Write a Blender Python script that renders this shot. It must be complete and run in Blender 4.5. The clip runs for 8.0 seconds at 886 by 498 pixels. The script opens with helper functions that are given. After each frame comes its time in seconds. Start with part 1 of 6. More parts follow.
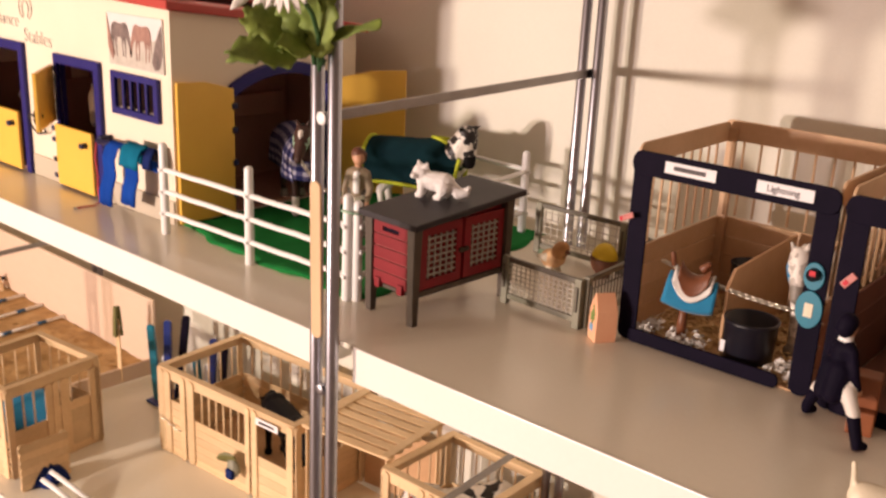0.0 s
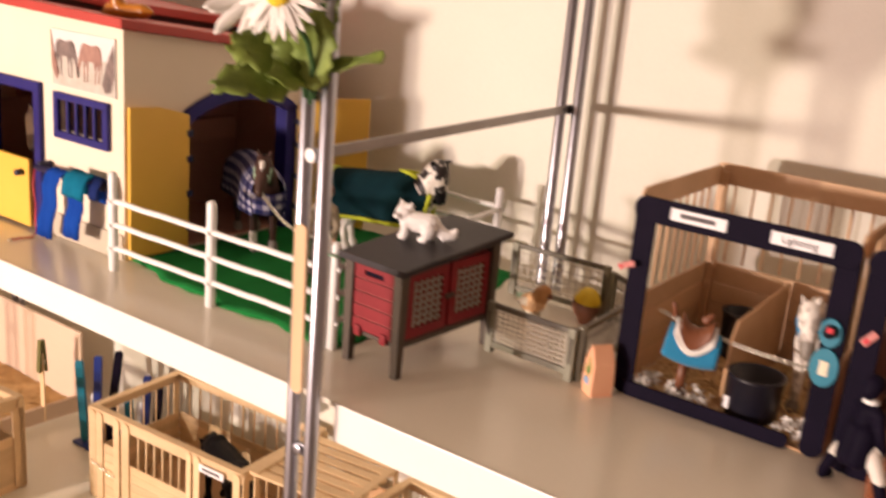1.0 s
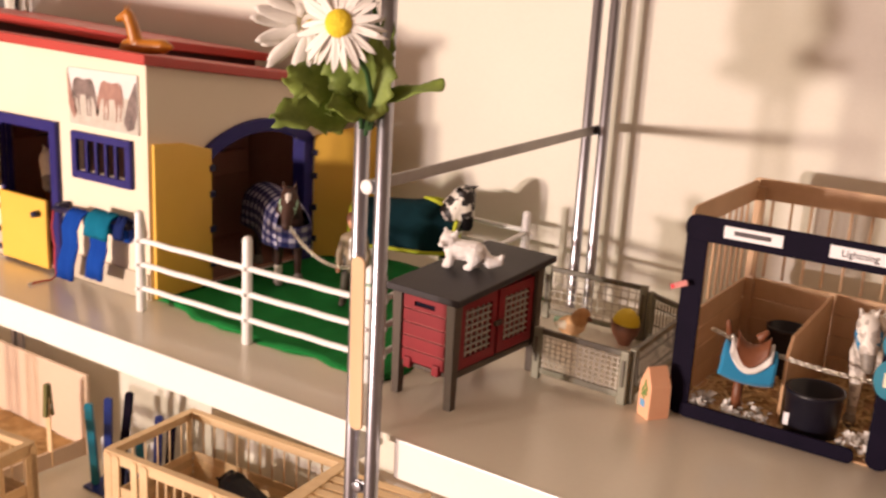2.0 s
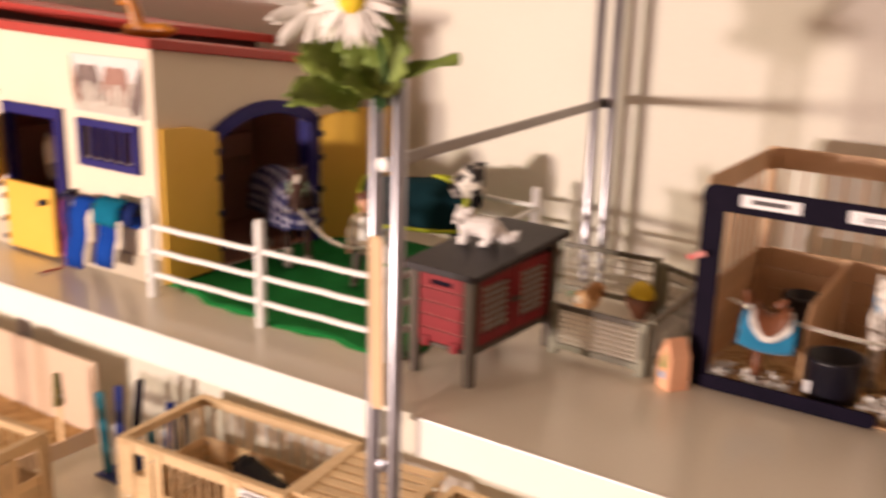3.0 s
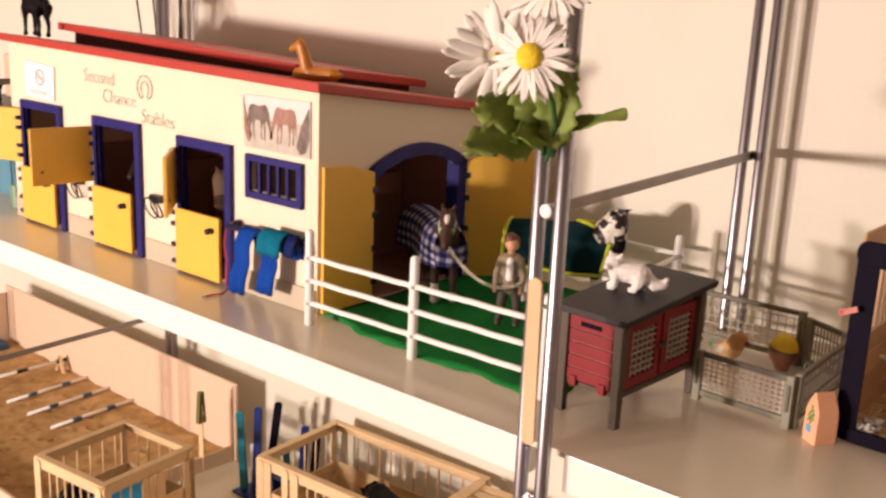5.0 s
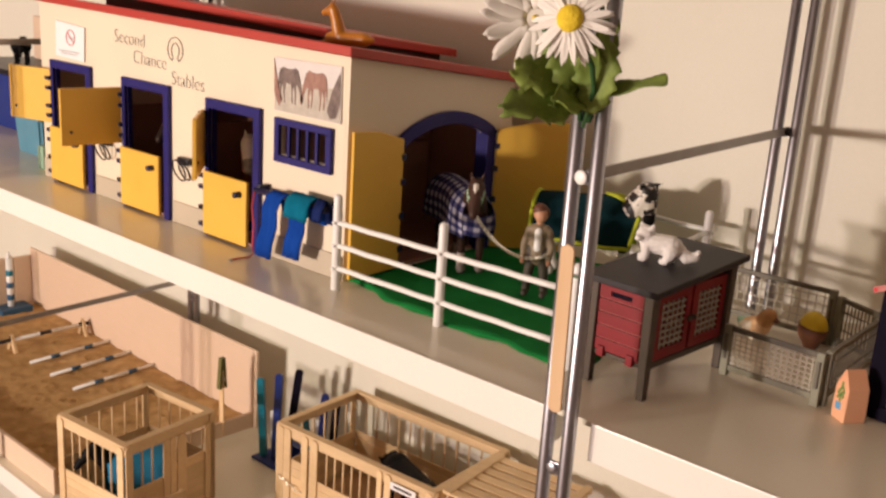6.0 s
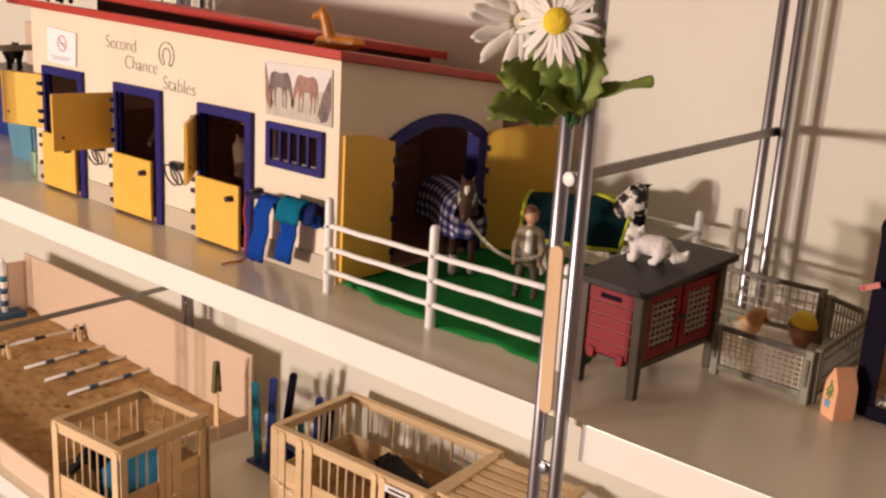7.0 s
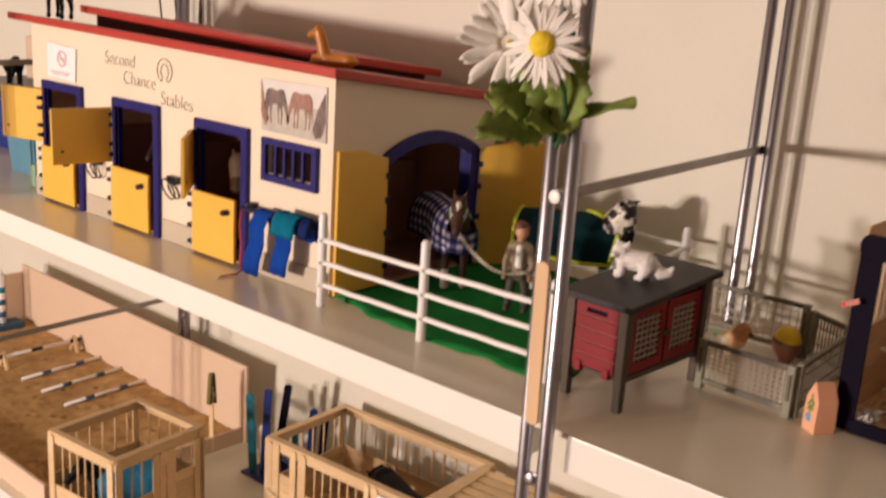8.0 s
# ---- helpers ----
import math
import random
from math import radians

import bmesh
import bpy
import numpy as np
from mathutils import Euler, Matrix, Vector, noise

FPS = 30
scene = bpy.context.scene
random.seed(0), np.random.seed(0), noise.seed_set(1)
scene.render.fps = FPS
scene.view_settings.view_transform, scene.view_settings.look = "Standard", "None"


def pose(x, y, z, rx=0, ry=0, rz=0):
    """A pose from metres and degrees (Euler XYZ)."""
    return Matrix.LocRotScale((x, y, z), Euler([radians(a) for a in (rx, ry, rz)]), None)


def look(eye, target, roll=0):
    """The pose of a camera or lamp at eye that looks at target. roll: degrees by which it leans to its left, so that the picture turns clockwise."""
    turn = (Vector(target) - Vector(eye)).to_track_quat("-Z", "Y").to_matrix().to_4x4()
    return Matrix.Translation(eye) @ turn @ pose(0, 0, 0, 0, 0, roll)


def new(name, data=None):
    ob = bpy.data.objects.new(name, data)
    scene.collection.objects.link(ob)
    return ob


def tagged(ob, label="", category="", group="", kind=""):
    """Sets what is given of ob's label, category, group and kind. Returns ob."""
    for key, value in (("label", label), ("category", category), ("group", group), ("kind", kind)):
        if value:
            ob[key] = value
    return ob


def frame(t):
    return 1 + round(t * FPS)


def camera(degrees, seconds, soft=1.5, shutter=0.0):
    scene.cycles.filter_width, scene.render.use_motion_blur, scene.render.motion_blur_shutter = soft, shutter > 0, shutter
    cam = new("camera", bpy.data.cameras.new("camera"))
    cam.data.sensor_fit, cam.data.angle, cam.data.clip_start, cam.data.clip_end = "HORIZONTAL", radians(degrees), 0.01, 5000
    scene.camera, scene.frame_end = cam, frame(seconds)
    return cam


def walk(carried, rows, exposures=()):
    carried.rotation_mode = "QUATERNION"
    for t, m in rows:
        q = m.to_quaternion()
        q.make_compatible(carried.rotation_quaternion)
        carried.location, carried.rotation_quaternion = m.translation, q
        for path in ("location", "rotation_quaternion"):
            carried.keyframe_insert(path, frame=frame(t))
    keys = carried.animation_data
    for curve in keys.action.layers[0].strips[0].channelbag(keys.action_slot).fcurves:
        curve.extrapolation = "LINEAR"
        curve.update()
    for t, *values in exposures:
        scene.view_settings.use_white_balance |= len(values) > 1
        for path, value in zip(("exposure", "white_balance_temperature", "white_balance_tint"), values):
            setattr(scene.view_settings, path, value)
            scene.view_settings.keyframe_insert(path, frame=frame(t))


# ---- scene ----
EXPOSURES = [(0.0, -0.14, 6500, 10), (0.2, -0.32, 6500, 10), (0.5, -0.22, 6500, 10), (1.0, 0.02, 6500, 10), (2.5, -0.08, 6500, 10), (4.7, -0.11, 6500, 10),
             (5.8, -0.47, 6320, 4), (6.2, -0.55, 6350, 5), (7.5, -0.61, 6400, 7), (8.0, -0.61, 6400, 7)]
LAMP_A, WATTS_A, COLOUR_A = (-0.83, -1.65, 0.12), 118.0, (1.0, 0.800, 0.650)
LAMP_B, WATTS_B, COLOUR_B = (-1.30, -4.00, 0.12), 420.0, (1.0, 0.772, 0.728)
cam = camera(48.2, 8.0, soft=2.4, shutter=0.9)
PATH = [
    (0, (0.484, -0.458, 0.288), (-0.745, 0.995, -0.327), 2.7),
    (0.2, (0.473, -0.454, 0.281), (-0.741, 1.013, -0.329), 3.7),
    (0.5, (0.452, -0.447, 0.281), (-0.713, 1.064, -0.318), 3.9),
    (0.8, (0.425, -0.446, 0.282), (-0.693, 1.102, -0.31), 4.8),
    (1, (0.408, -0.451, 0.287), (-0.693, 1.12, -0.277), 5.0),
    (1.2, (0.39, -0.457, 0.286), (-0.723, 1.111, -0.263), 4.7),
    (2.3, (0.356, -0.477, 0.284), (-0.664, 1.166, -0.226), 2.1),
    (2.5, (0.356, -0.476, 0.286), (-0.634, 1.184, -0.23), 1.8),
    (2.8, (0.353, -0.478, 0.284), (-0.639, 1.176, -0.244), 1.5),
    (3, (0.345, -0.479, 0.28), (-0.704, 1.132, -0.273), 1.7),
    (3.3, (0.341, -0.478, 0.281), (-0.808, 1.068, -0.253), 2.5),
    (3.5, (0.34, -0.474, 0.273), (-0.816, 1.064, -0.273), 3.1),
    (3.7, (0.348, -0.467, 0.279), (-0.799, 1.073, -0.28), 2.1),
    (4, (0.349, -0.478, 0.284), (-0.803, 1.074, -0.229), 1.0),
    (4.2, (0.345, -0.49, 0.287), (-0.829, 1.055, -0.194), 1.5),
    (4.5, (0.342, -0.513, 0.289), (-0.87, 1.011, -0.167), 1.9),
    (4.7, (0.341, -0.518, 0.291), (-0.886, 0.989, -0.183), 2.0),
    (5.8, (0.331, -0.526, 0.281), (-0.935, 0.936, -0.226), 3.6),
    (6, (0.331, -0.526, 0.279), (-0.929, 0.934, -0.251), 3.8),
    (6.5, (0.334, -0.526, 0.279), (-0.918, 0.937, -0.263), 4.0),
    (7, (0.336, -0.526, 0.28), (-0.919, 0.941, -0.245), 3.4),
    (7.5, (0.337, -0.529, 0.279), (-0.921, 0.931, -0.257), 3.5),
    (8, (0.35, -0.533, 0.286), (-0.908, 0.94, -0.214), 3.7),
]

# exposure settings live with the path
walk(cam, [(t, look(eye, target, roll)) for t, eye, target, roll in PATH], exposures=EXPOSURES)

# ---- light: two warm lamps low in the room, one near and one far, in front and to one side of the shelves ----
world = bpy.data.worlds.new("room_air")
scene.world = world
world.use_nodes = True
world.node_tree.nodes["Background"].inputs[0].default_value = (1.0, 0.86, 0.74, 1)
world.node_tree.nodes["Background"].inputs[1].default_value = 0.010


def lamp(name, place, watts, radius, colour):
    data = bpy.data.lights.new(name, "POINT")
    data.energy, data.shadow_soft_size, data.color = watts, radius, colour
    ob = new(name, data)
    ob.location = place
    return ob


lamp("room_lamp", LAMP_A, WATTS_A, 0.044, COLOUR_A)
lamp("room_lamp", LAMP_B, WATTS_B, 0.095, COLOUR_B)


# ---- materials ----
def mat(name, a, b=None, rough=0.5, scale=60.0, fine=900.0, bump=0.1, metal=0.0, coat=0.0, stretch=(1, 1, 1), spec=0.5, sheen=0.0, rnd=0.0, trans=0.0):
    """A surface whose colour drifts between a and b in large patches and fine grain, with a little relief."""
    m = bpy.data.materials.new(name)
    m.use_nodes = True
    nt = m.node_tree
    bs = nt.nodes["Principled BSDF"]
    if b is None:
        b = tuple(c * 0.82 for c in a)
    tc = nt.nodes.new("ShaderNodeTexCoord")
    mp = nt.nodes.new("ShaderNodeMapping")
    mp.inputs["Scale"].default_value = stretch
    nt.links.new(tc.outputs["Object"], mp.inputs[0])
    n1 = nt.nodes.new("ShaderNodeTexNoise")
    n1.inputs["Scale"].default_value, n1.inputs["Detail"].default_value = scale, 4
    n2 = nt.nodes.new("ShaderNodeTexNoise")
    n2.inputs["Scale"].default_value, n2.inputs["Detail"].default_value = fine, 2
    nt.links.new(mp.outputs[0], n1.inputs[0])
    nt.links.new(mp.outputs[0], n2.inputs[0])
    add = nt.nodes.new("ShaderNodeMath")
    add.operation = "MULTIPLY_ADD"
    add.inputs[1].default_value = 0.35
    nt.links.new(n2.outputs[0], add.inputs[0])
    nt.links.new(n1.outputs[0], add.inputs[2])
    ramp = nt.nodes.new("ShaderNodeValToRGB")
    ramp.color_ramp.elements[0].position, ramp.color_ramp.elements[1].position = 0.42, 0.95
    ramp.color_ramp.elements[0].color, ramp.color_ramp.elements[1].color = (*b, 1), (*a, 1)
    nt.links.new(add.outputs[0], ramp.inputs[0])
    col = ramp.outputs[0]
    if rnd:
        oi = nt.nodes.new("ShaderNodeObjectInfo")
        hsv = nt.nodes.new("ShaderNodeHueSaturation")
        mr = nt.nodes.new("ShaderNodeMapRange")
        mr.inputs[3].default_value, mr.inputs[4].default_value = 1 - rnd, 1 + rnd
        nt.links.new(oi.outputs["Random"], mr.inputs[0])
        nt.links.new(mr.outputs[0], hsv.inputs["Value"])
        nt.links.new(col, hsv.inputs["Color"])
        col = hsv.outputs[0]
    nt.links.new(col, bs.inputs["Base Color"])
    bs.inputs["Roughness"].default_value = rough
    bs.inputs["Metallic"].default_value = metal
    bs.inputs["Coat Weight"].default_value = coat
    bs.inputs["Coat Roughness"].default_value = 0.15
    bs.inputs["Specular IOR Level"].default_value = spec
    bs.inputs["Sheen Weight"].default_value = sheen
    bs.inputs["Transmission Weight"].default_value = trans
    if bump:
        bp = nt.nodes.new("ShaderNodeBump")
        bp.inputs["Strength"].default_value, bp.inputs["Distance"].default_value = bump, 0.002
        nt.links.new(add.outputs[0], bp.inputs["Height"])
        nt.links.new(bp.outputs[0], bs.inputs["Normal"])
    return m


def plaid(name):
    m = bpy.data.materials.new(name)
    m.use_nodes = True
    nt = m.node_tree
    bs = nt.nodes["Principled BSDF"]
    tc = nt.nodes.new("ShaderNodeTexCoord")
    sep = nt.nodes.new("ShaderNodeSeparateXYZ")
    nt.links.new(tc.outputs["UV"], sep.inputs[0])
    outs = []
    for k, n in ((0, 9.0), (1, 11.0)):
        mul = nt.nodes.new("ShaderNodeMath")
        mul.operation, mul.inputs[1].default_value = "MULTIPLY", n
        nt.links.new(sep.outputs[k], mul.inputs[0])
        fr = nt.nodes.new("ShaderNodeMath")
        fr.operation = "FRACT"
        nt.links.new(mul.outputs[0], fr.inputs[0])
        lt = nt.nodes.new("ShaderNodeMath")
        lt.operation, lt.inputs[1].default_value = "GREATER_THAN", 0.52
        nt.links.new(fr.outputs[0], lt.inputs[0])
        outs.append(lt)
    s = nt.nodes.new("ShaderNodeMath")
    s.operation = "ADD"
    nt.links.new(outs[0].outputs[0], s.inputs[0])
    nt.links.new(outs[1].outputs[0], s.inputs[1])
    half = nt.nodes.new("ShaderNodeMath")
    half.operation, half.inputs[1].default_value = "MULTIPLY", 0.5
    nt.links.new(s.outputs[0], half.inputs[0])
    ramp = nt.nodes.new("ShaderNodeValToRGB")
    ramp.color_ramp.interpolation = "CONSTANT"
    e = ramp.color_ramp.elements
    e[0].color, e[0].position = (0.012, 0.016, 0.075, 1), 0.0
    e[1].color, e[1].position = (0.085, 0.082, 0.185, 1), 0.3
    e2 = e.new(0.8)
    e2.color = (0.44, 0.43, 0.53, 1)
    nt.links.new(half.outputs[0], ramp.inputs[0])
    nt.links.new(ramp.outputs[0], bs.inputs["Base Color"])
    bs.inputs["Roughness"].default_value = 0.9
    bs.inputs["Specular IOR Level"].default_value = 0.15
    return m


def patches(name, a, b, scale, cut, rough=0.45):
    """Two coats of paint in sharp patches, as on a painted model animal."""
    m = bpy.data.materials.new(name)
    m.use_nodes = True
    nt = m.node_tree
    bs = nt.nodes["Principled BSDF"]
    tc = nt.nodes.new("ShaderNodeTexCoord")
    n = nt.nodes.new("ShaderNodeTexNoise")
    n.inputs["Scale"].default_value, n.inputs["Detail"].default_value = scale, 3
    nt.links.new(tc.outputs["Object"], n.inputs[0])
    ramp = nt.nodes.new("ShaderNodeValToRGB")
    ramp.color_ramp.elements[0].position, ramp.color_ramp.elements[1].position = cut, cut + 0.03
    ramp.color_ramp.elements[0].color, ramp.color_ramp.elements[1].color = (*a, 1), (*b, 1)
    nt.links.new(n.outputs[0], ramp.inputs[0])
    nt.links.new(ramp.outputs[0], bs.inputs["Base Color"])
    bs.inputs["Roughness"].default_value = rough
    return m


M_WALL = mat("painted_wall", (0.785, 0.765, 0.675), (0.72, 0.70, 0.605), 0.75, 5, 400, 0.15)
# colour of the unseen room shell; it sets how much fill light returns
M_BOUNCE = mat("bounce_paint", (0.245, 0.195, 0.155), (0.20, 0.158, 0.125), 0.8, 3, 300, 0.1)
M_SHELF = mat("shelf_enamel", (0.845, 0.800, 0.680), (0.795, 0.750, 0.625), 0.22, 6, 260, 0.02)
# lit copy of the shelf enamel: the lip's brightness is in its colour
M_SHELF_LIT = mat("shelf_enamel_lit", (0.885, 0.875, 0.83), (0.845, 0.83, 0.78), 0.25, 8, 260, 0.02)
M_CHROME = mat("shelf_steel", (0.44, 0.44, 0.49), (0.38, 0.38, 0.42), 0.32, 30, 700, 0.03, metal=1.0)
M_GREYBAR = mat("grey_steel", (0.36, 0.34, 0.33), (0.28, 0.26, 0.25), 0.42, 30, 500, 0.05, metal=0.6)
# white that stands for the highlight on a steel rivet
M_RIVETGLINT = mat("rivet_glint", (0.92, 0.91, 0.89), (0.88, 0.87, 0.85), 0.35, 60, 900, 0.02)
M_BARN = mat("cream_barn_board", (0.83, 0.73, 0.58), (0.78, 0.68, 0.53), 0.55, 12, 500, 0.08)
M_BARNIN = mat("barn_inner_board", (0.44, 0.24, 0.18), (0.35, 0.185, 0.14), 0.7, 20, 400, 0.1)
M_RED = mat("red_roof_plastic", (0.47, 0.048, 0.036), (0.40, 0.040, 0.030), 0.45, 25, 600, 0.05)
M_BLUE = mat("blue_trim_plastic", (0.022, 0.018, 0.160), (0.016, 0.013, 0.125), 0.48, 30, 700, 0.04, spec=0.25)
M_NAVY = mat("navy_plastic", (0.020, 0.020, 0.07), None, 0.35, 30, 700, 0.04)
M_YEL = mat("yellow_door_plastic", (0.84, 0.52, 0.085), (0.78, 0.47, 0.070), 0.38, 25, 500, 0.04)
M_WHITE = mat("white_plastic", (0.89, 0.895, 0.885), (0.84, 0.845, 0.835), 0.4, 40, 600, 0.04)
M_PAPER = mat("white_paper", (0.85, 0.845, 0.875), (0.81, 0.805, 0.83), 0.8, 40, 800, 0.03)
M_INK = mat("dark_ink", (0.09, 0.08, 0.085), None, 0.7, 200, 900, 0)
M_PENCIL = mat("pencil_line", (0.040, 0.034, 0.034), (0.075, 0.064, 0.062), 0.8, 150, 900, 0)
M_REDINK = mat("red_ink", (0.65, 0.04, 0.06), None, 0.7, 200, 900, 0)
M_FADEDRED = mat("faded_red_ink", (0.52, 0.16, 0.20), (0.60, 0.28, 0.30), 0.7, 200, 900, 0)
M_GREYINK = mat("grey_ink", (0.42, 0.41, 0.42), None, 0.7, 200, 900, 0)
M_SKYINK = mat("printed_sky", (0.74, 0.70, 0.68), (0.66, 0.64, 0.63), 0.6, 60, 500, 0)
M_GRASSINK = mat("printed_grass", (0.58, 0.53, 0.47), (0.42, 0.39, 0.33), 0.6, 120, 700, 0)
M_BROWNINK = mat("printed_brown", (0.40, 0.22, 0.17), (0.20, 0.10, 0.08), 0.6, 120, 600, 0)
M_DARKINK = mat("printed_dark", (0.26, 0.19, 0.17), (0.09, 0.065, 0.06), 0.6, 120, 600, 0)
M_FELT = mat("green_felt", (0.017, 0.235, 0.052), (0.011, 0.165, 0.034), 0.95, 40, 700, 0.6, spec=0.15)
M_STICK = mat("bare_craft_stick", (0.74, 0.52, 0.31), (0.64, 0.42, 0.23), 0.6, 14, 130, 0.15, stretch=(1, 1, 0.25), rnd=0.10)
M_STICKX = mat("craft_stick", (0.80, 0.60, 0.36), (0.61, 0.42, 0.225), 0.55, 18, 160, 0.15, stretch=(0.3, 1, 1), rnd=0.13)
M_BROWN = mat("brown_card", (0.60, 0.375, 0.205), (0.50, 0.30, 0.155), 0.7, 30, 300, 0.12)
M_REDBOARD = mat("dark_red_board", (0.20, 0.080, 0.050), (0.15, 0.058, 0.038), 0.7, 20, 400, 0.1)
M_STALLWOOD = mat("stall_wood", (0.66, 0.445, 0.27), (0.55, 0.355, 0.20), 0.6, 22, 200, 0.12, rnd=0.08)
M_BLACKSTICK = mat("dark_painted_stick", (0.009, 0.006, 0.017), (0.005, 0.004, 0.011), 0.65, 40, 500, 0.1, spec=0.06)
M_BLACK = mat("black_plastic", (0.008, 0.007, 0.015), None, 0.38, 40, 500, 0.05)
M_HUTCHRED = mat("hutch_red", (0.25, 0.014, 0.022), (0.19, 0.010, 0.016), 0.5, 40, 400, 0.1, spec=0.3)
# paler red that paints the light caught on plank edges
M_HUTCHEDGELIGHT = mat("red_edge_highlight", (0.50, 0.16, 0.14), (0.40, 0.11, 0.10), 0.5, 60, 500, 0.05)
M_HUTCHGREY = mat("hutch_grey", (0.080, 0.058, 0.040), (0.058, 0.042, 0.030), 0.55, 40, 400, 0.1)
M_HUTCHROOF = mat("hutch_roof", (0.038, 0.032, 0.036), (0.026, 0.022, 0.026), 0.55, 30, 300, 0.2, spec=0.3)
M_LATTICE = mat("pale_lattice", (0.40, 0.37, 0.33), None, 0.5, 60, 600, 0.03)
M_PEN = mat("grey_green_pen", (0.27, 0.265, 0.20), (0.21, 0.205, 0.15), 0.5, 40, 400, 0.08)
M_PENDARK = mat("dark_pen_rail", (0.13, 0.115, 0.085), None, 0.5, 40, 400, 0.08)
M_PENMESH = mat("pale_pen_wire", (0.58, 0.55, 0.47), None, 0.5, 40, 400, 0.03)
M_BAG = mat("orange_feed_bag", (0.89, 0.50, 0.30), (0.84, 0.43, 0.25), 0.7, 40, 500, 0.06)
M_LEAF = mat("cloth_leaf", (0.235, 0.305, 0.052), (0.125, 0.185, 0.028), 0.65, 40, 400, 0.3)
M_STEM = mat("stem_green", (0.030, 0.10, 0.025), None, 0.6, 60, 400, 0.1)
M_PETAL = mat("cloth_petal", (0.86, 0.83, 0.78), (0.78, 0.75, 0.70), 0.75, 60, 500, 0.2)
M_DISC = mat("yellow_flower_disc", (0.88, 0.68, 0.035), (0.76, 0.54, 0.025), 0.8, 200, 900, 0.7)
M_STRAW = mat("straw", (0.80, 0.61, 0.34), (0.64, 0.46, 0.23), 0.8, 60, 400, 0.2)
M_SAND = mat("arena_sand", (0.63, 0.40, 0.18), (0.37, 0.215, 0.080), 0.95, 48, 800, 0.6)
M_BOARD = mat("arena_board", (0.75, 0.58, 0.44), (0.69, 0.525, 0.39), 0.7, 8, 120, 0.1, stretch=(0.3, 1, 1))
M_TEAL = mat("teal_paint", (0.010, 0.20, 0.30), (0.008, 0.16, 0.25), 0.4, 40, 400, 0.06)
M_CYAN = mat("blue_cloth", (0.010, 0.23, 0.44), (0.008, 0.18, 0.37), 0.8, 50, 600, 0.3, sheen=0.2)
M_ROYAL = mat("royal_blue_cloth", (0.006, 0.060, 0.36), (0.004, 0.042, 0.28), 0.9, 50, 700, 0.4, spec=0.15)
M_NAVYCLOTH = mat("navy_cloth", (0.012, 0.028, 0.15), (0.007, 0.016, 0.085), 0.9, 50, 700, 0.4, spec=0.15)
M_TEALCLOTH = mat("teal_cloth", (0.004, 0.17, 0.28), (0.003, 0.12, 0.22), 0.9, 50, 700, 0.4, spec=0.15)
M_BAND = mat("blue_band_paint", (0.030, 0.105, 0.21), (0.022, 0.080, 0.17), 0.5, 60, 500, 0.06)
M_COBALT = mat("blue_painted_stick", (0.012, 0.035, 0.24), None, 0.4, 40, 400, 0.06)
M_GREENCLOTH = mat("dark_green_cloth", (0.003, 0.026, 0.034), (0.002, 0.017, 0.024), 0.9, 60, 700, 0.4, spec=0.15)
# roof red with the shade below the raised panel put into its colour
M_RED_SHADED = mat("shaded_roof_red", (0.070, 0.014, 0.010), None, 0.6, 30, 400, 0.05)
M_PLINTH = mat("beige_plinth", (0.56, 0.49, 0.38), (0.50, 0.43, 0.33), 0.6, 14, 400, 0.06)
M_LIME = mat("yellow_green_binding", (0.50, 0.56, 0.030), (0.42, 0.47, 0.022), 0.8, 60, 600, 0.2)
M_OLIVE = mat("olive_peg", (0.17, 0.16, 0.045), None, 0.5, 60, 500, 0.1)
M_ORANGE = mat("amber_resin", (0.50, 0.19, 0.018), (0.38, 0.13, 0.012), 0.35, 60, 400, 0.2)
M_STEELCHAIN = mat("chain_metal", (0.80, 0.77, 0.68), None, 0.3, 60, 500, 0.02, metal=1.0)
M_TUB = mat("pale_blue_tub", (0.16, 0.40, 0.56), (0.12, 0.33, 0.48), 0.3, 30, 400, 0.03, trans=0.25)
M_SKIN = mat("model_skin", (0.62, 0.33, 0.20), None, 0.5, 80, 500, 0.02)
M_HAIR = mat("model_hair", (0.14, 0.050, 0.025), None, 0.6, 80, 500, 0.1)
M_JACKET = mat("model_jacket", (0.29, 0.23, 0.15), (0.20, 0.155, 0.10), 0.6, 80, 500, 0.1)
M_TROUSER = mat("model_trouser", (0.060, 0.050, 0.035), None, 0.6, 80, 500, 0.1)
M_DARKHORSE = mat("dark_bay_coat", (0.028, 0.013, 0.009), (0.015, 0.008, 0.006), 0.55, 60, 500, 0.1, spec=0.2)
M_BAYHORSE = mat("bay_coat", (0.080, 0.040, 0.030), (0.040, 0.020, 0.015), 0.5, 60, 500, 0.1, spec=0.25)
M_BLACKHORSE = mat("black_coat", (0.006, 0.005, 0.006), None, 0.6, 60, 500, 0.1, spec=0.12)
M_GREYHORSE = mat("grey_coat", (0.30, 0.27, 0.23), (0.16, 0.14, 0.12), 0.5, 60, 500, 0.1)
M_WHITEHORSE = mat("white_coat", (0.78, 0.74, 0.68), (0.66, 0.62, 0.56), 0.5, 60, 500, 0.1)
M_CHESTNUT = mat("chestnut_coat", (0.30, 0.10, 0.038), (0.22, 0.07, 0.025), 0.45, 60, 500, 0.1)
M_PINTO = patches("pinto_coat", (0.016, 0.011, 0.010), (0.78, 0.73, 0.66), 62, 0.43)
M_PINTOFACE = patches("pinto_face", (0.014, 0.010, 0.010), (0.76, 0.71, 0.64), 95, 0.475)
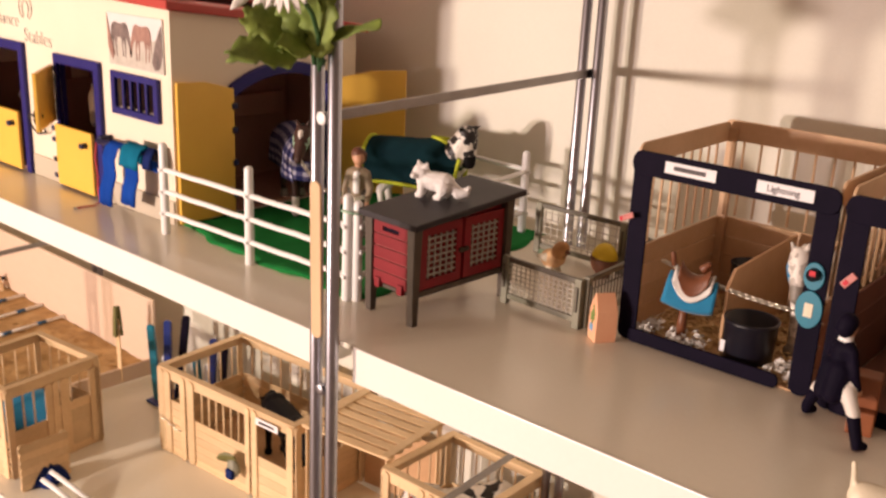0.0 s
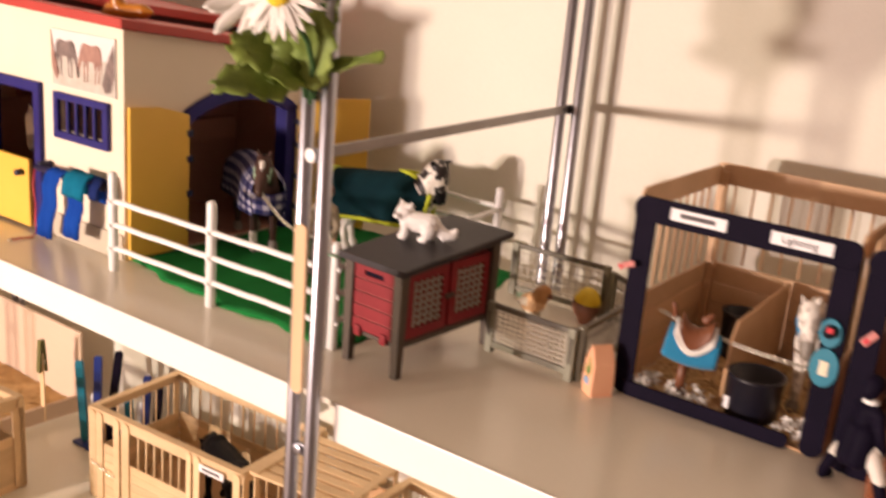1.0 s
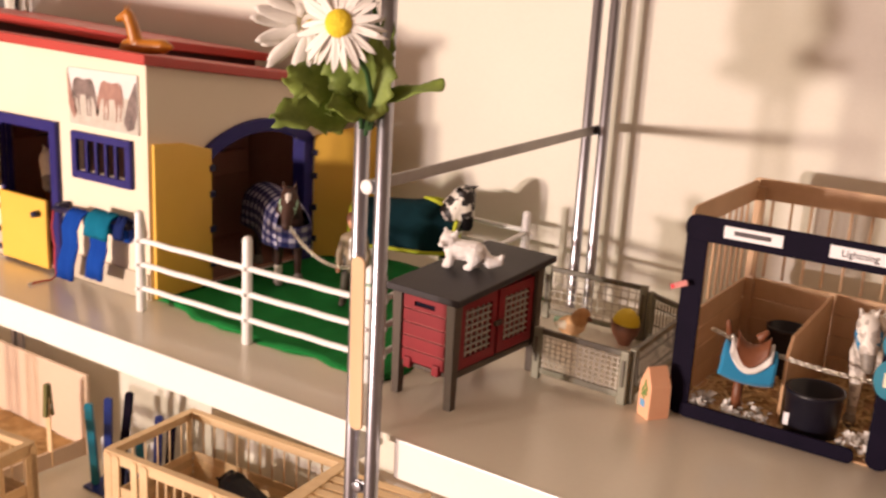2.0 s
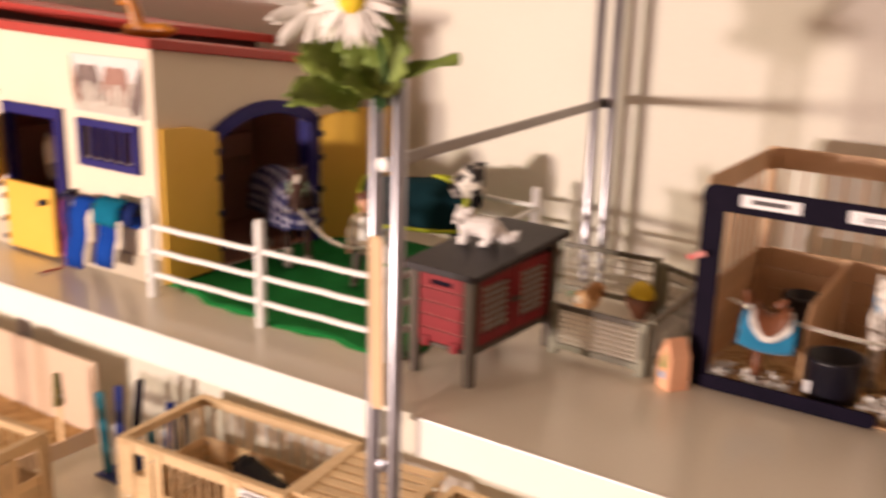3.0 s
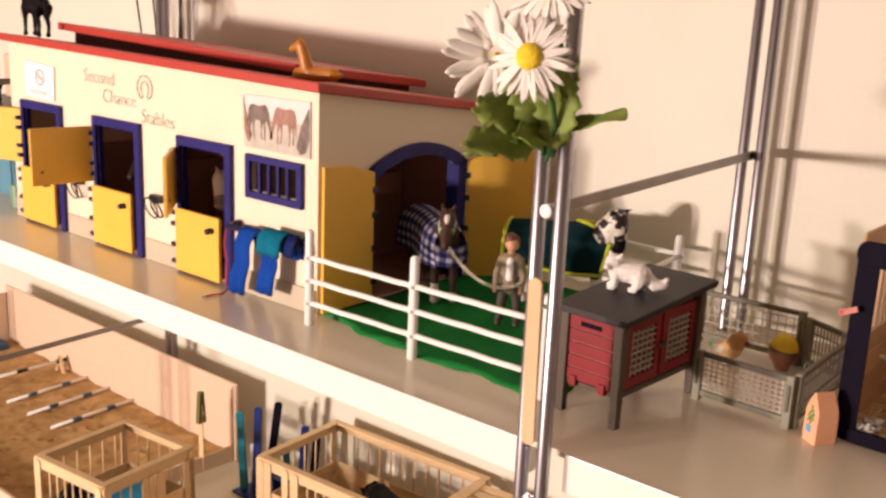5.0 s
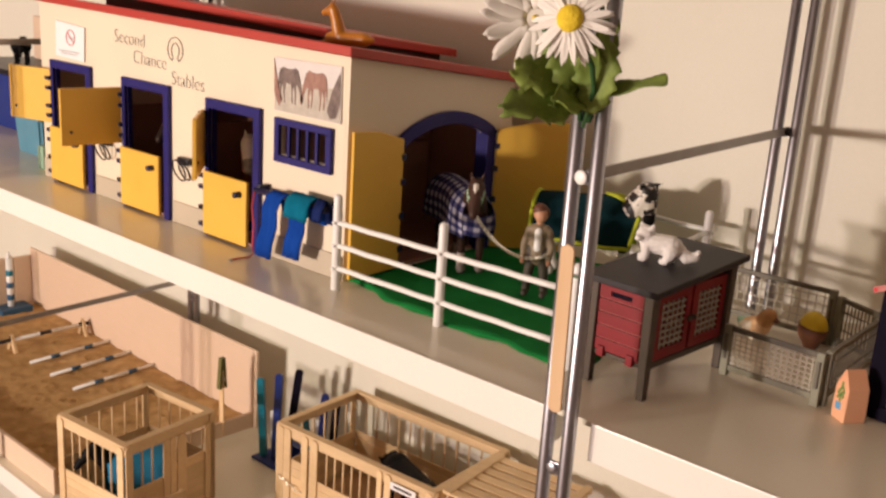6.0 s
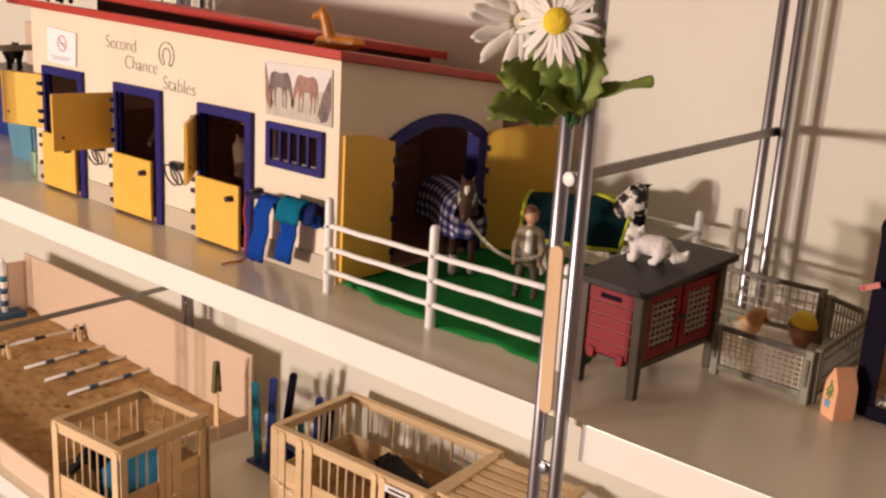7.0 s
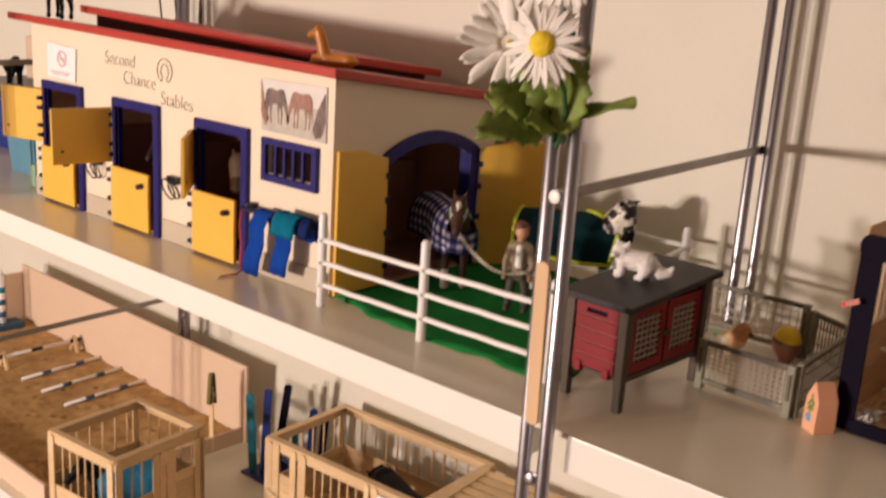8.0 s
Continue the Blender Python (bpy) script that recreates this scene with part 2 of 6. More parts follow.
M_SPOTCAT = mat("pale_cat_coat", (0.86, 0.84, 0.82), (0.76, 0.73, 0.71), 0.6, 110, 700, 0.3)
M_DAPPLE = patches("dappled_coat", (0.44, 0.40, 0.36), (0.76, 0.72, 0.66), 150, 0.45)
M_SADDLE = mat("brown_leather", (0.20, 0.070, 0.030), (0.15, 0.050, 0.020), 0.45, 60, 500, 0.15)
M_FLEECE = mat("white_fleece", (0.86, 0.84, 0.80), None, 0.95, 90, 600, 0.6)
M_HALTERRED = mat("halter_red", (0.30, 0.045, 0.035), None, 0.6, 60, 500, 0.1)
M_PLAID = plaid("blue_plaid_cloth")
M_PINK = mat("pink_tape", (0.58, 0.24, 0.22), (0.50, 0.16, 0.15), 0.5, 80, 500, 0.05)
M_PALEGREEN = mat("pale_green_paint", (0.35, 0.55, 0.40), None, 0.6, 60, 500, 0.05)
M_GREENINK = mat("green_print", (0.16, 0.30, 0.07), None, 0.7, 60, 500, 0)
M_BLUEINK = mat("blue_print", (0.16, 0.42, 0.72), None, 0.7, 60, 500, 0)
M_TAN = mat("tan_plush", (0.66, 0.38, 0.16), (0.74, 0.50, 0.28), 0.8, 90, 600, 0.3)
M_CHICKHEAD = mat("chick_head", (0.42, 0.20, 0.075), (0.56, 0.31, 0.13), 0.8, 90, 600, 0.3)
M_CREAM = mat("cream_resin", (0.82, 0.74, 0.56), None, 0.5, 60, 500, 0.05)
M_YELLOWCAP = mat("yellow_cap", (0.80, 0.60, 0.03), (0.70, 0.50, 0.02), 0.5, 60, 500, 0.1)
M_CAPBROWN = mat("brown_cap_rim", (0.16, 0.06, 0.030), None, 0.5, 60, 500, 0.1)
M_TWIG = mat("black_twig", (0.035, 0.028, 0.024), None, 0.6, 60, 500, 0.1)
M_REDCORD = mat("red_cord", (0.55, 0.05, 0.07), None, 0.7, 60, 500, 0.1)


# ---- mesh helpers ----
PLACE = {}


def thing(name, label, category, m=None, group="", kind=""):
    ob = new(name)
    ob.empty_display_size = 0.02
    m = m or Matrix()
    ob.matrix_world = m
    PLACE[ob.name] = m
    return tagged(ob, label, category, group, kind)


def finish(bm, name, material, smooth):
    me = bpy.data.meshes.new(name)
    bmesh.ops.recalc_face_normals(bm, faces=bm.faces)
    bm.to_mesh(me)
    bm.free()
    for mt in (material if isinstance(material, (list, tuple)) else [material]):
        me.materials.append(mt)
    if smooth:
        for p in me.polygons:
            p.use_smooth = True
    return me


def part(name, bm, material, parent, label="", smooth=False):
    """One mesh object under a thing or part; its coordinates are those of the topmost thing."""
    ob = new(name, finish(bm, name, material, smooth))
    ob.parent = parent
    return tagged(ob, label)


def single(name, bm, material, label, category, m=None, group="", kind="", smooth=False):
    ob = new(name, finish(bm, name, material, smooth))
    if m is not None:
        ob.matrix_world = m
    return tagged(ob, label, category, group, kind)


def box(x0, x1, y0, y1, z0, z1, bev=0.0, bm=None, m=None):
    own = bmesh.new()
    r = bmesh.ops.create_cube(own, size=1)
    mm = Matrix.LocRotScale(((x0 + x1) / 2, (y0 + y1) / 2, (z0 + z1) / 2), None, (x1 - x0, y1 - y0, z1 - z0))
    bmesh.ops.transform(own, matrix=mm, verts=own.verts)
    if bev:
        bmesh.ops.bevel(own, geom=own.edges[:], offset=bev, segments=2, affect="EDGES", profile=0.6)
    if m is not None:
        bmesh.ops.transform(own, matrix=m, verts=own.verts)
    return join(bm, own)


def join(bm, own):
    if bm is None:
        return own
    tmp = bpy.data.meshes.new("tmp")
    own.to_mesh(tmp)
    own.free()
    bm.from_mesh(tmp)
    bpy.data.meshes.remove(tmp)
    return bm


def rod(p0, p1, r0, r1=None, seg=14, bm=None, dome=False):
    """A round bar from p0 to p1."""
    p0, p1 = Vector(p0), Vector(p1)
    r1 = r0 if r1 is None else r1
    own = bmesh.new()
    rot = (p1 - p0).to_track_quat("Z", "Y").to_matrix()
    n = (p1 - p0).length
    rings = [(0, r0), (n, r1)]
    if dome:
        rings = [(0, r0 * 0.8), (r0 * 0.2, r0), (n - r1 * 0.9, r1), (n - r1 * 0.4, r1 * 0.85), (n - r1 * 0.1, r1 * 0.5), (n, r1 * 0.1)]
    loops = []
    for h, r in rings:
        loops.append([own.verts.new(p0 + rot @ Vector((r * math.cos(2 * math.pi * k / seg), r * math.sin(2 * math.pi * k / seg), h))) for k in range(seg)])
    for a, b in zip(loops, loops[1:]):
        for k in range(seg):
            own.faces.new((a[k], a[(k + 1) % seg], b[(k + 1) % seg], b[k]))
    own.faces.new(loops[0][::-1])
    own.faces.new(loops[-1])
    return join(bm, own)


def wire(points, r, seg=8, bm=None, closed=False):
    """A round cord along a line of points."""
    own = bmesh.new()
    pts = [Vector(p) for p in points]
    loops = []
    n = len(pts)
    for i, p in enumerate(pts):
        d = (pts[(i + 1) % n] - pts[i - 1]) if closed else (pts[min(i + 1, n - 1)] - pts[max(i - 1, 0)])
        up = Vector((0, 0, 1)) if abs(d.normalized().z) < 0.95 else Vector((0, 1, 0))
        u = d.cross(up).normalized()
        v = d.cross(u).normalized()
        loops.append([own.verts.new(p + r * (math.cos(2 * math.pi * k / seg) * u + math.sin(2 * math.pi * k / seg) * v)) for k in range(seg)])
    pairs = list(zip(loops, loops[1:])) + ([(loops[-1], loops[0])] if closed else [])
    for a, b in pairs:
        for k in range(seg):
            own.faces.new((a[k], a[(k + 1) % seg], b[(k + 1) % seg], b[k]))
    if not closed:
        own.faces.new(loops[0][::-1])
        own.faces.new(loops[-1])
    return join(bm, own)


def slab(outline, h0, h1, axis="z", bm=None, bev=0.0):
    """A flat plate: a 2D outline pushed from h0 to h1 along an axis. axis y: outline is (x, z); axis x: (y, z); axis z: (x, y)."""
    def at(a, b, h):
        return (a, b, h) if axis == "z" else (a, h, b) if axis == "y" else (h, a, b)
    own = bmesh.new()
    lo = [own.verts.new(at(a, b, h0)) for a, b in outline]
    hi = [own.verts.new(at(a, b, h1)) for a, b in outline]
    own.faces.new(lo[::-1])
    own.faces.new(hi)
    n = len(lo)
    for k in range(n):
        own.faces.new((lo[k], lo[(k + 1) % n], hi[(k + 1) % n], hi[k]))
    if bev:
        own.normal_update()
        sharp = [e for e in own.edges if len(e.link_faces) == 2 and e.calc_face_angle(0) > 0.9]
        bmesh.ops.bevel(own, geom=sharp, offset=bev, segments=1, affect="EDGES")
    return join(bm, own)


def stick_outline(length, width, seg=7):
    """The outline of a craft stick that lies along u, from its middle."""
    r = width / 2
    flat = r * 0.75
    pts = []
    for s in (1, -1):
        for k in range(seg):
            a = math.pi / 2 - math.pi * k / (seg - 1)
            pts.append((s * (length / 2 - flat + flat * math.cos(a)), s * r * math.sin(a)))
    return pts


def craft_stick(length, width, thick, m):
    bm = slab(stick_outline(length, width), -thick / 2, thick / 2, "z", bev=0.0004)
    bmesh.ops.transform(bm, matrix=m, verts=bm.verts)
    return bm


# stick poses: lying along x with its face to y; upright with its face to y; lying along y with its face to x; upright facing x; flat
def along_x(x, y, z):
    return pose(x, y, z, 90, 0, 0)


def up_y(x, y, z, lean=0):
    return pose(x, y, z, 90, 0, 0) @ pose(0, 0, 0, 0, 0, 90 + lean)


def along_y(x, y, z):
    return pose(x, y, z, 0, 0, 90) @ pose(0, 0, 0, 90, 0, 0)


def up_x(x, y, z):
    return pose(x, y, z, 0, 0, 90) @ pose(0, 0, 0, 90, 0, 0) @ pose(0, 0, 0, 0, 0, 90)


def holed(u0, u1, v0, v1, holes, h0, h1, axis):
    """A plate with rectangular openings right through it; holes: (u0, u1, v0, v1)."""
    us = sorted({u0, u1, *[h for q in holes for h in q[:2]]})
    vs = sorted({v0, v1, *[h for q in holes for h in q[2:]]})
    def at(a, b, h):
        return (a, b, h) if axis == "z" else (a, h, b) if axis == "y" else (h, a, b)
    def solid(i, j):
        if not (0 <= i < len(us) - 1 and 0 <= j < len(vs) - 1):
            return False
        u, v = (us[i] + us[i + 1]) / 2, (vs[j] + vs[j + 1]) / 2
        return not any(q[0] < u < q[1] and q[2] < v < q[3] for q in holes)
    bm = bmesh.new()
    cache = {}
    def vert(i, j, k):
        if (i, j, k) not in cache:
            cache[i, j, k] = bm.verts.new(at(us[i], vs[j], (h0, h1)[k]))
        return cache[i, j, k]
    for i in range(len(us) - 1):
        for j in range(len(vs) - 1):
            if not solid(i, j):
                continue
            for k in (0, 1):
                bm.faces.new((vert(i, j, k), vert(i + 1, j, k), vert(i + 1, j + 1, k), vert(i, j + 1, k)))
            for di, dj, a, b in ((-1, 0, (i, j), (i, j + 1)), (1, 0, (i + 1, j), (i + 1, j + 1)), (0, -1, (i, j), (i + 1, j)), (0, 1, (i, j + 1), (i + 1, j + 1))):
                if not solid(i + di, j + dj):
                    bm.faces.new((vert(*a, 0), vert(*b, 0), vert(*b, 1), vert(*a, 1)))
    return bm


def lettering(text, size, m, thick=0.0002, weight=-0.028):
    """Words in the built-in font as a thin mesh, facing -y when m is plain."""
    cu = bpy.data.curves.new("letters", "FONT")
    cu.body, cu.size, cu.extrude, cu.align_x = text, size, thick, "LEFT"
    cu.offset = weight * size
    ob = new("letters", cu)
    bpy.context.view_layer.update()
    me = bpy.data.meshes.new_from_object(ob.evaluated_get(bpy.context.evaluated_depsgraph_get()))
    bm = bmesh.new()
    bm.from_mesh(me)
    bpy.data.objects.remove(ob)
    bpy.data.curves.remove(cu)
    bpy.data.meshes.remove(me)
    bmesh.ops.transform(bm, matrix=m, verts=bm.verts)
    return bm


def model(name, limbs, label, category, m, voxel=0.0016, group="", smooth=4, fur=0.0):
    """A moulded model in one plain mesh. limbs: (point, radius, point, radius, material), run together."""
    bm = bmesh.new()
    for p0, r0, p1, r1, _ in limbs:
        p0, p1 = Vector(p0), Vector(p1)
        for p, r in ((p0, r0), (p1, r1)):
            bmesh.ops.create_icosphere(bm, subdivisions=2, radius=r, matrix=Matrix.Translation(p))
        if (p1 - p0).length > 1e-5:
            rod(p0, p1, r0, r1, 12, bm)
    me = bpy.data.meshes.new(name)
    bm.to_mesh(me)
    bm.free()
    tmp = new("tmp_model", me)
    rm = tmp.modifiers.new("r", "REMESH")
    rm.mode, rm.voxel_size = "VOXEL", voxel
    sm = tmp.modifiers.new("s", "SMOOTH")
    sm.factor, sm.iterations = 0.5, smooth
    bpy.context.view_layer.update()
    out = bpy.data.meshes.new_from_object(tmp.evaluated_get(bpy.context.evaluated_depsgraph_get()))
    bpy.data.objects.remove(tmp)
    bpy.data.meshes.remove(me)
    out.name = name
    mats = []
    for l in limbs:
        if l[4] not in mats:
            mats.append(l[4])
    out.materials.clear()
    for mt in mats:
        out.materials.append(mt)
    n = len(out.polygons)
    c = np.empty(n * 3)
    out.polygons.foreach_get("center", c)
    c = c.reshape(-1, 3)
    best, idx = np.full(n, 1e9), np.zeros(n, dtype=np.int32)
    for p0, r0, p1, r1, mt in limbs:
        a, b = np.array(p0, float), np.array(p1, float)
        ab = b - a
        q = np.clip(((c - a) @ ab) / max(ab @ ab, 1e-12), 0, 1)
        d = np.linalg.norm(c - (a + q[:, None] * ab), axis=1) - (r0 + (r1 - r0) * q)
        k = d < best
        best[k], idx[k] = d[k], mats.index(mt)
    if fur:
        for v in out.vertices:
            v.co += v.normal * fur * noise.noise(v.co * 420) + v.normal * fur * 0.7 * noise.noise(v.co * 900)
    out.polygons.foreach_set("material_index", idx)
    out.polygons.foreach_set("use_smooth", np.ones(n, dtype=bool))
    ob = new(name, out)
    ob.matrix_world = m
    return tagged(ob, label, category, group)


def horse_limbs(body, legs, mane, face, nose, hoof, drop=0.0, turn=0.0, halter=None, nod=0.0, swing=0.0, ear=None, bulk=1.0, star=None):
    """A model horse about 0.11 high that faces +x; drop lowers its head, turn swings it to its left, nod and swing turn the head on the neck (degrees)."""
    base = Vector((0.036, 0, 0.074))
    def h(x, y, z):
        v = Euler((0, radians(drop), 0)).to_matrix() @ (Vector((x, y, z)) - base)
        v = Euler((0, 0, radians(turn))).to_matrix() @ v
        return tuple(v + base)
    poll = Vector((0.060, 0, 0.101))
    def k(x, y, z):
        v = Euler((0, radians(nod), 0)).to_matrix() @ (Vector((x, y, z)) - poll)
        return h(*(Euler((0, 0, radians(swing))).to_matrix() @ v + poll))
    L = [((-0.036, 0, 0.066), 0.0195, (0.030, 0, 0.066), 0.0185, body), ((-0.044, 0, 0.070), 0.018, (-0.036, 0, 0.068), 0.019, body),
         ((0.034, 0, 0.067), 0.0175, (0.038, 0, 0.070), 0.016, body), (h(0.038, 0, 0.075), 0.0150 * bulk, h(0.060, 0, 0.099), 0.0092 * bulk, body),
         (k(0.061, 0, 0.101), 0.0092 * bulk, k(0.076, 0, 0.088), 0.0066 * bulk, face), (k(0.077, 0, 0.087), 0.0064 * bulk, k(0.084, 0, 0.080), 0.0054 * bulk, nose),
         (h(0.053, 0, 0.107), 0.0035, h(0.032, 0, 0.089), 0.0045, mane), (k(0.060, 0, 0.108), 0.003, k(0.069, 0, 0.102), 0.003, mane)]
    for s in (1, -1):
        L += [(k(0.057, 0.0052 * s, 0.108), 0.0027, k(0.0595, (0.0135 if ear else 0.0068) * s, 0.1135 if ear else 0.1165), 0.0011, ear or face),
              ((0.034, 0.010 * s, 0.060), 0.0095, (0.035, 0.0105 * s, 0.037), 0.0052, body), ((0.035, 0.0105 * s, 0.037), 0.0050, (0.035, 0.0105 * s, 0.010), 0.0038, legs),
              ((0.036, 0.0105 * s, 0.0065), 0.0052, (0.037, 0.0105 * s, 0.004), 0.0058, hoof),
              ((-0.044, 0.010 * s, 0.062), 0.0130, (-0.039, 0.0105 * s, 0.041), 0.0070, body), ((-0.039, 0.0105 * s, 0.041), 0.0062, (-0.049, 0.0105 * s, 0.029), 0.0050, legs),
              ((-0.049, 0.0105 * s, 0.029), 0.0048, (-0.046, 0.0105 * s, 0.010), 0.0038, legs), ((-0.045, 0.0105 * s, 0.0065), 0.0052, (-0.044, 0.0105 * s, 0.004), 0.0058, hoof)]
    L += [((-0.061, 0, 0.076), 0.0040, (-0.069, 0, 0.050), 0.0055, mane), ((-0.069, 0, 0.050), 0.0055, (-0.067, 0, 0.026), 0.0022, mane)]
    if halter:
        for s in (1, -1):
            L.append((k(0.0735, 0.0062 * s, 0.089), 0.0021, k(0.066, 0.0085 * s, 0.098), 0.0021, halter))
        L.append((k(0.0735, -0.0055, 0.0935), 0.0021, k(0.0735, 0.0055, 0.0935), 0.0021, halter))
    if star:
        L += [(k(0.0690, 0, 0.1052), 0.0026, k(0.0725, 0, 0.1020), 0.0018, star), ((0.035, -0.0105, 0.020), 0.0047, (0.0355, -0.0105, 0.009), 0.0044, star)]
    return L


def rug(name, material, binding, label, m, x0=-0.062, x1=0.040, low=0.030, open_front=True, group="", slant=0.0, chest=False, reach=0.62, tuck=0.0, rise=0.0):
    """A cloth rug draped over a model horse, with a bound edge: a curved sheet with thickness."""
    t = thing(name, label, "horse rug", m, group)
    nu, nv = 26, 22
    def at(u, v, out=0.0):
        s = (v - 0.5) * 2
        x = x0 + (x1 + slant * min(1.0, abs(s) / reach) ** 0.8 - tuck * max(0.0, abs(s) - reach) - x0) * u
        half = 0.0236 + 0.0016 * math.cos(6 * u) + out
        top = 0.0880 + 0.0035 * math.sin(3.0 * u + 0.4) + rise * u ** 3 + out
        bend = min(abs(s) / 0.55, 1.0)
        if abs(s) < 0.55:
            y, z = half * math.sin(bend * math.pi / 2), top - half * (1 - math.cos(bend * math.pi / 2))
        else:
            k = (abs(s) - 0.55) / 0.45
            y, z = half + 0.0022 * math.sin(9 * u + 2 * k) * k, (top - half) + (low - (top - half)) * k
        if u > 0.8 and open_front:
            y *= 1 - 0.25 * (u - 0.8) / 0.2
        return Vector((x, math.copysign(y, s), z))
    bm = bmesh.new()
    uv = bm.loops.layers.uv.new("cloth")
    grids = []
    for out in (0.0, -0.0009):
        grids.append([[bm.verts.new(at(i / nu, j / nv, out)) for j in range(nv + 1)] for i in range(nu + 1)])
    for g, grid in enumerate(grids):
        for i in range(nu):
            for j in range(nv):
                fc = bm.faces.new((grid[i][j], grid[i + 1][j], grid[i + 1][j + 1], grid[i][j + 1]))
                for lp, (a, b) in zip(fc.loops, ((i, j), (i + 1, j), (i + 1, j + 1), (i, j + 1))):
                    lp[uv].uv = (a / nu, b / nv)
    a, b = grids
    rim = [(i, 0) for i in range(nu)] + [(nu, j) for j in range(nv)] + [(nu - i, nv) for i in range(nu)] + [(0, nv - j) for j in range(nv)]
    for (i, j), (k, l) in zip(rim, rim[1:] + rim[:1]):
        bm.faces.new((a[i][j], a[k][l], b[k][l], b[i][j]))
    part("cloth", bm, material, t, smooth=True)
    if chest:
        # the flap that closes the rug across the horse's chest
        bm, n, k = bmesh.new(), 12, 6
        uv = bm.loops.layers.uv.new("cloth")
        def flap(i, j, d):
            a = (i / n - 0.5) * 2
            return (x1 + slant - 0.001 + 0.0065 * (1 - a * a) - d, 0.0182 * a, low + 0.002 + 0.022 * j / k + 0.002 * a * a)
        sheets = [[[bm.verts.new(flap(i, j, d)) for j in range(k + 1)] for i in range(n + 1)] for d in (0.0, 0.0009)]
        for g in sheets:
            for i in range(n):
                for j in range(k):
                    fc = bm.faces.new((g[i][j], g[i + 1][j], g[i + 1][j + 1], g[i][j + 1]))
                    for lp, (a, b) in zip(fc.loops, ((i, j), (i + 1, j), (i + 1, j + 1), (i, j + 1))):
                        lp[uv].uv = (0.3 + 0.3 * a / n, 0.2 * b / k)
        f, b = sheets
        for i in range(n):
            for j in (0, k):
                bm.faces.new((f[i][j], f[i + 1][j], b[i + 1][j], b[i][j]))
        part("chest_flap", bm, material, t, smooth=True)
    if binding:
        part("binding", wire([at(i / nu, j / nv, 0.0003) for i, j in rim], 0.0024, 6, closed=True), binding, t, "bright yellow-green bound edge", smooth=True)
    return t


def wpart(name, bm, material, parent, label="", smooth=False):
    """As part(), for a mesh drawn in the room's own coordinates."""
    top = parent
    while top.parent:
        top = top.parent
    bmesh.ops.transform(bm, matrix=PLACE[top.name].inverted(), verts=bm.verts)
    return part(name, bm, material, parent, label, smooth)


SHELF2 = -0.415      # the lower things are drawn on this height at the size of their sticks, and LOW sets them in place
LOW = Matrix.Translation((0.345, -0.515, 0.281)) @ Matrix.Scale(0.985, 4) @ Matrix.Translation((-0.354, 0.5115, -0.263))
LOW_Z = (LOW @ Vector((0, 0, SHELF2))).z    # top of the lower shelf
WALL_Y = 0.376       # the wall behind the shelves
BACK_SKEW = -0.021   # the back uprights stand this far aside of the front ones
BAY = 0.905          # from upright to upright

# ---- the room: the wall behind the shelves, and an unseen shell added for bounce ----
single("wall_north", box(-2.6, 2.2, WALL_Y, WALL_Y + 0.12, -1.2, 1.5), M_WALL, "cream painted wall behind the steel shelves", "wall", kind="structure")
single("wall_south", box(-2.6, 2.2, -4.92, -4.8, -1.2, 1.5), M_BOUNCE, "unseen room wall added to bounce fill light", "wall", kind="structure")
single("wall_west", box(-2.72, -2.6, -4.92, WALL_Y + 0.12, -1.2, 1.5), M_BOUNCE, "unseen room wall added to bounce fill light", "wall", kind="structure")
single("wall_east", box(2.2, 2.32, -4.92, WALL_Y + 0.12, -1.2, 1.5), M_BOUNCE, "unseen room wall added to bounce fill light", "wall", kind="structure")
single("floor", box(-2.72, 2.32, -4.92, WALL_Y + 0.12, -1.3, -1.2), M_BOUNCE, "unseen room floor added to bounce fill light", "floor", kind="structure")
single("ceiling", box(-2.72, 2.32, -4.92, WALL_Y + 0.12, 1.5, 1.6), M_BOUNCE, "unseen ceiling added to bounce fill light", "ceiling", kind="structure")


# ---- shelving ----
def shelf_board(z, x0, x1, label):
    t = thing("shelf_board", label, "shelf", Matrix.Translation(((x0 + x1) / 2, 0.17, z)), "shelf boards")
    wpart("top_sheet", box(x0, x1, 0.0026, 0.326, z - 0.004, z), M_SHELF, t)
    a = x0
    for p in [p for p in (-BAY, 0.0, BAY) if x0 < p < x1] + [x1]:
        b = p - 0.015 if p < x1 else p
        lip = box(a, b, 0.0, 0.0024, z - 0.027, z + 0.0002, 0.0006)
        box(a, b, 0.0026, 0.014, z - 0.027, z - 0.025, 0.0005, lip)
        box(a, a + 0.0016, 0.0026, 0.03, z - 0.0249, z - 0.0041, 0, lip)
        box(b - 0.0016, b, 0.0026, 0.03, z - 0.0249, z - 0.0041, 0, lip)
        wpart("front_lip", lip, M_SHELF_LIT, t, "enamelled folded front lip, coloured paler as if brightly lit")
        a = p + 0.0165
    wpart("back_lip", box(x0, x1, 0.3245, 0.326, z - 0.027, z - 0.0041), M_SHELF, t)
    return t


shelf_board(0.0, -1.85, 1.5, "cream enamelled steel shelf with a toy stable on it")
shelf_board(LOW_Z, -1.85, 1.5, "cream enamelled steel lower shelf with wooden toy stalls")


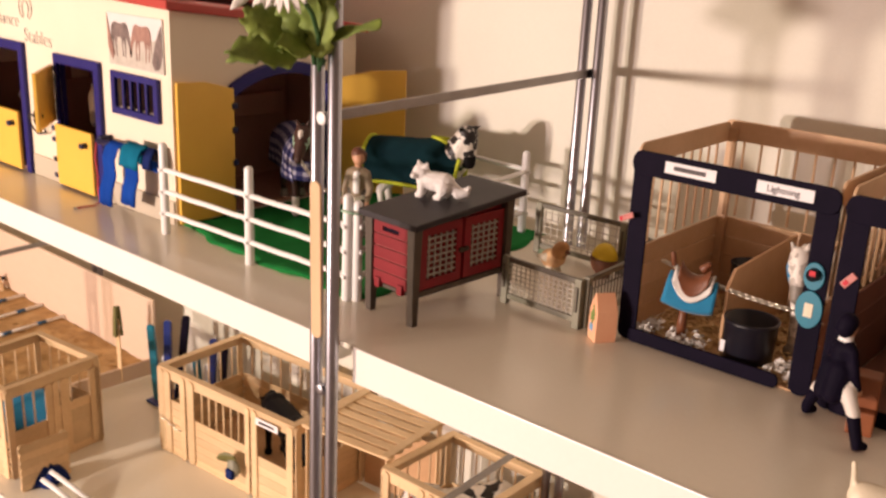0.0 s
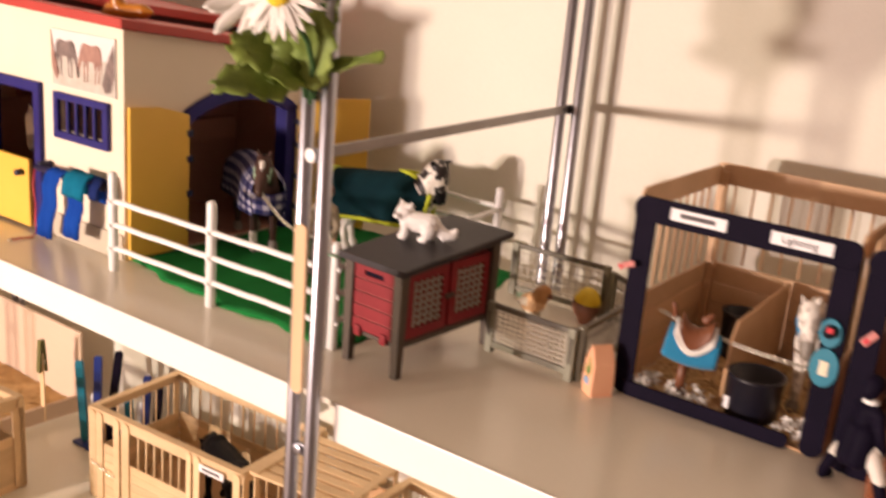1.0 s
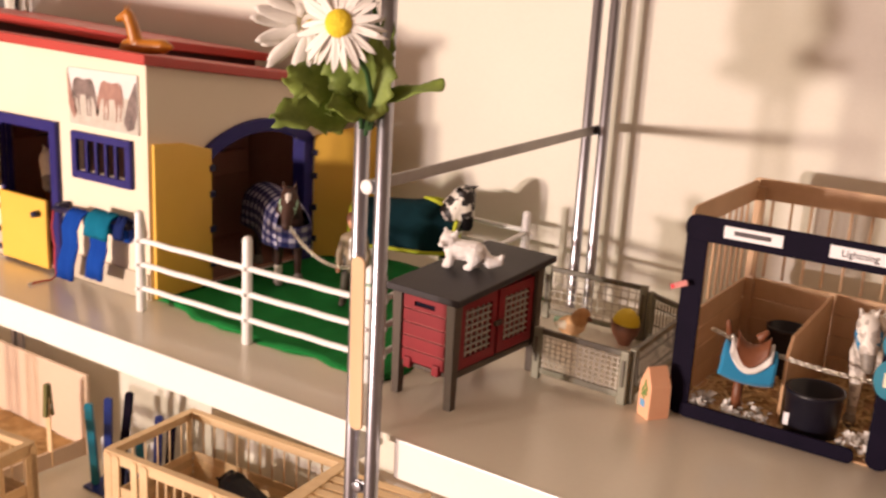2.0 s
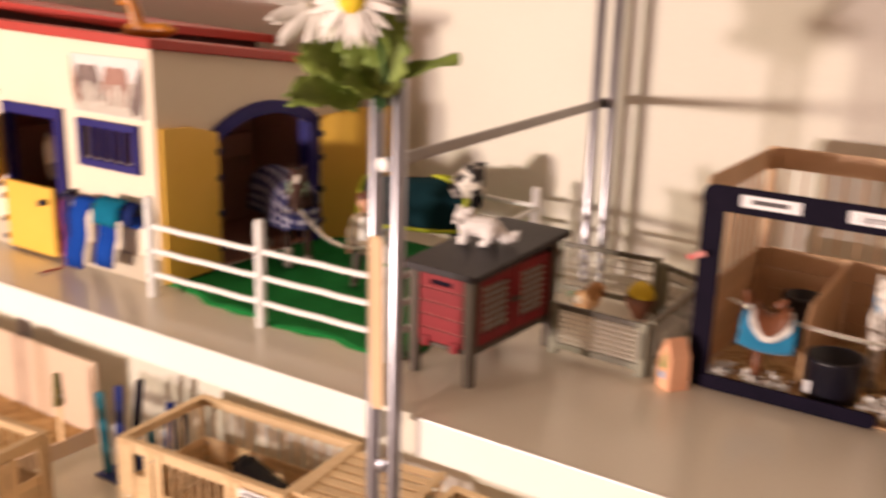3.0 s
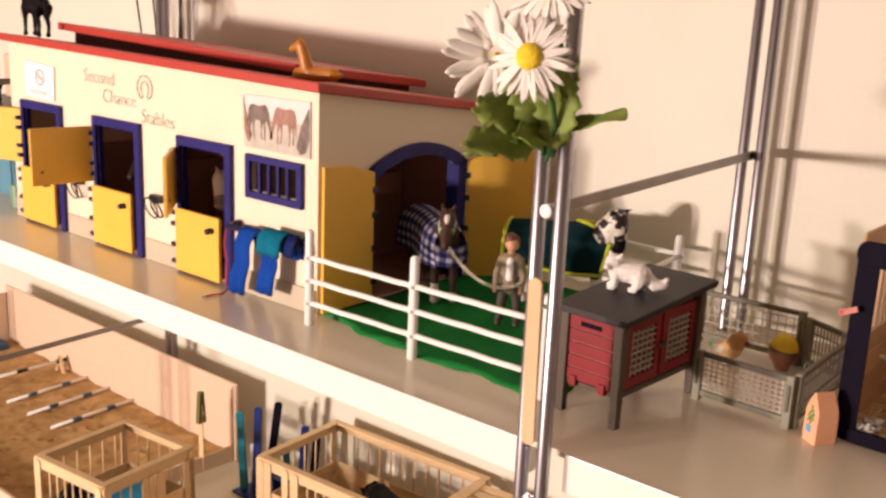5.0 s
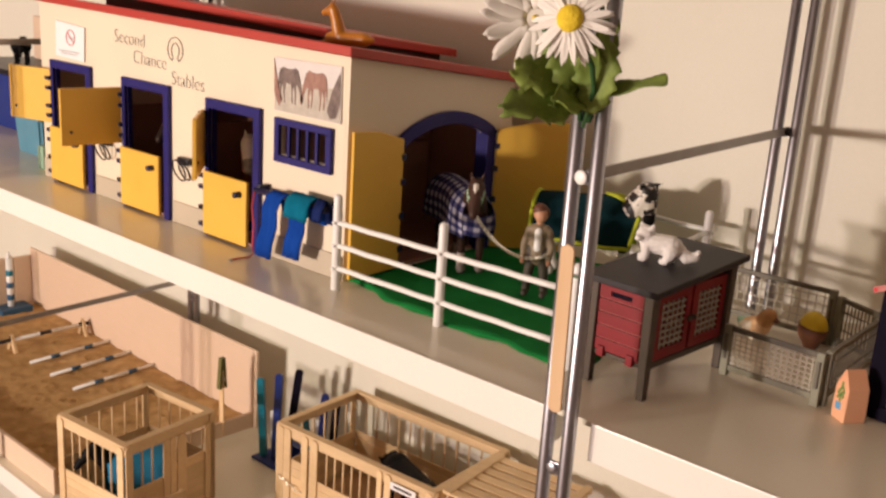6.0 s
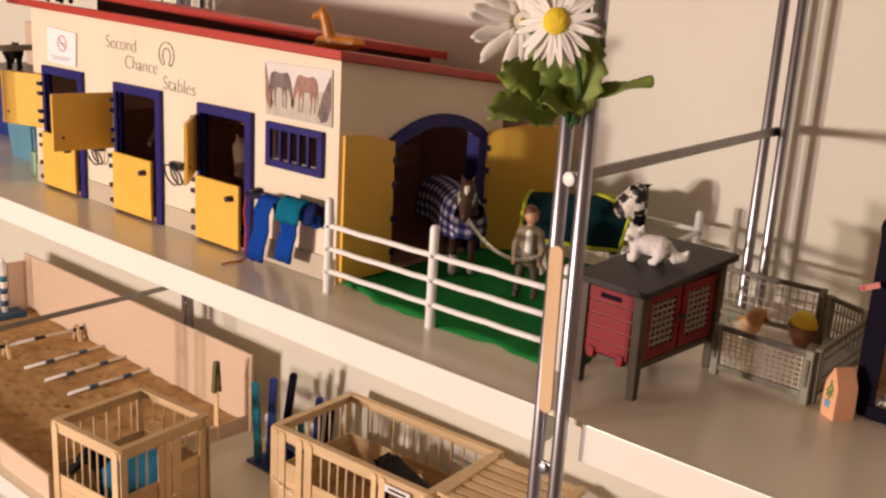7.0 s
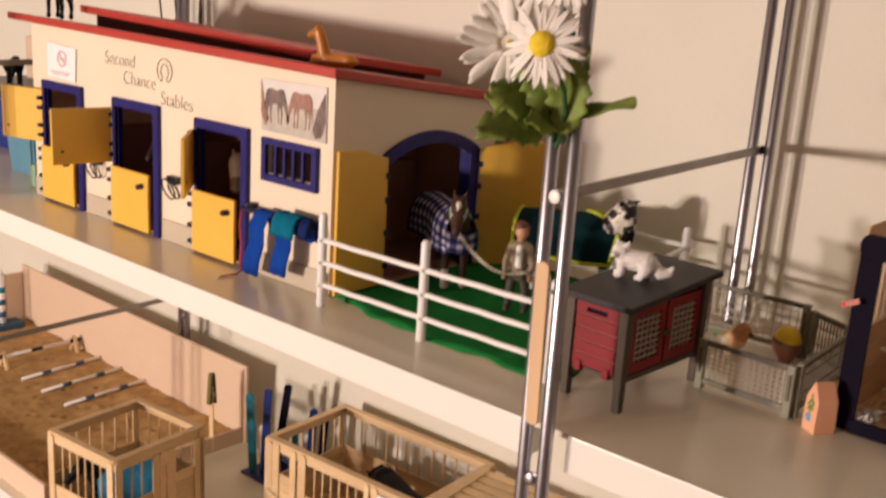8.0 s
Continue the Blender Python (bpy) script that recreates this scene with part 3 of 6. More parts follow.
def upright(x, y, front):
    t = thing("shelf_upright", "twin-tube bright steel shelf upright", "shelf post", Matrix.Translation((x, y, -1.2)), "shelf uprights")
    for s in (-1, 1):
        wpart("tube", rod((x + 0.0083 * s, y, -1.2), (x + 0.0083 * s, y, 0.95), 0.0047, seg=24), M_CHROME, t, smooth=True)
    for z in ((-0.78, -0.58, -0.235, -0.034, 0.1648, 0.40, 0.62) if front else (-0.78, -0.235, 0.1648, 0.62)):
        cl = box(x - 0.0036, x + 0.0036, y - 0.0016, y + 0.0016, z - 0.004, z + 0.004, 0.0006)
        clip = wpart("clip", cl, M_CHROME, t)
        bm = bmesh.new()
        # this one rivet gets its metal glint as white colour
        white = z == 0.1648 and front
        bmesh.ops.create_uvsphere(bm, u_segments=18, v_segments=10, radius=0.0046 if white else 0.0040, matrix=pose(x - 0.001, y - 0.0034, z) @ Matrix.Diagonal((1, 0.26, 1, 1)))
        wpart("rivet", bm, M_RIVETGLINT if white else M_CHROME, clip, "round steel rivet cap with its glint painted white" if white else "steel round rivet head", smooth=True)
    return t


def strut(x, z, y0=-0.012, y1=0.339):
    """The flat bar runs a little askew, from the front upright to the back one."""
    t = thing("shelf_strut", "flat grey steel strut between two uprights", "shelf strut", pose(x, y0, z, 0, 0, math.degrees(math.atan2(-BACK_SKEW, y1 - y0))), "shelf struts")
    n = math.hypot(y1 - y0, BACK_SKEW)
    part("bar", box(-0.0011, 0.0011, 0, n + 0.006, -0.0038, 0.0038, 0.0005), M_GREYBAR, t)
    part("end_bolt", rod((0.0012, n - 0.002, 0), (0.0032, n - 0.002, 0), 0.0042, 0.0038, 10), M_BLACK, t, "black bolt head", smooth=True)
    return t


for px in (-BAY, 0.0, BAY):
    upright(px, -0.0125, True)
    upright(px + BACK_SKEW, 0.339, False)
    for pz in (0.1655, -0.201):
        strut(px, pz)

# the bare craft stick held to the upright
single("craft_stick", craft_stick(0.114, 0.0105, 0.002, up_y(-0.0020, -0.0187, 0.0650, 1.0)), M_STICK, "bare wooden craft stick held against the steel upright", "craft stick")


# ---- artificial daisies tied to the upright ----
def blade(length, width, m, curl, cup=0.2, rows=7, notch=0.0, point=0.0):
    """A leaf or petal along +x, with a midrib fold and a curl; it has thickness."""
    bm = bmesh.new()
    top, low = [], []
    for i in range(rows + 1):
        u = i / rows
        w = width * (0.16 + 0.84 * math.sin(math.pi * min(1.0, 0.10 + 0.86 * u)) ** 0.8) * (1 + notch * math.sin(u * 25))
        if point:
            w *= (1 - u * u) ** point + 0.02
        if i == rows:
            w *= 0.30
        z = -curl * length * u * u
        x = length * (u - 0.25 * abs(curl) * u * u)
        for lst, off in ((top, 0.0004), (low, -0.0004)):
            lst.append([bm.verts.new((x, y * w / 2, z + off + cup * abs(y) * w / 2)) for y in (-1, -0.5, 0, 0.5, 1)])
    for lst in (top, low):
        for a, b in zip(lst, lst[1:]):
            for k in range(4):
                bm.faces.new((a[k], a[k + 1], b[k + 1], b[k]))
    for k in (0, 4):
        for i in range(rows):
            bm.faces.new((top[i][k], top[i + 1][k], low[i + 1][k], low[i][k]))
    for i in (0, rows):
        for k in range(4):
            bm.faces.new((top[i][k], top[i][k + 1], low[i][k + 1], low[i][k]))
    bmesh.ops.transform(bm, matrix=m, verts=bm.verts)
    return bm


def daisy(t, centre, facing, radius, droop, seed, stem_from, disc=0.34, wide=0.155, count=20):
    rng = random.Random(seed)
    q = Vector(facing).to_track_quat("Z", "Y").to_matrix().to_4x4()
    base = Matrix.Translation(centre) @ q
    head = wpart("flower_head", (lambda b: (bmesh.ops.create_uvsphere(b, u_segments=24, v_segments=12, radius=1, matrix=base @ Matrix.Diagonal((radius * disc, radius * disc, radius * 0.17, 1))), b)[1])(bmesh.new()), M_DISC, t, "yellow domed flower centre", smooth=True)
    for ring, n in ((0, count), (1, count - 3)):
        for k in range(n):
            a = 360 * (k + 0.5 * ring) / n + rng.uniform(-6, 6)
            ln = radius * rng.uniform(0.86, 1.04) * (1 if ring == 0 else 0.92)
            m = base @ pose(0, 0, -0.0012 * ring, 0, 0, a) @ pose(radius * 0.16, 0, 0, 0, 0, 0) @ pose(0, 0, 0, rng.uniform(-14, 14), rng.uniform(-8, 12) + droop, 0)
            wpart("petal", blade(ln * 0.86, radius * wide, m, rng.uniform(0.0, 0.22), 0.25), M_PETAL, head, smooth=True)
    c = Vector(centre)
    s = Vector(stem_from)
    mid = (c + s) / 2 + Vector((0.008, 0.002, 0.004))
    wpart("stem", wire([s, s.lerp(mid, 0.6) + Vector((0.003, 0, 0)), mid, mid.lerp(c, 0.5), c - Vector(facing).normalized() * 0.004], 0.0016, 8), M_STEM, t, smooth=True)


FL = thing("artificial_daisies", "white artificial daisies with green cloth leaves tied to the upright", "artificial flowers", Matrix.Translation((0, -0.02, 0.2)))
daisy(FL, (0.0075, -0.0560, 0.2610), (0.34, -1, 0.20), 0.0275, 6, 3, (0.001, -0.02, 0.20), 0.285)
daisy(FL, (-0.0350, -0.030, 0.2580), (-0.42, 0.85, -0.05), 0.036, 8, 5, (-0.003, -0.02, 0.20), 0.07, 0.23, 14)
daisy(FL, (0.004, -0.034, 0.3000), (0.15, -0.85, 0.5), 0.027, 4, 8, (0.003, -0.02, 0.20))
def leaf_pose(at, along, facing):
    x = Vector(along).normalized()
    z = (Vector(facing) - x * Vector(facing).dot(x)).normalized()
    y = z.cross(x)
    return Matrix.Translation(at) @ Matrix(((x.x, y.x, z.x), (x.y, y.y, z.y), (x.z, y.z, z.z))).to_4x4()


def ragged_leaf(length, width, m, curl, seed, lobes=3.5, blunt=False):
    """A cloth leaf along +x with lobed, toothed edges, a crease along its middle and a crinkled face."""
    rng = random.Random(seed)
    bm = bmesh.new()
    rows, ys = 28, (-1, -0.66, -0.33, 0, 0.33, 0.66, 1)
    ph, grids = rng.uniform(0, 6), []
    for off in (0.0003, -0.0003):
        g = []
        for i in range(rows + 1):
            u = i / rows
            w = width * 0.5 * math.sin(math.pi * min(1.0, 0.10 + (0.62 if blunt else 0.88) * u)) ** 0.7
            w *= 0.70 + 0.30 * abs(math.sin(math.pi * lobes * u)) + 0.05 * math.sin(u * 61)
            row = []
            for y in ys:
                x = length * (u - 0.22 * abs(curl) * u * u) + (0.10 * width * abs(y) ** 2 if not blunt else 0.0)
                z = -curl * length * u * u + 0.20 * abs(y) * w + 0.10 * width * math.sin(u * 9 + ph + 2.2 * y) * abs(y) + off
                row.append(bm.verts.new((x, y * w, z)))
            g.append(row)
        grids.append(g)
    n = len(ys) - 1
    for g in grids:
        for a, b in zip(g, g[1:]):
            for k in range(n):
                bm.faces.new((a[k], a[k + 1], b[k + 1], b[k]))
    top, low = grids
    for k in (0, n):
        for i in range(rows):
            bm.faces.new((top[i][k], top[i + 1][k], low[i + 1][k], low[i][k]))
    for i in (0, rows):
        for k in range(n):
            bm.faces.new((top[i][k], top[i][k + 1], low[i][k + 1], low[i][k]))
    bmesh.ops.transform(bm, matrix=m, verts=bm.verts)
    return bm


LEAVES = (((-0.003, -0.022, 0.213), (-0.24, -0.95, -0.07), (0.70, -0.15, 0.70), 0.062, 0.036, 0.04), ((-0.003, -0.022, 0.215), (-0.40, -0.70, 0.32), (0.62, -0.30, 0.45), 0.050, 0.036, 0.08),
          ((-0.003, -0.020, 0.216), (-0.75, -0.30, 0.36), (0.35, -0.85, 0.30), 0.050, 0.034, 0.08), ((-0.004, -0.016, 0.215), (-0.90, -0.05, 0.06), (0.30, -0.85, 0.40), 0.052, 0.032, 0.08),
          ((0.000, -0.022, 0.216), (-0.15, -0.45, 0.80), (0.55, -0.80, 0.20), 0.046, 0.034, 0.10), ((0.002, -0.021, 0.215), (0.28, -0.40, 0.80), (0.45, -0.85, 0.15), 0.036, 0.022, 0.10),
          ((-0.003, -0.014, 0.218), (-0.50, 0.05, 0.85), (0.45, -0.80, 0.20), 0.050, 0.032, 0.06), ((0.006, -0.017, 0.222), (0.12, 0.02, 1.0), (0.50, -0.80, 0.00), 0.050, 0.014, 0.05),
          ((0.0085, -0.0260, 0.2060), (0.12, -0.10, 1.0), (0.30, -0.95, 0.05), 0.052, 0.032, -0.02), ((-0.002, -0.0270, 0.2060), (-0.30, -0.15, 0.95), (0.35, -0.90, 0.10), 0.050, 0.034, 0.00),
          ((0.000, -0.024, 0.212), (0.10, -0.85, 0.15), (0.70, 0.00, 0.70), 0.032, 0.024, 0.15), ((0.001, -0.020, 0.214), (-0.55, -0.60, -0.02), (0.30, -0.45, 0.85), 0.040, 0.032, 0.12))
for k, (at, along, facing, ln, wd, curl) in enumerate(LEAVES):
    wpart("leaf", ragged_leaf(ln * 0.92, wd * 0.92, leaf_pose(at, along, facing), curl, 20 + k, 4.5), M_LEAF, FL, smooth=True)
wpart("leaf", ragged_leaf(0.050, 0.013, leaf_pose((0.003, -0.018, 0.212), (0.92, -0.10, 0.62), (-0.30, -0.65, 0.70)), 0.30, 41, 1.5, True), M_LEAF, FL, "narrow blunt green leaf", smooth=True)
for k in range(3):
    wpart("stem", wire([(-0.003 + 0.003 * k, -0.016, 0.196 + 0.004 * k), (-0.002 + 0.002 * k, -0.017, 0.20), (0.0, -0.019, 0.225)], 0.0013, 8), M_STEM, FL, smooth=True)

# ---- the toy barn ----
BX0, BX1, BY0, BY1 = -0.872, -0.312, 0.0795, 0.318
ZF, ZB = 0.2015, 0.172     # wall tops at the front and at the back
TILT = 0.0225            # the roof climbs a little towards the far end


def lift(bm, z0=-1.0):
    for v in bm.verts:
        if v.co.z > z0:
            v.co.z += 0.004 + TILT * max(0.0, BX1 - v.co.x)
    return bm


BARN = thing("toy_barn", "cream toy stable with red roof, blue trim and yellow doors", "toy barn", Matrix.Translation((-0.58, 0.19, 0)))
DOORS = [(-0.843, -0.749, 0.151), (-0.681, -0.588, 0.148), (-0.5215, -0.4325, 0.1445)]
TR = 0.010
holes = [(a + TR * 0.6, b - TR, 0.0, h - TR) for a, b, h in DOORS] + [(-0.404, -0.338, 0.105, 0.133)]
wpart("front_wall", lift(holed(BX0, BX1 - 0.0042, 0.0, ZF, holes, BY0, BY0 + 0.004, "y"), ZF - 0.01), M_BARN, BARN, "cream front wall with stable doors and a hand-lettered name")
ARCH = (0.1455, 0.2795, 0.100, 0.146)    # opening: near side, far side, spring, crown
def arch_curve(y0, y1, zs, zc, n=18):
    return [(y0 + (y1 - y0) * k / n, zs + (zc - zs) * math.sin(math.pi * k / n) ** 0.75) for k in range(n + 1)]
side = [(BY0, 0), (ARCH[0], 0)] + arch_curve(ARCH[0], ARCH[1], 0.119, 0.140) + [(ARCH[1], 0), (BY1, 0), (BY1, ZB), (BY0, ZF)]
wpart("side_wall", lift(slab(side, BX1 - 0.004, BX1, "x"), ZB - 0.004), M_BARN, BARN, "cream end wall with an arched doorway")
wpart("side_wall", lift(slab([(BY0 + 0.0042, 0), (BY1, 0), (BY1, ZB), (BY0 + 0.0042, ZF)], BX0, BX0 + 0.004, "x"), ZB - 0.004), M_BARN, BARN)
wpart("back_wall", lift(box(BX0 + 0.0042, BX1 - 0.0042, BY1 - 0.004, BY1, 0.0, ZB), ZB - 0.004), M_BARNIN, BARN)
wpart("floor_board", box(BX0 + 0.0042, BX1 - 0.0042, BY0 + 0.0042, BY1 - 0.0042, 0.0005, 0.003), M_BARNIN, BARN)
# the partition by the arch is made deeper and taller to block door light
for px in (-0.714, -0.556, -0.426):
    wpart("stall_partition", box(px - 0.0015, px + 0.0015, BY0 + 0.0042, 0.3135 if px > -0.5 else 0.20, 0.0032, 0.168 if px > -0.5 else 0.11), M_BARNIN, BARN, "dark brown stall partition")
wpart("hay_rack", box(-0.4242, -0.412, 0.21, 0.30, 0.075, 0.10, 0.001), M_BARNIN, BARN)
# arch trim
outer, inner = arch_curve(0.1375, 0.2880, 0.1265, 0.1515), arch_curve(ARCH[0] + 0.001, ARCH[1] - 0.001, 0.1185, 0.139)
wpart("arch_trim", slab(outer + inner[::-1], BX1 + 0.0002, BX1 + 0.006, "x", bev=0.0006), M_BLUE, BARN, "dark blue arched door head")
wpart("door_jamb", box(BX1 - 0.010, BX1 + 0.006, ARCH[1] - 0.008, ARCH[1] + 0.006, 0.0, 0.1290, 0.0008), M_BLUE, BARN, "dark blue door jamb")
wpart("door_jamb", box(BX1 - 0.006, BX1 + 0.003, ARCH[0] - 0.005, ARCH[0] + 0.001, 0.0, 0.118, 0.0008), M_NAVY, BARN)


def climb(bm):
    """The raised roof climbs more steeply than the lower one."""
    for v in lift(bm).verts:
        v.co.z += 0.0215 * (-0.412 - v.co.x)
    return bm


def roof_slab(x0, x1, y0, y1, z0, slope, thick, name, label, bend=lift):
    out = [(y0, z0), (y1, z0 + slope * (y1 - y0)), (y1, z0 + slope * (y1 - y0) + thick), (y0, z0 + thick)]
    return wpart(name, bend(slab(out, x0, x1, "x", bev=0.0008)), M_RED, BARN, label)


SLOPE = (ZB - ZF) / (BY1 - BY0)
roof_slab(BX0 - 0.046, BX1 + 0.008, BY0 - 0.008, BY1 + 0.012, ZF + 0.0015, SLOPE, 0.0085, "roof", "red lower roof panel")
# recessed box, coloured dark to stand for the shaded gap under the panel
wpart("ridge_wall", climb(slab([(0.152, ZF - 0.012), (0.318, ZF - 0.034), (0.318, 0.1878), (0.152, 0.2060)], BX0 + 0.03, -0.421, "x")), M_RED_SHADED, BARN, "raised roof box in red darkened for the shade under its roof")
roof_slab(BX0 + 0.012, -0.411, 0.139, 0.336, 0.2077, -0.112, 0.0090, "upper_roof", "red raised roof panel", climb)

# stable doors: blue frame, lower leaf shut, upper leaf swung out
def door_leaf(parent, w, z0, z1, hinge, angle, planks, label):
    """A yellow leaf that turns about its hinge; angle 0 lies shut along +x."""
    m = pose(hinge[0], hinge[1], 0, 0, 0, angle)
    bm = holed(0, w, z0, z1, [], -0.004, 0.0, "y")
    bmesh.ops.bevel(bm, geom=bm.edges[:], offset=0.0006, segments=1, affect="EDGES")
    bmesh.ops.transform(bm, matrix=m, verts=bm.verts)
    leaf = wpart("door_leaf", bm, M_YEL, parent, label)
    if planks:
        for k in range(planks):
            a, b = 0.003 + (w - 0.006) * k / planks, 0.003 + (w - 0.006) * (k + 1) / planks
            wpart("plank", box(a + 0.0003, b - 0.0003, -0.0052, -0.0041, z0 + 0.002, z1 - 0.002, 0.0004, None, m), M_YEL, leaf)
    return leaf, m


for (a, b, h), ang, planks in zip(DOORS, (-163, -97, -42), (9, 0, 0)):
    frame_bm = slab([(a, 0.0005), (a, h), (b, h), (b, 0.0005), (b - TR, 0.0005), (b - TR, h - TR), (a + TR * 0.6, h - TR), (a + TR * 0.6, 0.0005)], BY0 - 0.005, BY0 - 0.0003, "y", bev=0.0006)
    fr = wpart("door_frame", frame_bm, M_BLUE, BARN, "dark blue door frame")
    w = b - a - TR * 1.0
    lining = box(a + TR * 0.6 - 0.0002, a + TR * 0.6 + 0.0010, BY0 - 0.0002, BY0 + 0.0052, 0.0005, h - TR)
    box(a + TR * 0.6, b - TR, BY0 - 0.0002, BY0 + 0.0052, h - TR - 0.0010, h - TR + 0.0002, 0, lining)
    wpart("door_lining", lining, M_BLUE, fr)
    low, m = door_leaf(fr, w - 0.006, 0.0035, 0.070, (a + 0.003, BY0 - 0.0055), 0, 0, "yellow lower stable door leaf, shut")
    wpart("door_knob", rod((b - TR - 0.014, BY0 - 0.0096, 0.056), (b - TR - 0.014, BY0 - 0.0165, 0.056), 0.0034, 0.0030, 12), M_NAVY, fr, "dark blue door knob", smooth=True)
    up, m = door_leaf(fr, 0.069, 0.073, h - 0.012, (a + 0.0015, BY0 - 0.0055), ang, planks, "yellow upper stable door leaf, swung open")
    bm = rod((0.058, 0.0003, 0.088), (0.058, 0.0012, 0.088), 0.0016, seg=10)
    bmesh.ops.transform(bm, matrix=m, verts=bm.verts)
    wpart("door_pin", bm, M_BLACK, fr)
    for z in (0.012, 0.030, 0.052, 0.064, 0.082, 0.094, 0.116, 0.128):
        if z < h - 0.012:
            wpart("hinge", box(a - 0.0052, a + 0.0028, BY0 - 0.0096, BY0 - 0.0052, z - 0.0024, z + 0.0024, 0.0008), M_NAVY if round(z * 1000) % 4 == 0 or z > 0.06 else M_BLACK, fr)

for pa, pb in ((BX0 + 0.001, -0.849), (-0.746, -0.687), (-0.585, -0.527), (-0.4295, BX1 - 0.001)):
    wpart("plinth", box(pa, pb, BY0 - 0.0022, BY0 - 0.0002, 0.0005, 0.024, 0.0005), M_PLINTH, BARN, "darker beige plinth strip")

# barred window
wf = holed(-0.411, -0.330, 0.0975, 0.1400, [(-0.404, -0.3375, 0.1045, 0.1335)], BY0 - 0.0045, BY0 - 0.0003, "y")
bmesh.ops.bevel(wf, geom=wf.edges[:], offset=0.0005, segments=1, affect="EDGES")
WIN = wpart("window_frame", wf, M_BLUE, BARN, "dark blue barred window frame")
for k in range(4):
    x = -0.404 + 0.0665 * (k + 1) / 5
    wpart("window_bar", box(x - 0.0016, x + 0.0016, BY0 - 0.0035, BY0 - 0.0005, 0.1045, 0.1335, 0.0003), M_BLUE, WIN)

# end doors
for hinge, ang, w, lab in (((BX1 + 0.0065, 0.1465), -88.5, 0.067, "tall yellow end door leaf folded back on the wall"), ((BX1 + 0.0065, 0.2865), 40, 0.074, "tall yellow end door leaf standing open")):
    m = pose(hinge[0], hinge[1], 0, 0, 0, ang)
    top = 0.1405
    out = [(0.0, 0.003), (w, 0.003), (w, top), (w * 0.5, top - 0.002), (0.0, top - 0.011)]
    bm = slab(out, -0.0035, 0.0, "y", bev=0.0006)
    bmesh.ops.transform(bm, matrix=m, verts=bm.verts)
    leaf = wpart("end_door", bm, M_YEL, BARN, lab)
    bm = rod((w - 0.022, -0.0036, 0.058), (w - 0.022, -0.0044, 0.058), 0.0018, seg=10) if ang < 0 else rod((w - 0.02, 0.0001, 0.058), (w - 0.02, 0.001, 0.058), 0.0018, seg=10)
    bmesh.ops.transform(bm, matrix=m, verts=bm.verts)
    wpart("door_pin", bm, M_BLACK, leaf)
    for z in (0.022, 0.055, 0.088, 0.112):
        bm = box(-0.004, 0.003, -0.0046, 0.001, z - 0.003, z + 0.003, 0.0008)
        bmesh.ops.transform(bm, matrix=m, verts=bm.verts)
        wpart("hinge", bm, M_NAVY, leaf)

# the painted name, the horseshoe, the notice and the picture
for word, x, z, drop in (("Second", -0.7000, 0.1845, -1.0), ("Chance", -0.6620, 0.1650, -1.0), ("Stables", -0.5880, 0.1500, -1.5)):
    wpart("painted_name", lettering(word, 0.0215, pose(x, BY0 - 0.0004, z, 90, drop * -1, 0), 0.0002, -0.028), M_PENCIL, BARN, "dark hand-lettered word")
def shoe(rx, rz, cx, cz, n=20):
    return [(cx + rx * math.cos(math.radians(-62 + 304 * k / n)), BY0 - 0.0006, cz + rz * math.sin(math.radians(-62 + 304 * k / n))) for k in range(n + 1)]
o, i = shoe(0.0138, 0.0130, -0.580, 0.1865), shoe(0.0070, 0.0080, -0.580, 0.1855)
wpart("painted_horseshoe", wire(o + i[::-1], 0.0004, 6, closed=True), M_PENCIL, BARN, "dark outline drawing of a horseshoe")

NOTICE = wpart("notice", slab([(-0.829, 0.1985), (-0.762, 0.1945), (-0.765, 0.1550), (-0.831, 0.1570)], BY0 - 0.0022, BY0 - 0.0008, "y"), M_PAPER, BARN, "white no smoking card")
ring = [(-0.794 + 0.0098 * math.cos(k * math.pi / 12), BY0 - 0.0024, 0.1805 + 0.0088 * math.sin(k * math.pi / 12)) for k in range(24)]
mark = wire(ring, 0.0008, 6, closed=True)
wire([(-0.8008, BY0 - 0.0024, 0.1862), (-0.7872, BY0 - 0.0024, 0.1748)], 0.0008, 6, mark)
wpart("ban_sign", mark, M_FADEDRED, NOTICE, "red ring with a slash")
wpart("cigarette_mark", box(-0.8000, -0.7880, BY0 - 0.0027, BY0 - 0.0023, 0.1795, 0.1813), M_GREYINK, NOTICE)
for z, x0, x1 in ((0.1640, -0.822, -0.775), (0.1612, -0.818, -0.780)):
    wpart("text_bar", box(x0, x1, BY0 - 0.0026, BY0 - 0.0023, z - 0.0006, z + 0.0006), M_GREYINK, NOTICE)

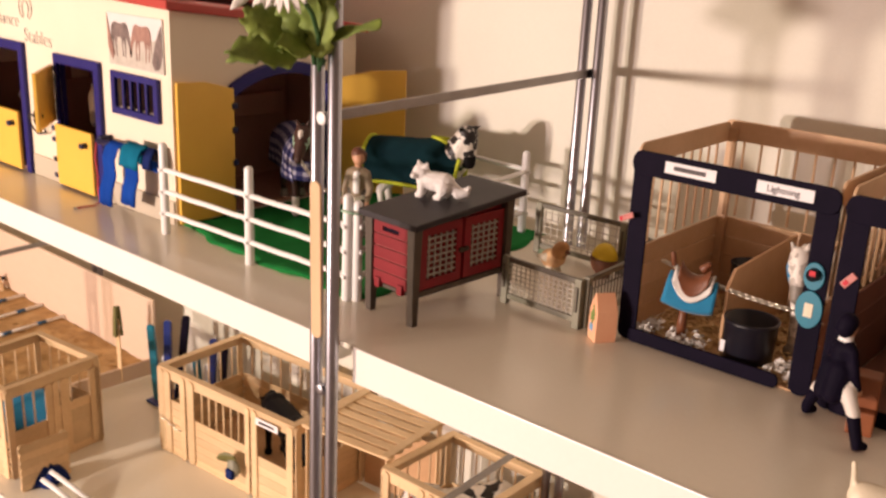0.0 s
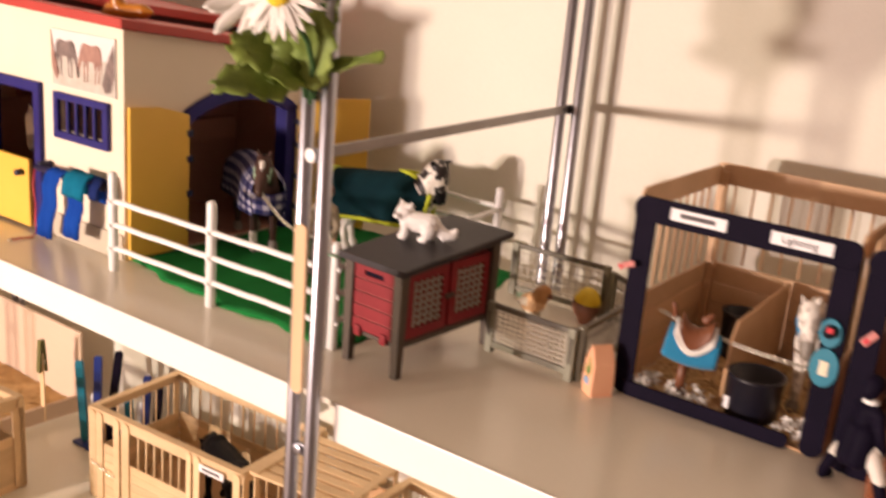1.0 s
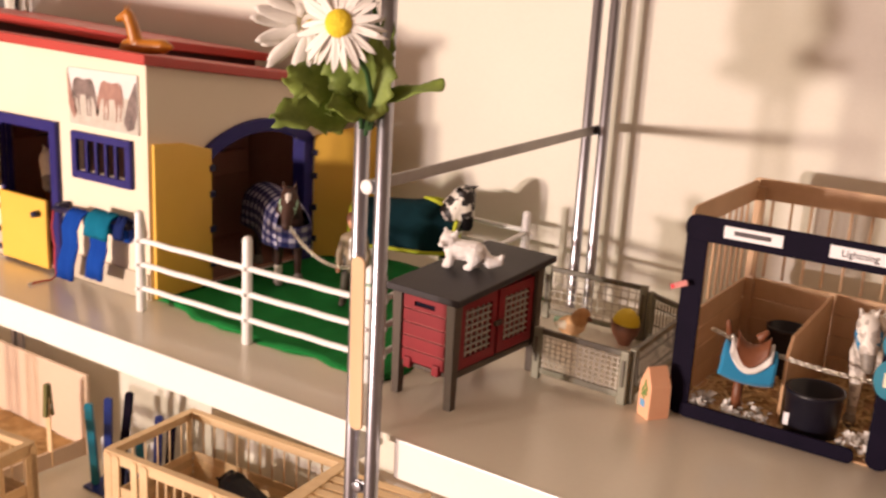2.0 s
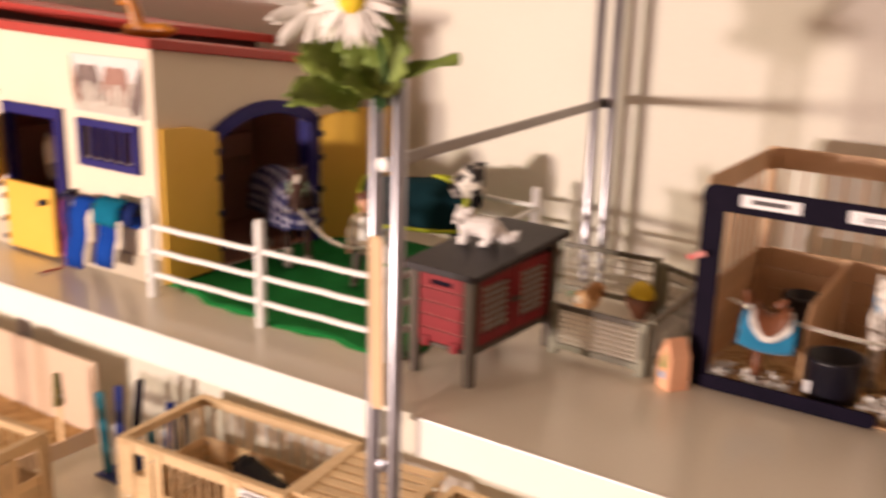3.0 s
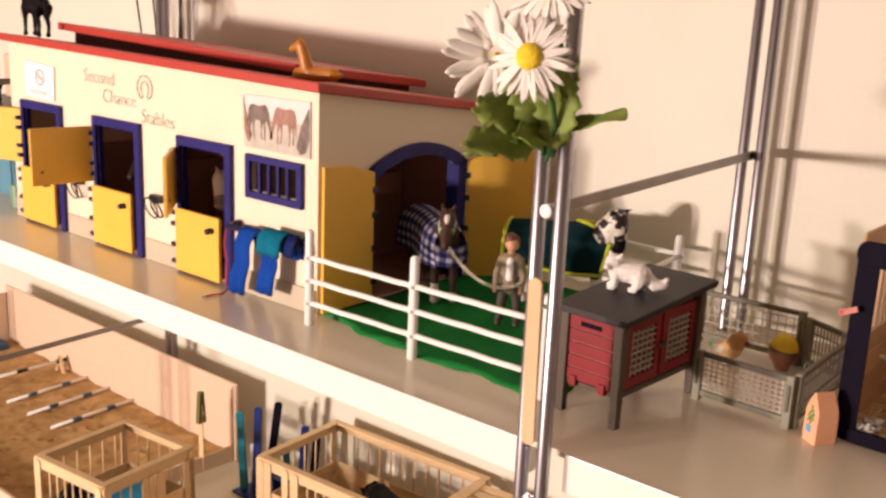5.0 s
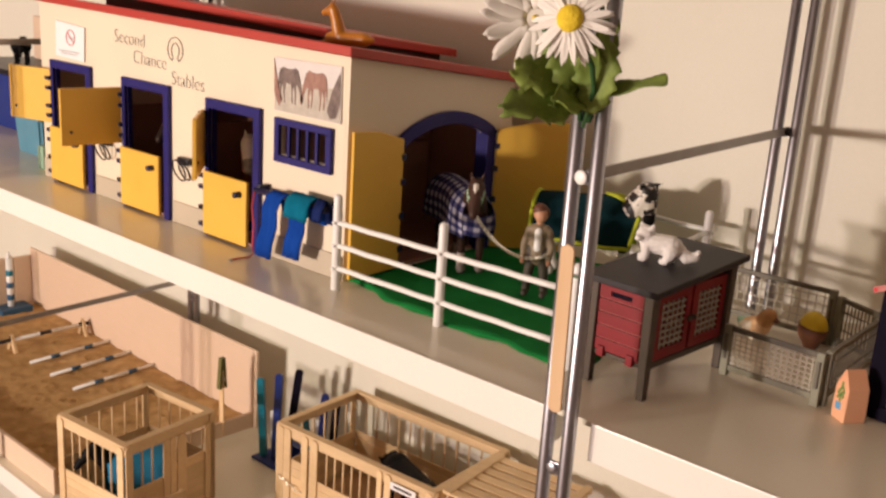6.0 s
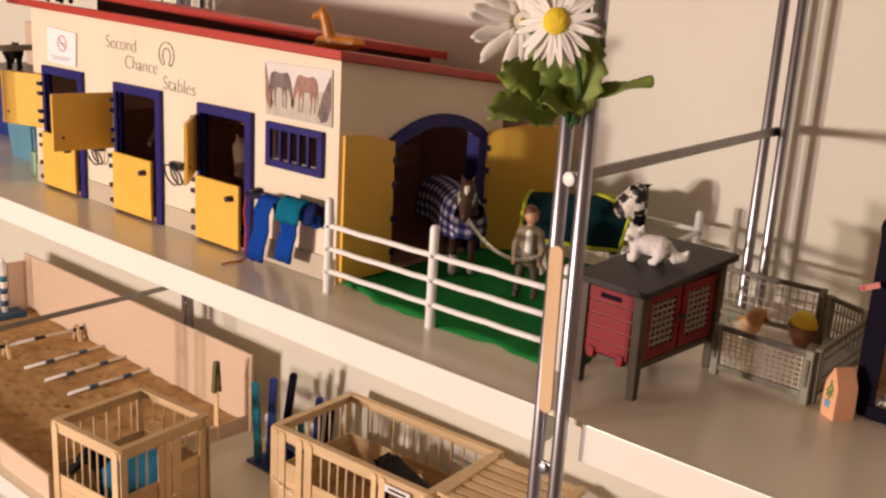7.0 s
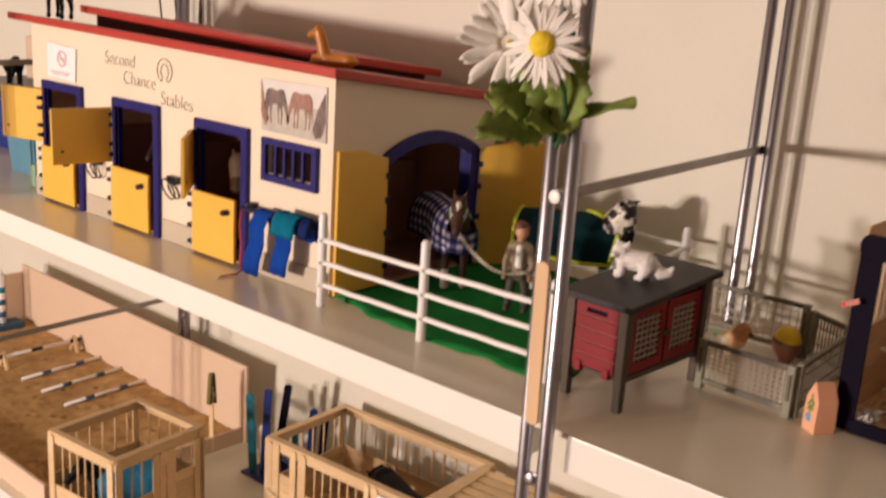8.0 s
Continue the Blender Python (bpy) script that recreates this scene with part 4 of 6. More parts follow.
PICT = wpart("picture", slab([(-0.4145, 0.1960), (-0.3215, 0.1965), (-0.3205, 0.1455), (-0.4135, 0.1460)], BY0 - 0.0018, BY0 - 0.0004, "y"), M_SKYINK, BARN, "printed field picture with brown grazing shapes")
YP = BY0 - 0.0019
wpart("printed_field", slab([(-0.4130, 0.1740), (-0.3225, 0.1760), (-0.3210, 0.1460), (-0.4130, 0.1465)], YP - 0.0003, YP, "y"), M_GRASSINK, PICT)
def grazing(cx, w, z0, z1, mt, flip=1):
    """A printed grazing shape: rounded back, lowered neck, four thin legs and a tail."""
    out = [(-0.47, 0.80), (-0.42, 0.92), (-0.30, 0.99), (-0.12, 0.95), (0.05, 0.96), (0.18, 1.0), (0.28, 0.93), (0.36, 0.72), (0.43, 0.45), (0.49, 0.22), (0.50, 0.10), (0.45, 0.06), (0.40, 0.16), (0.36, 0.34), (0.28, 0.52), (0.20, 0.56),
           (0.22, 0.30), (0.20, 0.0), (0.165, 0.0), (0.17, 0.30), (0.12, 0.55), (0.07, 0.30), (0.10, 0.02), (0.06, 0.02), (0.03, 0.30), (0.02, 0.54), (-0.18, 0.56), (-0.24, 0.30), (-0.21, 0.0), (-0.25, 0.0), (-0.29, 0.32), (-0.30, 0.55),
           (-0.38, 0.34), (-0.36, 0.03), (-0.40, 0.03), (-0.43, 0.34), (-0.42, 0.58), (-0.48, 0.40), (-0.50, 0.22), (-0.505, 0.50)]
    pts = [(cx + flip * u * w, z0 + v * (z1 - z0)) for u, v in out]
    wpart("printed_shape", slab(pts if flip > 0 else pts[::-1], YP - 0.0006, YP - 0.00031, "y"), mt, PICT)
grazing(-0.3900, 0.036, 0.155, 0.1885, M_DARKINK)
grazing(-0.3575, 0.037, 0.154, 0.1885, M_BROWNINK, -1)
wpart("printed_shape", slab([(-0.4145, 0.1950), (-0.4095, 0.1760), (-0.4015, 0.1580), (-0.4065, 0.1510), (-0.4135, 0.1630)], YP - 0.0006, YP - 0.00031, "y"), M_BROWNINK, PICT)
wpart("printed_shape", slab([(-0.3225, 0.1910), (-0.3325, 0.1740), (-0.3390, 0.1550), (-0.3345, 0.1480), (-0.3265, 0.1500), (-0.3215, 0.1630)], YP - 0.0006, YP - 0.00031, "y"), M_DARKINK, PICT)

# tie rings and the rug rail on the barn front
def tie_ring(x, z):
    t = thing("tie_ring", "small black plastic tie ring on the barn front", "tie ring", Matrix.Translation((x, BY0, z)), "tie rings")
    wpart("bracket", box(x - 0.006, x + 0.014, BY0 - 0.008, BY0 - 0.0005, z - 0.002, z + 0.006, 0.0015), M_BLACK, t)
    for dx, r in ((0.0, 0.0105), (0.010, 0.0085)):
        wpart("ring", wire([(x + dx + r * math.cos(k * math.pi / 8), BY0 - 0.009 - 0.004 * math.sin(k * math.pi / 8), z - 0.008 + r * 1.1 * math.sin(k * math.pi / 8)) for k in range(16)], 0.0010, 6, closed=True), M_BLACK, t, smooth=True)
tie_ring(-0.562, 0.070)
tie_ring(-0.722, 0.066)

RAIL = thing("rug_rail", "dark blue rail on the barn front that carries rugs", "rug rail", Matrix.Translation((-0.367, BY0, 0.065)))
wpart("bar", rod((-0.427, 0.0665, 0.0665), (-0.325, 0.0665, 0.0705), 0.0030, seg=12), M_NAVY, RAIL, smooth=True)
for x in (-0.423, -0.328):
    wpart("bracket", box(x - 0.003, x + 0.003, 0.066, BY0 - 0.0005, 0.0635, 0.0725, 0.001), M_NAVY, RAIL)


def strip_cloth(name, line, x0, x1, material, label, skew=0.0, group=""):
    """A folded cloth: a band along x whose section is the line of (y, z) points."""
    bm = bmesh.new()
    n = 7
    sheets = []
    for off in (0.0, 0.0012):
        grid = []
        for i, (y, z) in enumerate(line):
            a, b = line[max(i - 1, 0)], line[min(i + 1, len(line) - 1)]
            nx, nz = -(b[1] - a[1]), (b[0] - a[0])
            q = math.hypot(nx, nz) or 1
            grid.append([bm.verts.new((x0 + (x1 - x0) * k / n + skew * i / len(line) + 0.0015 * math.sin(i * 1.7), y + off * nx / q + 0.0010 * math.sin(k * 1.9 + i), z + off * nz / q)) for k in range(n + 1)])
        sheets.append(grid)
    for grid in sheets:
        for a, b in zip(grid, grid[1:]):
            for k in range(n):
                bm.faces.new((a[k], a[k + 1], b[k + 1], b[k]))
    A, B = sheets
    for k in (0, n):
        for i in range(len(line) - 1):
            bm.faces.new((A[i][k], A[i + 1][k], B[i + 1][k], B[i][k]))
    for i in (0, len(line) - 1):
        for k in range(n):
            bm.faces.new((A[i][k], A[i][k + 1], B[i][k + 1], B[i][k]))
    return single(name, bm, material, label, "cloth", group=group, smooth=True)


strip_cloth("folded_rug", [(0.0575, 0.006), (0.0555, 0.022), (0.0605, 0.038), (0.0595, 0.055), (0.0615, 0.067), (0.0665, 0.0715), (0.072, 0.067), (0.0735, 0.05)], -0.414, -0.391, M_ROYAL, "royal blue cloth strip hanging over the rail", 0.024, "rugs on the rail")
strip_cloth("folded_rug", [(0.0585, 0.014), (0.0565, 0.030), (0.0605, 0.043), (0.0595, 0.058), (0.0615, 0.0705), (0.0665, 0.0745), (0.072, 0.070), (0.0735, 0.05)], -0.374, -0.351, M_ROYAL, "royal blue cloth strip hanging over the rail", 0.024, "rugs on the rail")
strip_cloth("folded_rug", [(0.0555, 0.054), (0.0535, 0.059), (0.0560, 0.067), (0.0600, 0.0725), (0.0660, 0.0760), (0.0740, 0.069), (0.0750, 0.052)], -0.370, -0.338, M_TEALCLOTH, "teal cloth folded over the rail", 0.006, "rugs on the rail")
strip_cloth("folded_rug", [(0.0585, 0.057), (0.0570, 0.061), (0.0595, 0.067), (0.0660, 0.0755), (0.0730, 0.068), (0.0740, 0.052)], -0.334, -0.322, M_NAVYCLOTH, "short navy cloth folded over the rail's end", 0.002, "rugs on the rail")
CORD = thing("red_cord", "thin red cord with a bright tip trailing onto the shelf", "cord", Matrix.Translation((-0.424, 0.06, 0.03)))
wpart("cord", wire([(-0.4240, 0.0635, 0.066), (-0.4265, 0.0625, 0.050), (-0.4225, 0.0620, 0.032), (-0.4250, 0.0625, 0.014), (-0.4225, 0.0620, 0.004), (-0.4215, 0.0560, 0.0014), (-0.4245, 0.0460, 0.0014), (-0.4240, 0.0370, 0.0014)], 0.0009, 6), M_REDCORD, CORD, smooth=True)
wpart("tip", rod((-0.4240, 0.0370, 0.0016), (-0.4242, 0.0340, 0.0016), 0.0014, 0.0012, 8), M_STEELCHAIN, CORD, "bright metal tip", smooth=True)

# ---- the paddock ----
def felt_mat():
    bm = bmesh.new()
    n, k = 40, 30
    rows = []
    for i in range(n + 1):
        u = i / n
        x = -0.310 + 0.262 * u
        yf = 0.084 - 0.016 * min(1, u / 0.38) ** 1.2 + 0.0032 * math.sin(u * 19) + 0.0014 * math.sin(u * 43 + 1)
        rows.append([(x + (0.006 * math.sin(j * 0.6) if i == n else 0), yf + (0.335 - yf) * j / k, 0.0012 + (0.0028 * max(0, math.sin(u * 21 + j * 0.2)) if j < 2 else 0.0004 * math.sin(u * 30 + j))) for j in range(k + 1)])
    top = [[bm.verts.new(p) for p in r] for r in rows]
    low = [[bm.verts.new((p[0], p[1], 0.0001)) for p in r] for r in rows]
    for g in (top, low):
        for a, b in zip(g, g[1:]):
            for j in range(k):
                bm.faces.new((a[j], a[j + 1], b[j + 1], b[j]))
    for i in range(n):
        for j in (0, k):
            bm.faces.new((top[i][j], top[i + 1][j], low[i + 1][j], low[i][j]))
    for j in range(k):
        for i in (0, n):
            bm.faces.new((top[i][j], top[i][j + 1], low[i][j + 1], low[i][j]))
    return single("felt_mat", bm, M_FELT, "green felt mat with a wavy edge on the shelf", "mat", smooth=True)


felt_mat()


def fence_panel(p0, p1, posts, label, high=0.0885):
    p0, p1 = Vector((*p0, 0)), Vector((*p1, 0))
    t = thing("toy_fence", label, "toy fence", Matrix.Translation(p0), "paddock fence")
    for u in posts:
        p = p0.lerp(p1, u)
        wpart("post", rod(p, p + Vector((0, 0, high)), 0.0042, 0.0039, 14, dome=True), M_WHITE, t, smooth=True)
    for z in (0.0205, 0.0415, 0.0625):
        for u in posts:
            d = (p1 - p0).normalized()
            side = Vector((d.y, -d.x, 0))
            wpart("socket", rod(p0.lerp(p1, u) + side * 0.0034 + Vector((0, 0, z)), p0.lerp(p1, u) + side * 0.0052 + Vector((0, 0, z)), 0.0022, 0.0019, 8), M_WHITE, t, smooth=True)
        wpart("rail", wire([p0.lerp(p1, k / 12) + Vector((0, 0, z + 0.0003 * math.sin(k * 2.3 + z * 300))) for k in range(13)], 0.0024, 10), M_WHITE, t, smooth=True)
    return t


fence_panel((-0.298, 0.0575), (-0.0555, 0.0625), (0.0, 0.507, 1.0), "white plastic three-rail toy fence at the mat's edge")
fence_panel((-0.0496, 0.0678), (-0.0760, 0.325), (0.0, 1.0), "white plastic three-rail toy fence beside the red hutch", 0.0835)
fence_panel((-0.300, 0.3420), (-0.082, 0.3330), (0.0,), "white plastic three-rail toy fence along the wall")

# a pale green rubber band holds the two corner posts together
band = []
for k in range(24):
    c, d = math.cos(k * math.pi / 12), math.sin(k * math.pi / 12)
    band.append((-0.0526 + 0.0073 * c - 0.0043 * d, 0.0652 + 0.0060 * c + 0.0046 * d, 0.0745 + 0.0008 * math.sin(k * math.pi / 6)))
single("rubber_band", wire(band, 0.0010, 6, closed=True), M_PALEGREEN, "pale green rubber band round two white fence posts", "rubber band", smooth=True)

# ---- model horses and people-shaped dolls ----
m1 = pose(-0.2840, 0.2120, 0.0025, 0, 0, -31) @ Matrix.Scale(0.905, 4)
model("model_horse", horse_limbs(M_BAYHORSE, M_BAYHORSE, M_BLACKHORSE, M_BAYHORSE, M_BAYHORSE, M_GREYHORSE, 4, -16, M_PALEGREEN, 8, -8, star=M_WHITEHORSE), "bay model horse with white star and green halter in barn doorway", "model horse", m1, group="model horses")
rug("horse_rug", M_PLAID, None, "blue and white plaid rug draped over the dark model horse", m1, low=0.043, x1=0.041, slant=0.015, chest=True)
m2 = pose(-0.1720, 0.2805, 0.0025, 0, 0, 20) @ Matrix.Scale(0.89, 4)
model("model_horse", horse_limbs(M_PINTO, M_WHITEHORSE, M_BLACKHORSE, M_PINTOFACE, M_BLACKHORSE, M_WHITEHORSE, -10, -22, None, 50, -26, M_BLACKHORSE, 1.34), "black and white pinto model horse standing on the felt", "model horse", m2, group="model horses")
rug("horse_rug", M_GREENCLOTH, M_LIME, "dark green cloth rug with yellow-green edge on the pinto horse", m2, x0=-0.066, low=0.042, x1=0.010, slant=0.040, reach=0.40, tuck=0.0133, rise=0.0085)


def doll(label, m, hair, jacket, shirt, trouser, boot, stride=0.0):
    L = [((0, 0, 0.0745), 0.0062, (0.0005, -0.0008, 0.0725), 0.0058, M_SKIN), ((-0.001, 0.0012, 0.0775), 0.0066, (-0.001, 0.003, 0.074), 0.0062, hair), ((0, 0, 0.068), 0.003, (0, 0, 0.064), 0.003, M_SKIN),
         ((0, 0, 0.059), 0.0075, (0, 0, 0.043), 0.0068, jacket), ((-0.005, 0, 0.0605), 0.005, (0.005, 0, 0.0605), 0.005, jacket), ((0.0005, -0.0050, 0.060), 0.0035, (0.0005, -0.0050, 0.045), 0.0035, shirt)]
    if not stride:
        L += [((0, 0.0005, 0.046), 0.0080, (0, 0.001, 0.036), 0.0078, jacket)] + [((0.0052 * s, 0.001, 0.0775), 0.0026, (0.0055 * s, 0.0015, 0.0725), 0.0018, hair) for s in (1, -1)]
    apart = 0.0 if stride else 0.0022
    if stride:
        L += [((0.003, 0.003, 0.046), 0.0085, (0.004, 0.006, 0.029), 0.0072, jacket), ((-0.004, 0.003, 0.046), 0.0080, (-0.004, 0.006, 0.030), 0.0070, jacket), ((0, 0, 0.0670), 0.0046, (0, 0, 0.0660), 0.0046, shirt)]
    for s in (1, -1):
        L += [((0.0085 * s, 0, 0.060), 0.0036, (0.0125 * s, -0.001, 0.046), 0.0031, jacket), ((0.0125 * s, -0.001, 0.046), 0.0030, (0.0115 * s, -0.006, 0.036), 0.0026, jacket), ((0.0115 * s, -0.007, 0.034), 0.0024, (0.0115 * s, -0.0075, 0.0325), 0.0024, M_SKIN),
              ((0.004 * s, 0, 0.042), 0.0058, (0.0055 * s + (stride + apart * 0.6) * s, 0, 0.022), 0.0044, trouser), ((0.0055 * s + (stride + apart * 0.6) * s, 0, 0.021), 0.0044, (0.006 * s + (stride * 1.5 + apart) * s, 0.0, 0.006), 0.0038, boot), ((0.006 * s + (stride * 1.5 + apart) * s, 0, 0.0035), 0.0035, (0.006 * s + (stride * 1.5 + apart) * s, -0.0055, 0.003), 0.0030, boot)]
    return model("rider_doll", L, label, "doll", m, 0.0011, "rider dolls", smooth=3)


doll("small plastic doll in a tan jacket standing on green felt", pose(-0.171, 0.187, 0.0018, 0, 0, 24) @ Matrix.Scale(1.04, 4), M_HAIR, M_JACKET, M_WHITE, M_TROUSER, M_TROUSER)
dk = M_BLACKSTICK
doll("small plastic rider doll in a black coat standing with legs astride", pose(0.3125, 0.1255, 0.0006, 0, 0, 146) @ Matrix.Scale(0.955, 4), dk, dk, M_WHITE, M_WHITEHORSE, dk, 0.0135)

# the lead chain from the halter to the doll's hand
def chain(name, a, b, sag, n, r, thick, material, label):
    a, b = Vector(a), Vector(b)
    bm = None
    def p(u):
        v = a.lerp(b, u)
        return v - Vector((0, 0, sag * 4 * u * (1 - u)))
    for k in range(n):
        u = (k + 0.5) / n
        c, d = p(u), (p(min(u + 0.01, 1)) - p(max(u - 0.01, 0))).normalized()
        q = d.to_track_quat("X", "Z").to_matrix().to_4x4() @ pose(0, 0, 0, 90 * (k % 2) + 20, 0, 0)
        bm = wire([Matrix.Translation(c) @ q @ Vector((r * 1.5 * math.cos(j * math.pi / 5), r * math.sin(j * math.pi / 5), 0)) for j in range(10)], thick, 5, bm, closed=True)
    return single(name, bm, material, label, "chain", smooth=True)


chain("lead_chain", (-0.2300, 0.1640, 0.0715), (-0.1565, 0.1800, 0.0445), 0.0165, 34, 0.0015, 0.00060, M_STEELCHAIN, "fine metal lead chain from the horse's halter to the doll")

# horses looking out of the barn
model("model_horse", horse_limbs(M_CHESTNUT, M_CHESTNUT, M_BAYHORSE, M_WHITEHORSE, M_GREYHORSE, M_BLACKHORSE, -2, 0, M_HALTERRED, 8, 20, None, 1.25), "chestnut model horse with white face looking out of the barn", "model horse", pose(-0.5070, 0.1500, 0.0035, 0, 0, -60) @ Matrix.Scale(0.96, 4), group="model horses")
model("model_horse", horse_limbs(M_DARKHORSE, M_DARKHORSE, M_BLACKHORSE, M_DARKHORSE, M_DARKHORSE, M_BLACKHORSE, 4, 0), "dark model horse inside the barn", "model horse", pose(-0.657, 0.182, 0.004, 0, 0, -80), group="model horses")
model("model_horse", horse_limbs(M_DARKHORSE, M_DARKHORSE, M_BLACKHORSE, M_CHESTNUT, M_WHITEHORSE, M_BLACKHORSE, 4, 0), "brown model horse inside the barn", "model horse", pose(-0.800, 0.172, 0.004, 0, 0, -60), group="model horses")

# ---- roof ornaments ----
orn = [((-0.020, 0, 0.0065), 0.0068, (0.018, 0, 0.0065), 0.0068, M_ORANGE), ((-0.010, 0, 0.010), 0.0068, (-0.012, 0, 0.024), 0.0058, M_ORANGE), ((-0.012, 0, 0.024), 0.0058, (-0.014, 0, 0.033), 0.0052, M_ORANGE), ((-0.015, 0, 0.034), 0.0050, (-0.025, -0.001, 0.0305), 0.0030, M_ORANGE),
       ((-0.015, 0.002, 0.038), 0.0014, (-0.013, 0.003, 0.043), 0.0008, M_ORANGE), ((-0.015, -0.002, 0.038), 0.0014, (-0.013, -0.003, 0.043), 0.0008, M_ORANGE), ((0.018, 0, 0.0065), 0.006, (0.026, 0, 0.006), 0.0030, M_ORANGE), ((-0.020, 0.004, 0.0035), 0.0034, (-0.030, 0.004, 0.003), 0.0024, M_ORANGE), ((-0.018, -0.004, 0.0035), 0.0034, (-0.028, -0.005, 0.003), 0.0024, M_ORANGE)]
model("lying_figurine", orn, "amber lying animal figurine on the red roof", "figurine", pose(-0.357, 0.119, ZF + 0.0092, 0, -3, 12) @ pose(0, 0, 0, 8, 0, 0), 0.0013)
model("model_horse", horse_limbs(M_BLACKHORSE, M_BLACKHORSE, M_BLACKHORSE, M_BLACKHORSE, M_BLACKHORSE, M_BLACKHORSE, -10, 0), "dark thin-legged model horse on the red roof", "model horse", pose(-0.874, 0.118, ZF + 0.0230, 0, 0, 172) @ Matrix.Scale(0.56, 4), group="model horses")
tw = thing("twig_bunch", "thin dark bare twigs standing behind the barn", "twigs", Matrix.Translation((-0.94, 0.346, 0.0)))
for x0, y0, x1, x2 in ((-0.985, 0.345, -0.995, -1.012), (-0.958, 0.345, -0.955, -0.966), (-0.950, 0.346, -0.950, -0.952), (-0.900, 0.346, -0.899, -0.884), (-0.904, 0.352, -0.903, -0.906)):
    wpart("twig", wire([(x0, y0, 0.0), (x0 + 0.003, y0, 0.12), (x1, y0 + 0.002, 0.23), (x2, y0, 0.33)], 0.0015, 6), M_TWIG, tw, smooth=True)

# ---- the red hutch ----
HM = pose(-0.0028, 0.1140, 0.0, 0, 0, -3.3)
HUTCH = thing("toy_hutch", "red toy rabbit hutch with grey legs and flat dark roof", "toy hutch", HM)
HW, HD = 0.0235, 0.0520
for sx in (-1, 1):
    for sy in (-1, 1):
        x, y = sx * HW, sy * HD
        bm = box(x - 0.0042, x + 0.0042, y - 0.0042, y + 0.0042, 0.0, 0.0803 + 0.0687 * y, 0.0008)
        for v in bm.verts:
            k = 0.72 + 0.28 * v.co.z / 0.0775
            v.co.x, v.co.y = x + (v.co.x - x) * k, y + (v.co.y - y) * k
        part("leg", bm, M_HUTCHGREY, HUTCH)
roof = box(-0.0318, 0.0318, -0.0595, 0.0655, 0.0812, 0.0862, 0.0010)
for v in roof.verts:
    v.co.z += 0.0045 * v.co.y / 0.0655
part("roof", roof, M_HUTCHROOF, HUTCH, "flat dark grey roof board")
body = box(-HW + 0.003, HW - 0.003, -HD + 0.006, HD - 0.003, 0.025, 0.0775, 0.0008)
for v in body.verts:
    if v.co.z > 0.05:
        v.co.z += 0.0026 + 0.0687 * v.co.y
part("body", body, M_HUTCHRED, HUTCH)
# the pale base shows between the planks as painted edge highlights
DR = part("drawer", box(-HW + 0.0045, HW - 0.0045, -HD - 0.0008, -HD + 0.0058, 0.026, 0.0755, 0.0008), M_HUTCHEDGELIGHT, HUTCH, "red planked drawer front with edge highlights painted in its joints")
for k in range(5):
    z0 = 0.0265 + 0.0098 * k
    if k < 4:
        part("plank", box(-HW + 0.005, HW - 0.005, -HD - 0.0026, -HD - 0.0009, z0 + 0.0004, z0 + 0.0092, 0.0006), M_HUTCHRED, DR)
    else:
        bm = holed(-HW + 0.005, HW - 0.005, z0 + 0.0004, z0 + 0.0098, [(-0.009, 0.009, z0 + 0.003, z0 + 0.0066)], -HD - 0.0026, -HD - 0.0009, "y")
        part("plank", bm, M_HUTCHRED, DR)
        # black plate stands for the shade inside the opening
        part("slot", box(-0.0088, 0.0088, -HD - 0.00135, -HD - 0.00095, z0 + 0.0031, z0 + 0.0065), M_BLACKSTICK, DR, "hand slot backed with black for its inner shade")
for x in (-0.0125, 0.0125):
    part("foot", box(x - 0.003, x + 0.003, -HD - 0.0045, -HD + 0.002, 0.0225, 0.0305, 0.0010), M_HUTCHRED, DR)
part("bottom_rail", box(HW - 0.004, HW + 0.001, -HD + 0.0045, HD - 0.0045, 0.0215, 0.0262, 0.0008), M_HUTCHGREY, HUTCH, "grey bottom rail")
part("bottom_rail", box(-HW + 0.0045, HW - 0.0045, -HD - 0.001, -HD + 0.004, 0.0225, 0.0256, 0.0006), M_HUTCHGREY, HUTCH)
for s in (-1, 1):
    y0, y1 = (-HD + 0.005, -0.0015) if s < 0 else (0.0015, HD - 0.005)
    bm = holed(y0, y1, 0.0272, 0.0765, [(y0 + 0.0075, y1 - 0.0060, 0.0345, 0.0695)], HW - 0.0028, HW + 0.0010, "x")
    door = part("hutch_door", bm, M_HUTCHRED, HUTCH, "red side door with a wire lattice window")
    part("window_backing", box(HW - 0.0029, HW - 0.0024, y0 + 0.0076, y1 - 0.0061, 0.0346, 0.0694), M_HUTCHRED, door)
    for k in range(5):
        y = y0 + 0.0075 + (y1 - y0 - 0.0135) * (k + 0.5) / 5
        part("wire", box(HW - 0.001, HW + 0.0002, y - 0.0006, y + 0.0006, 0.0346, 0.0694), M_LATTICE, door)
    for k in range(7):
        z = 0.0352 + 0.0336 * (k + 0.5) / 7
        part("wire", box(HW - 0.0008, HW + 0.0005, y0 + 0.0076, y1 - 0.0061, z - 0.0006, z + 0.0006), M_LATTICE, door)
    part("latch", box(HW + 0.0011, HW + 0.0032, s * 0.001 - 0.004, s * 0.001 + 0.004, 0.050, 0.0535, 0.0006), M_HUTCHGREY, door, "grey latch")

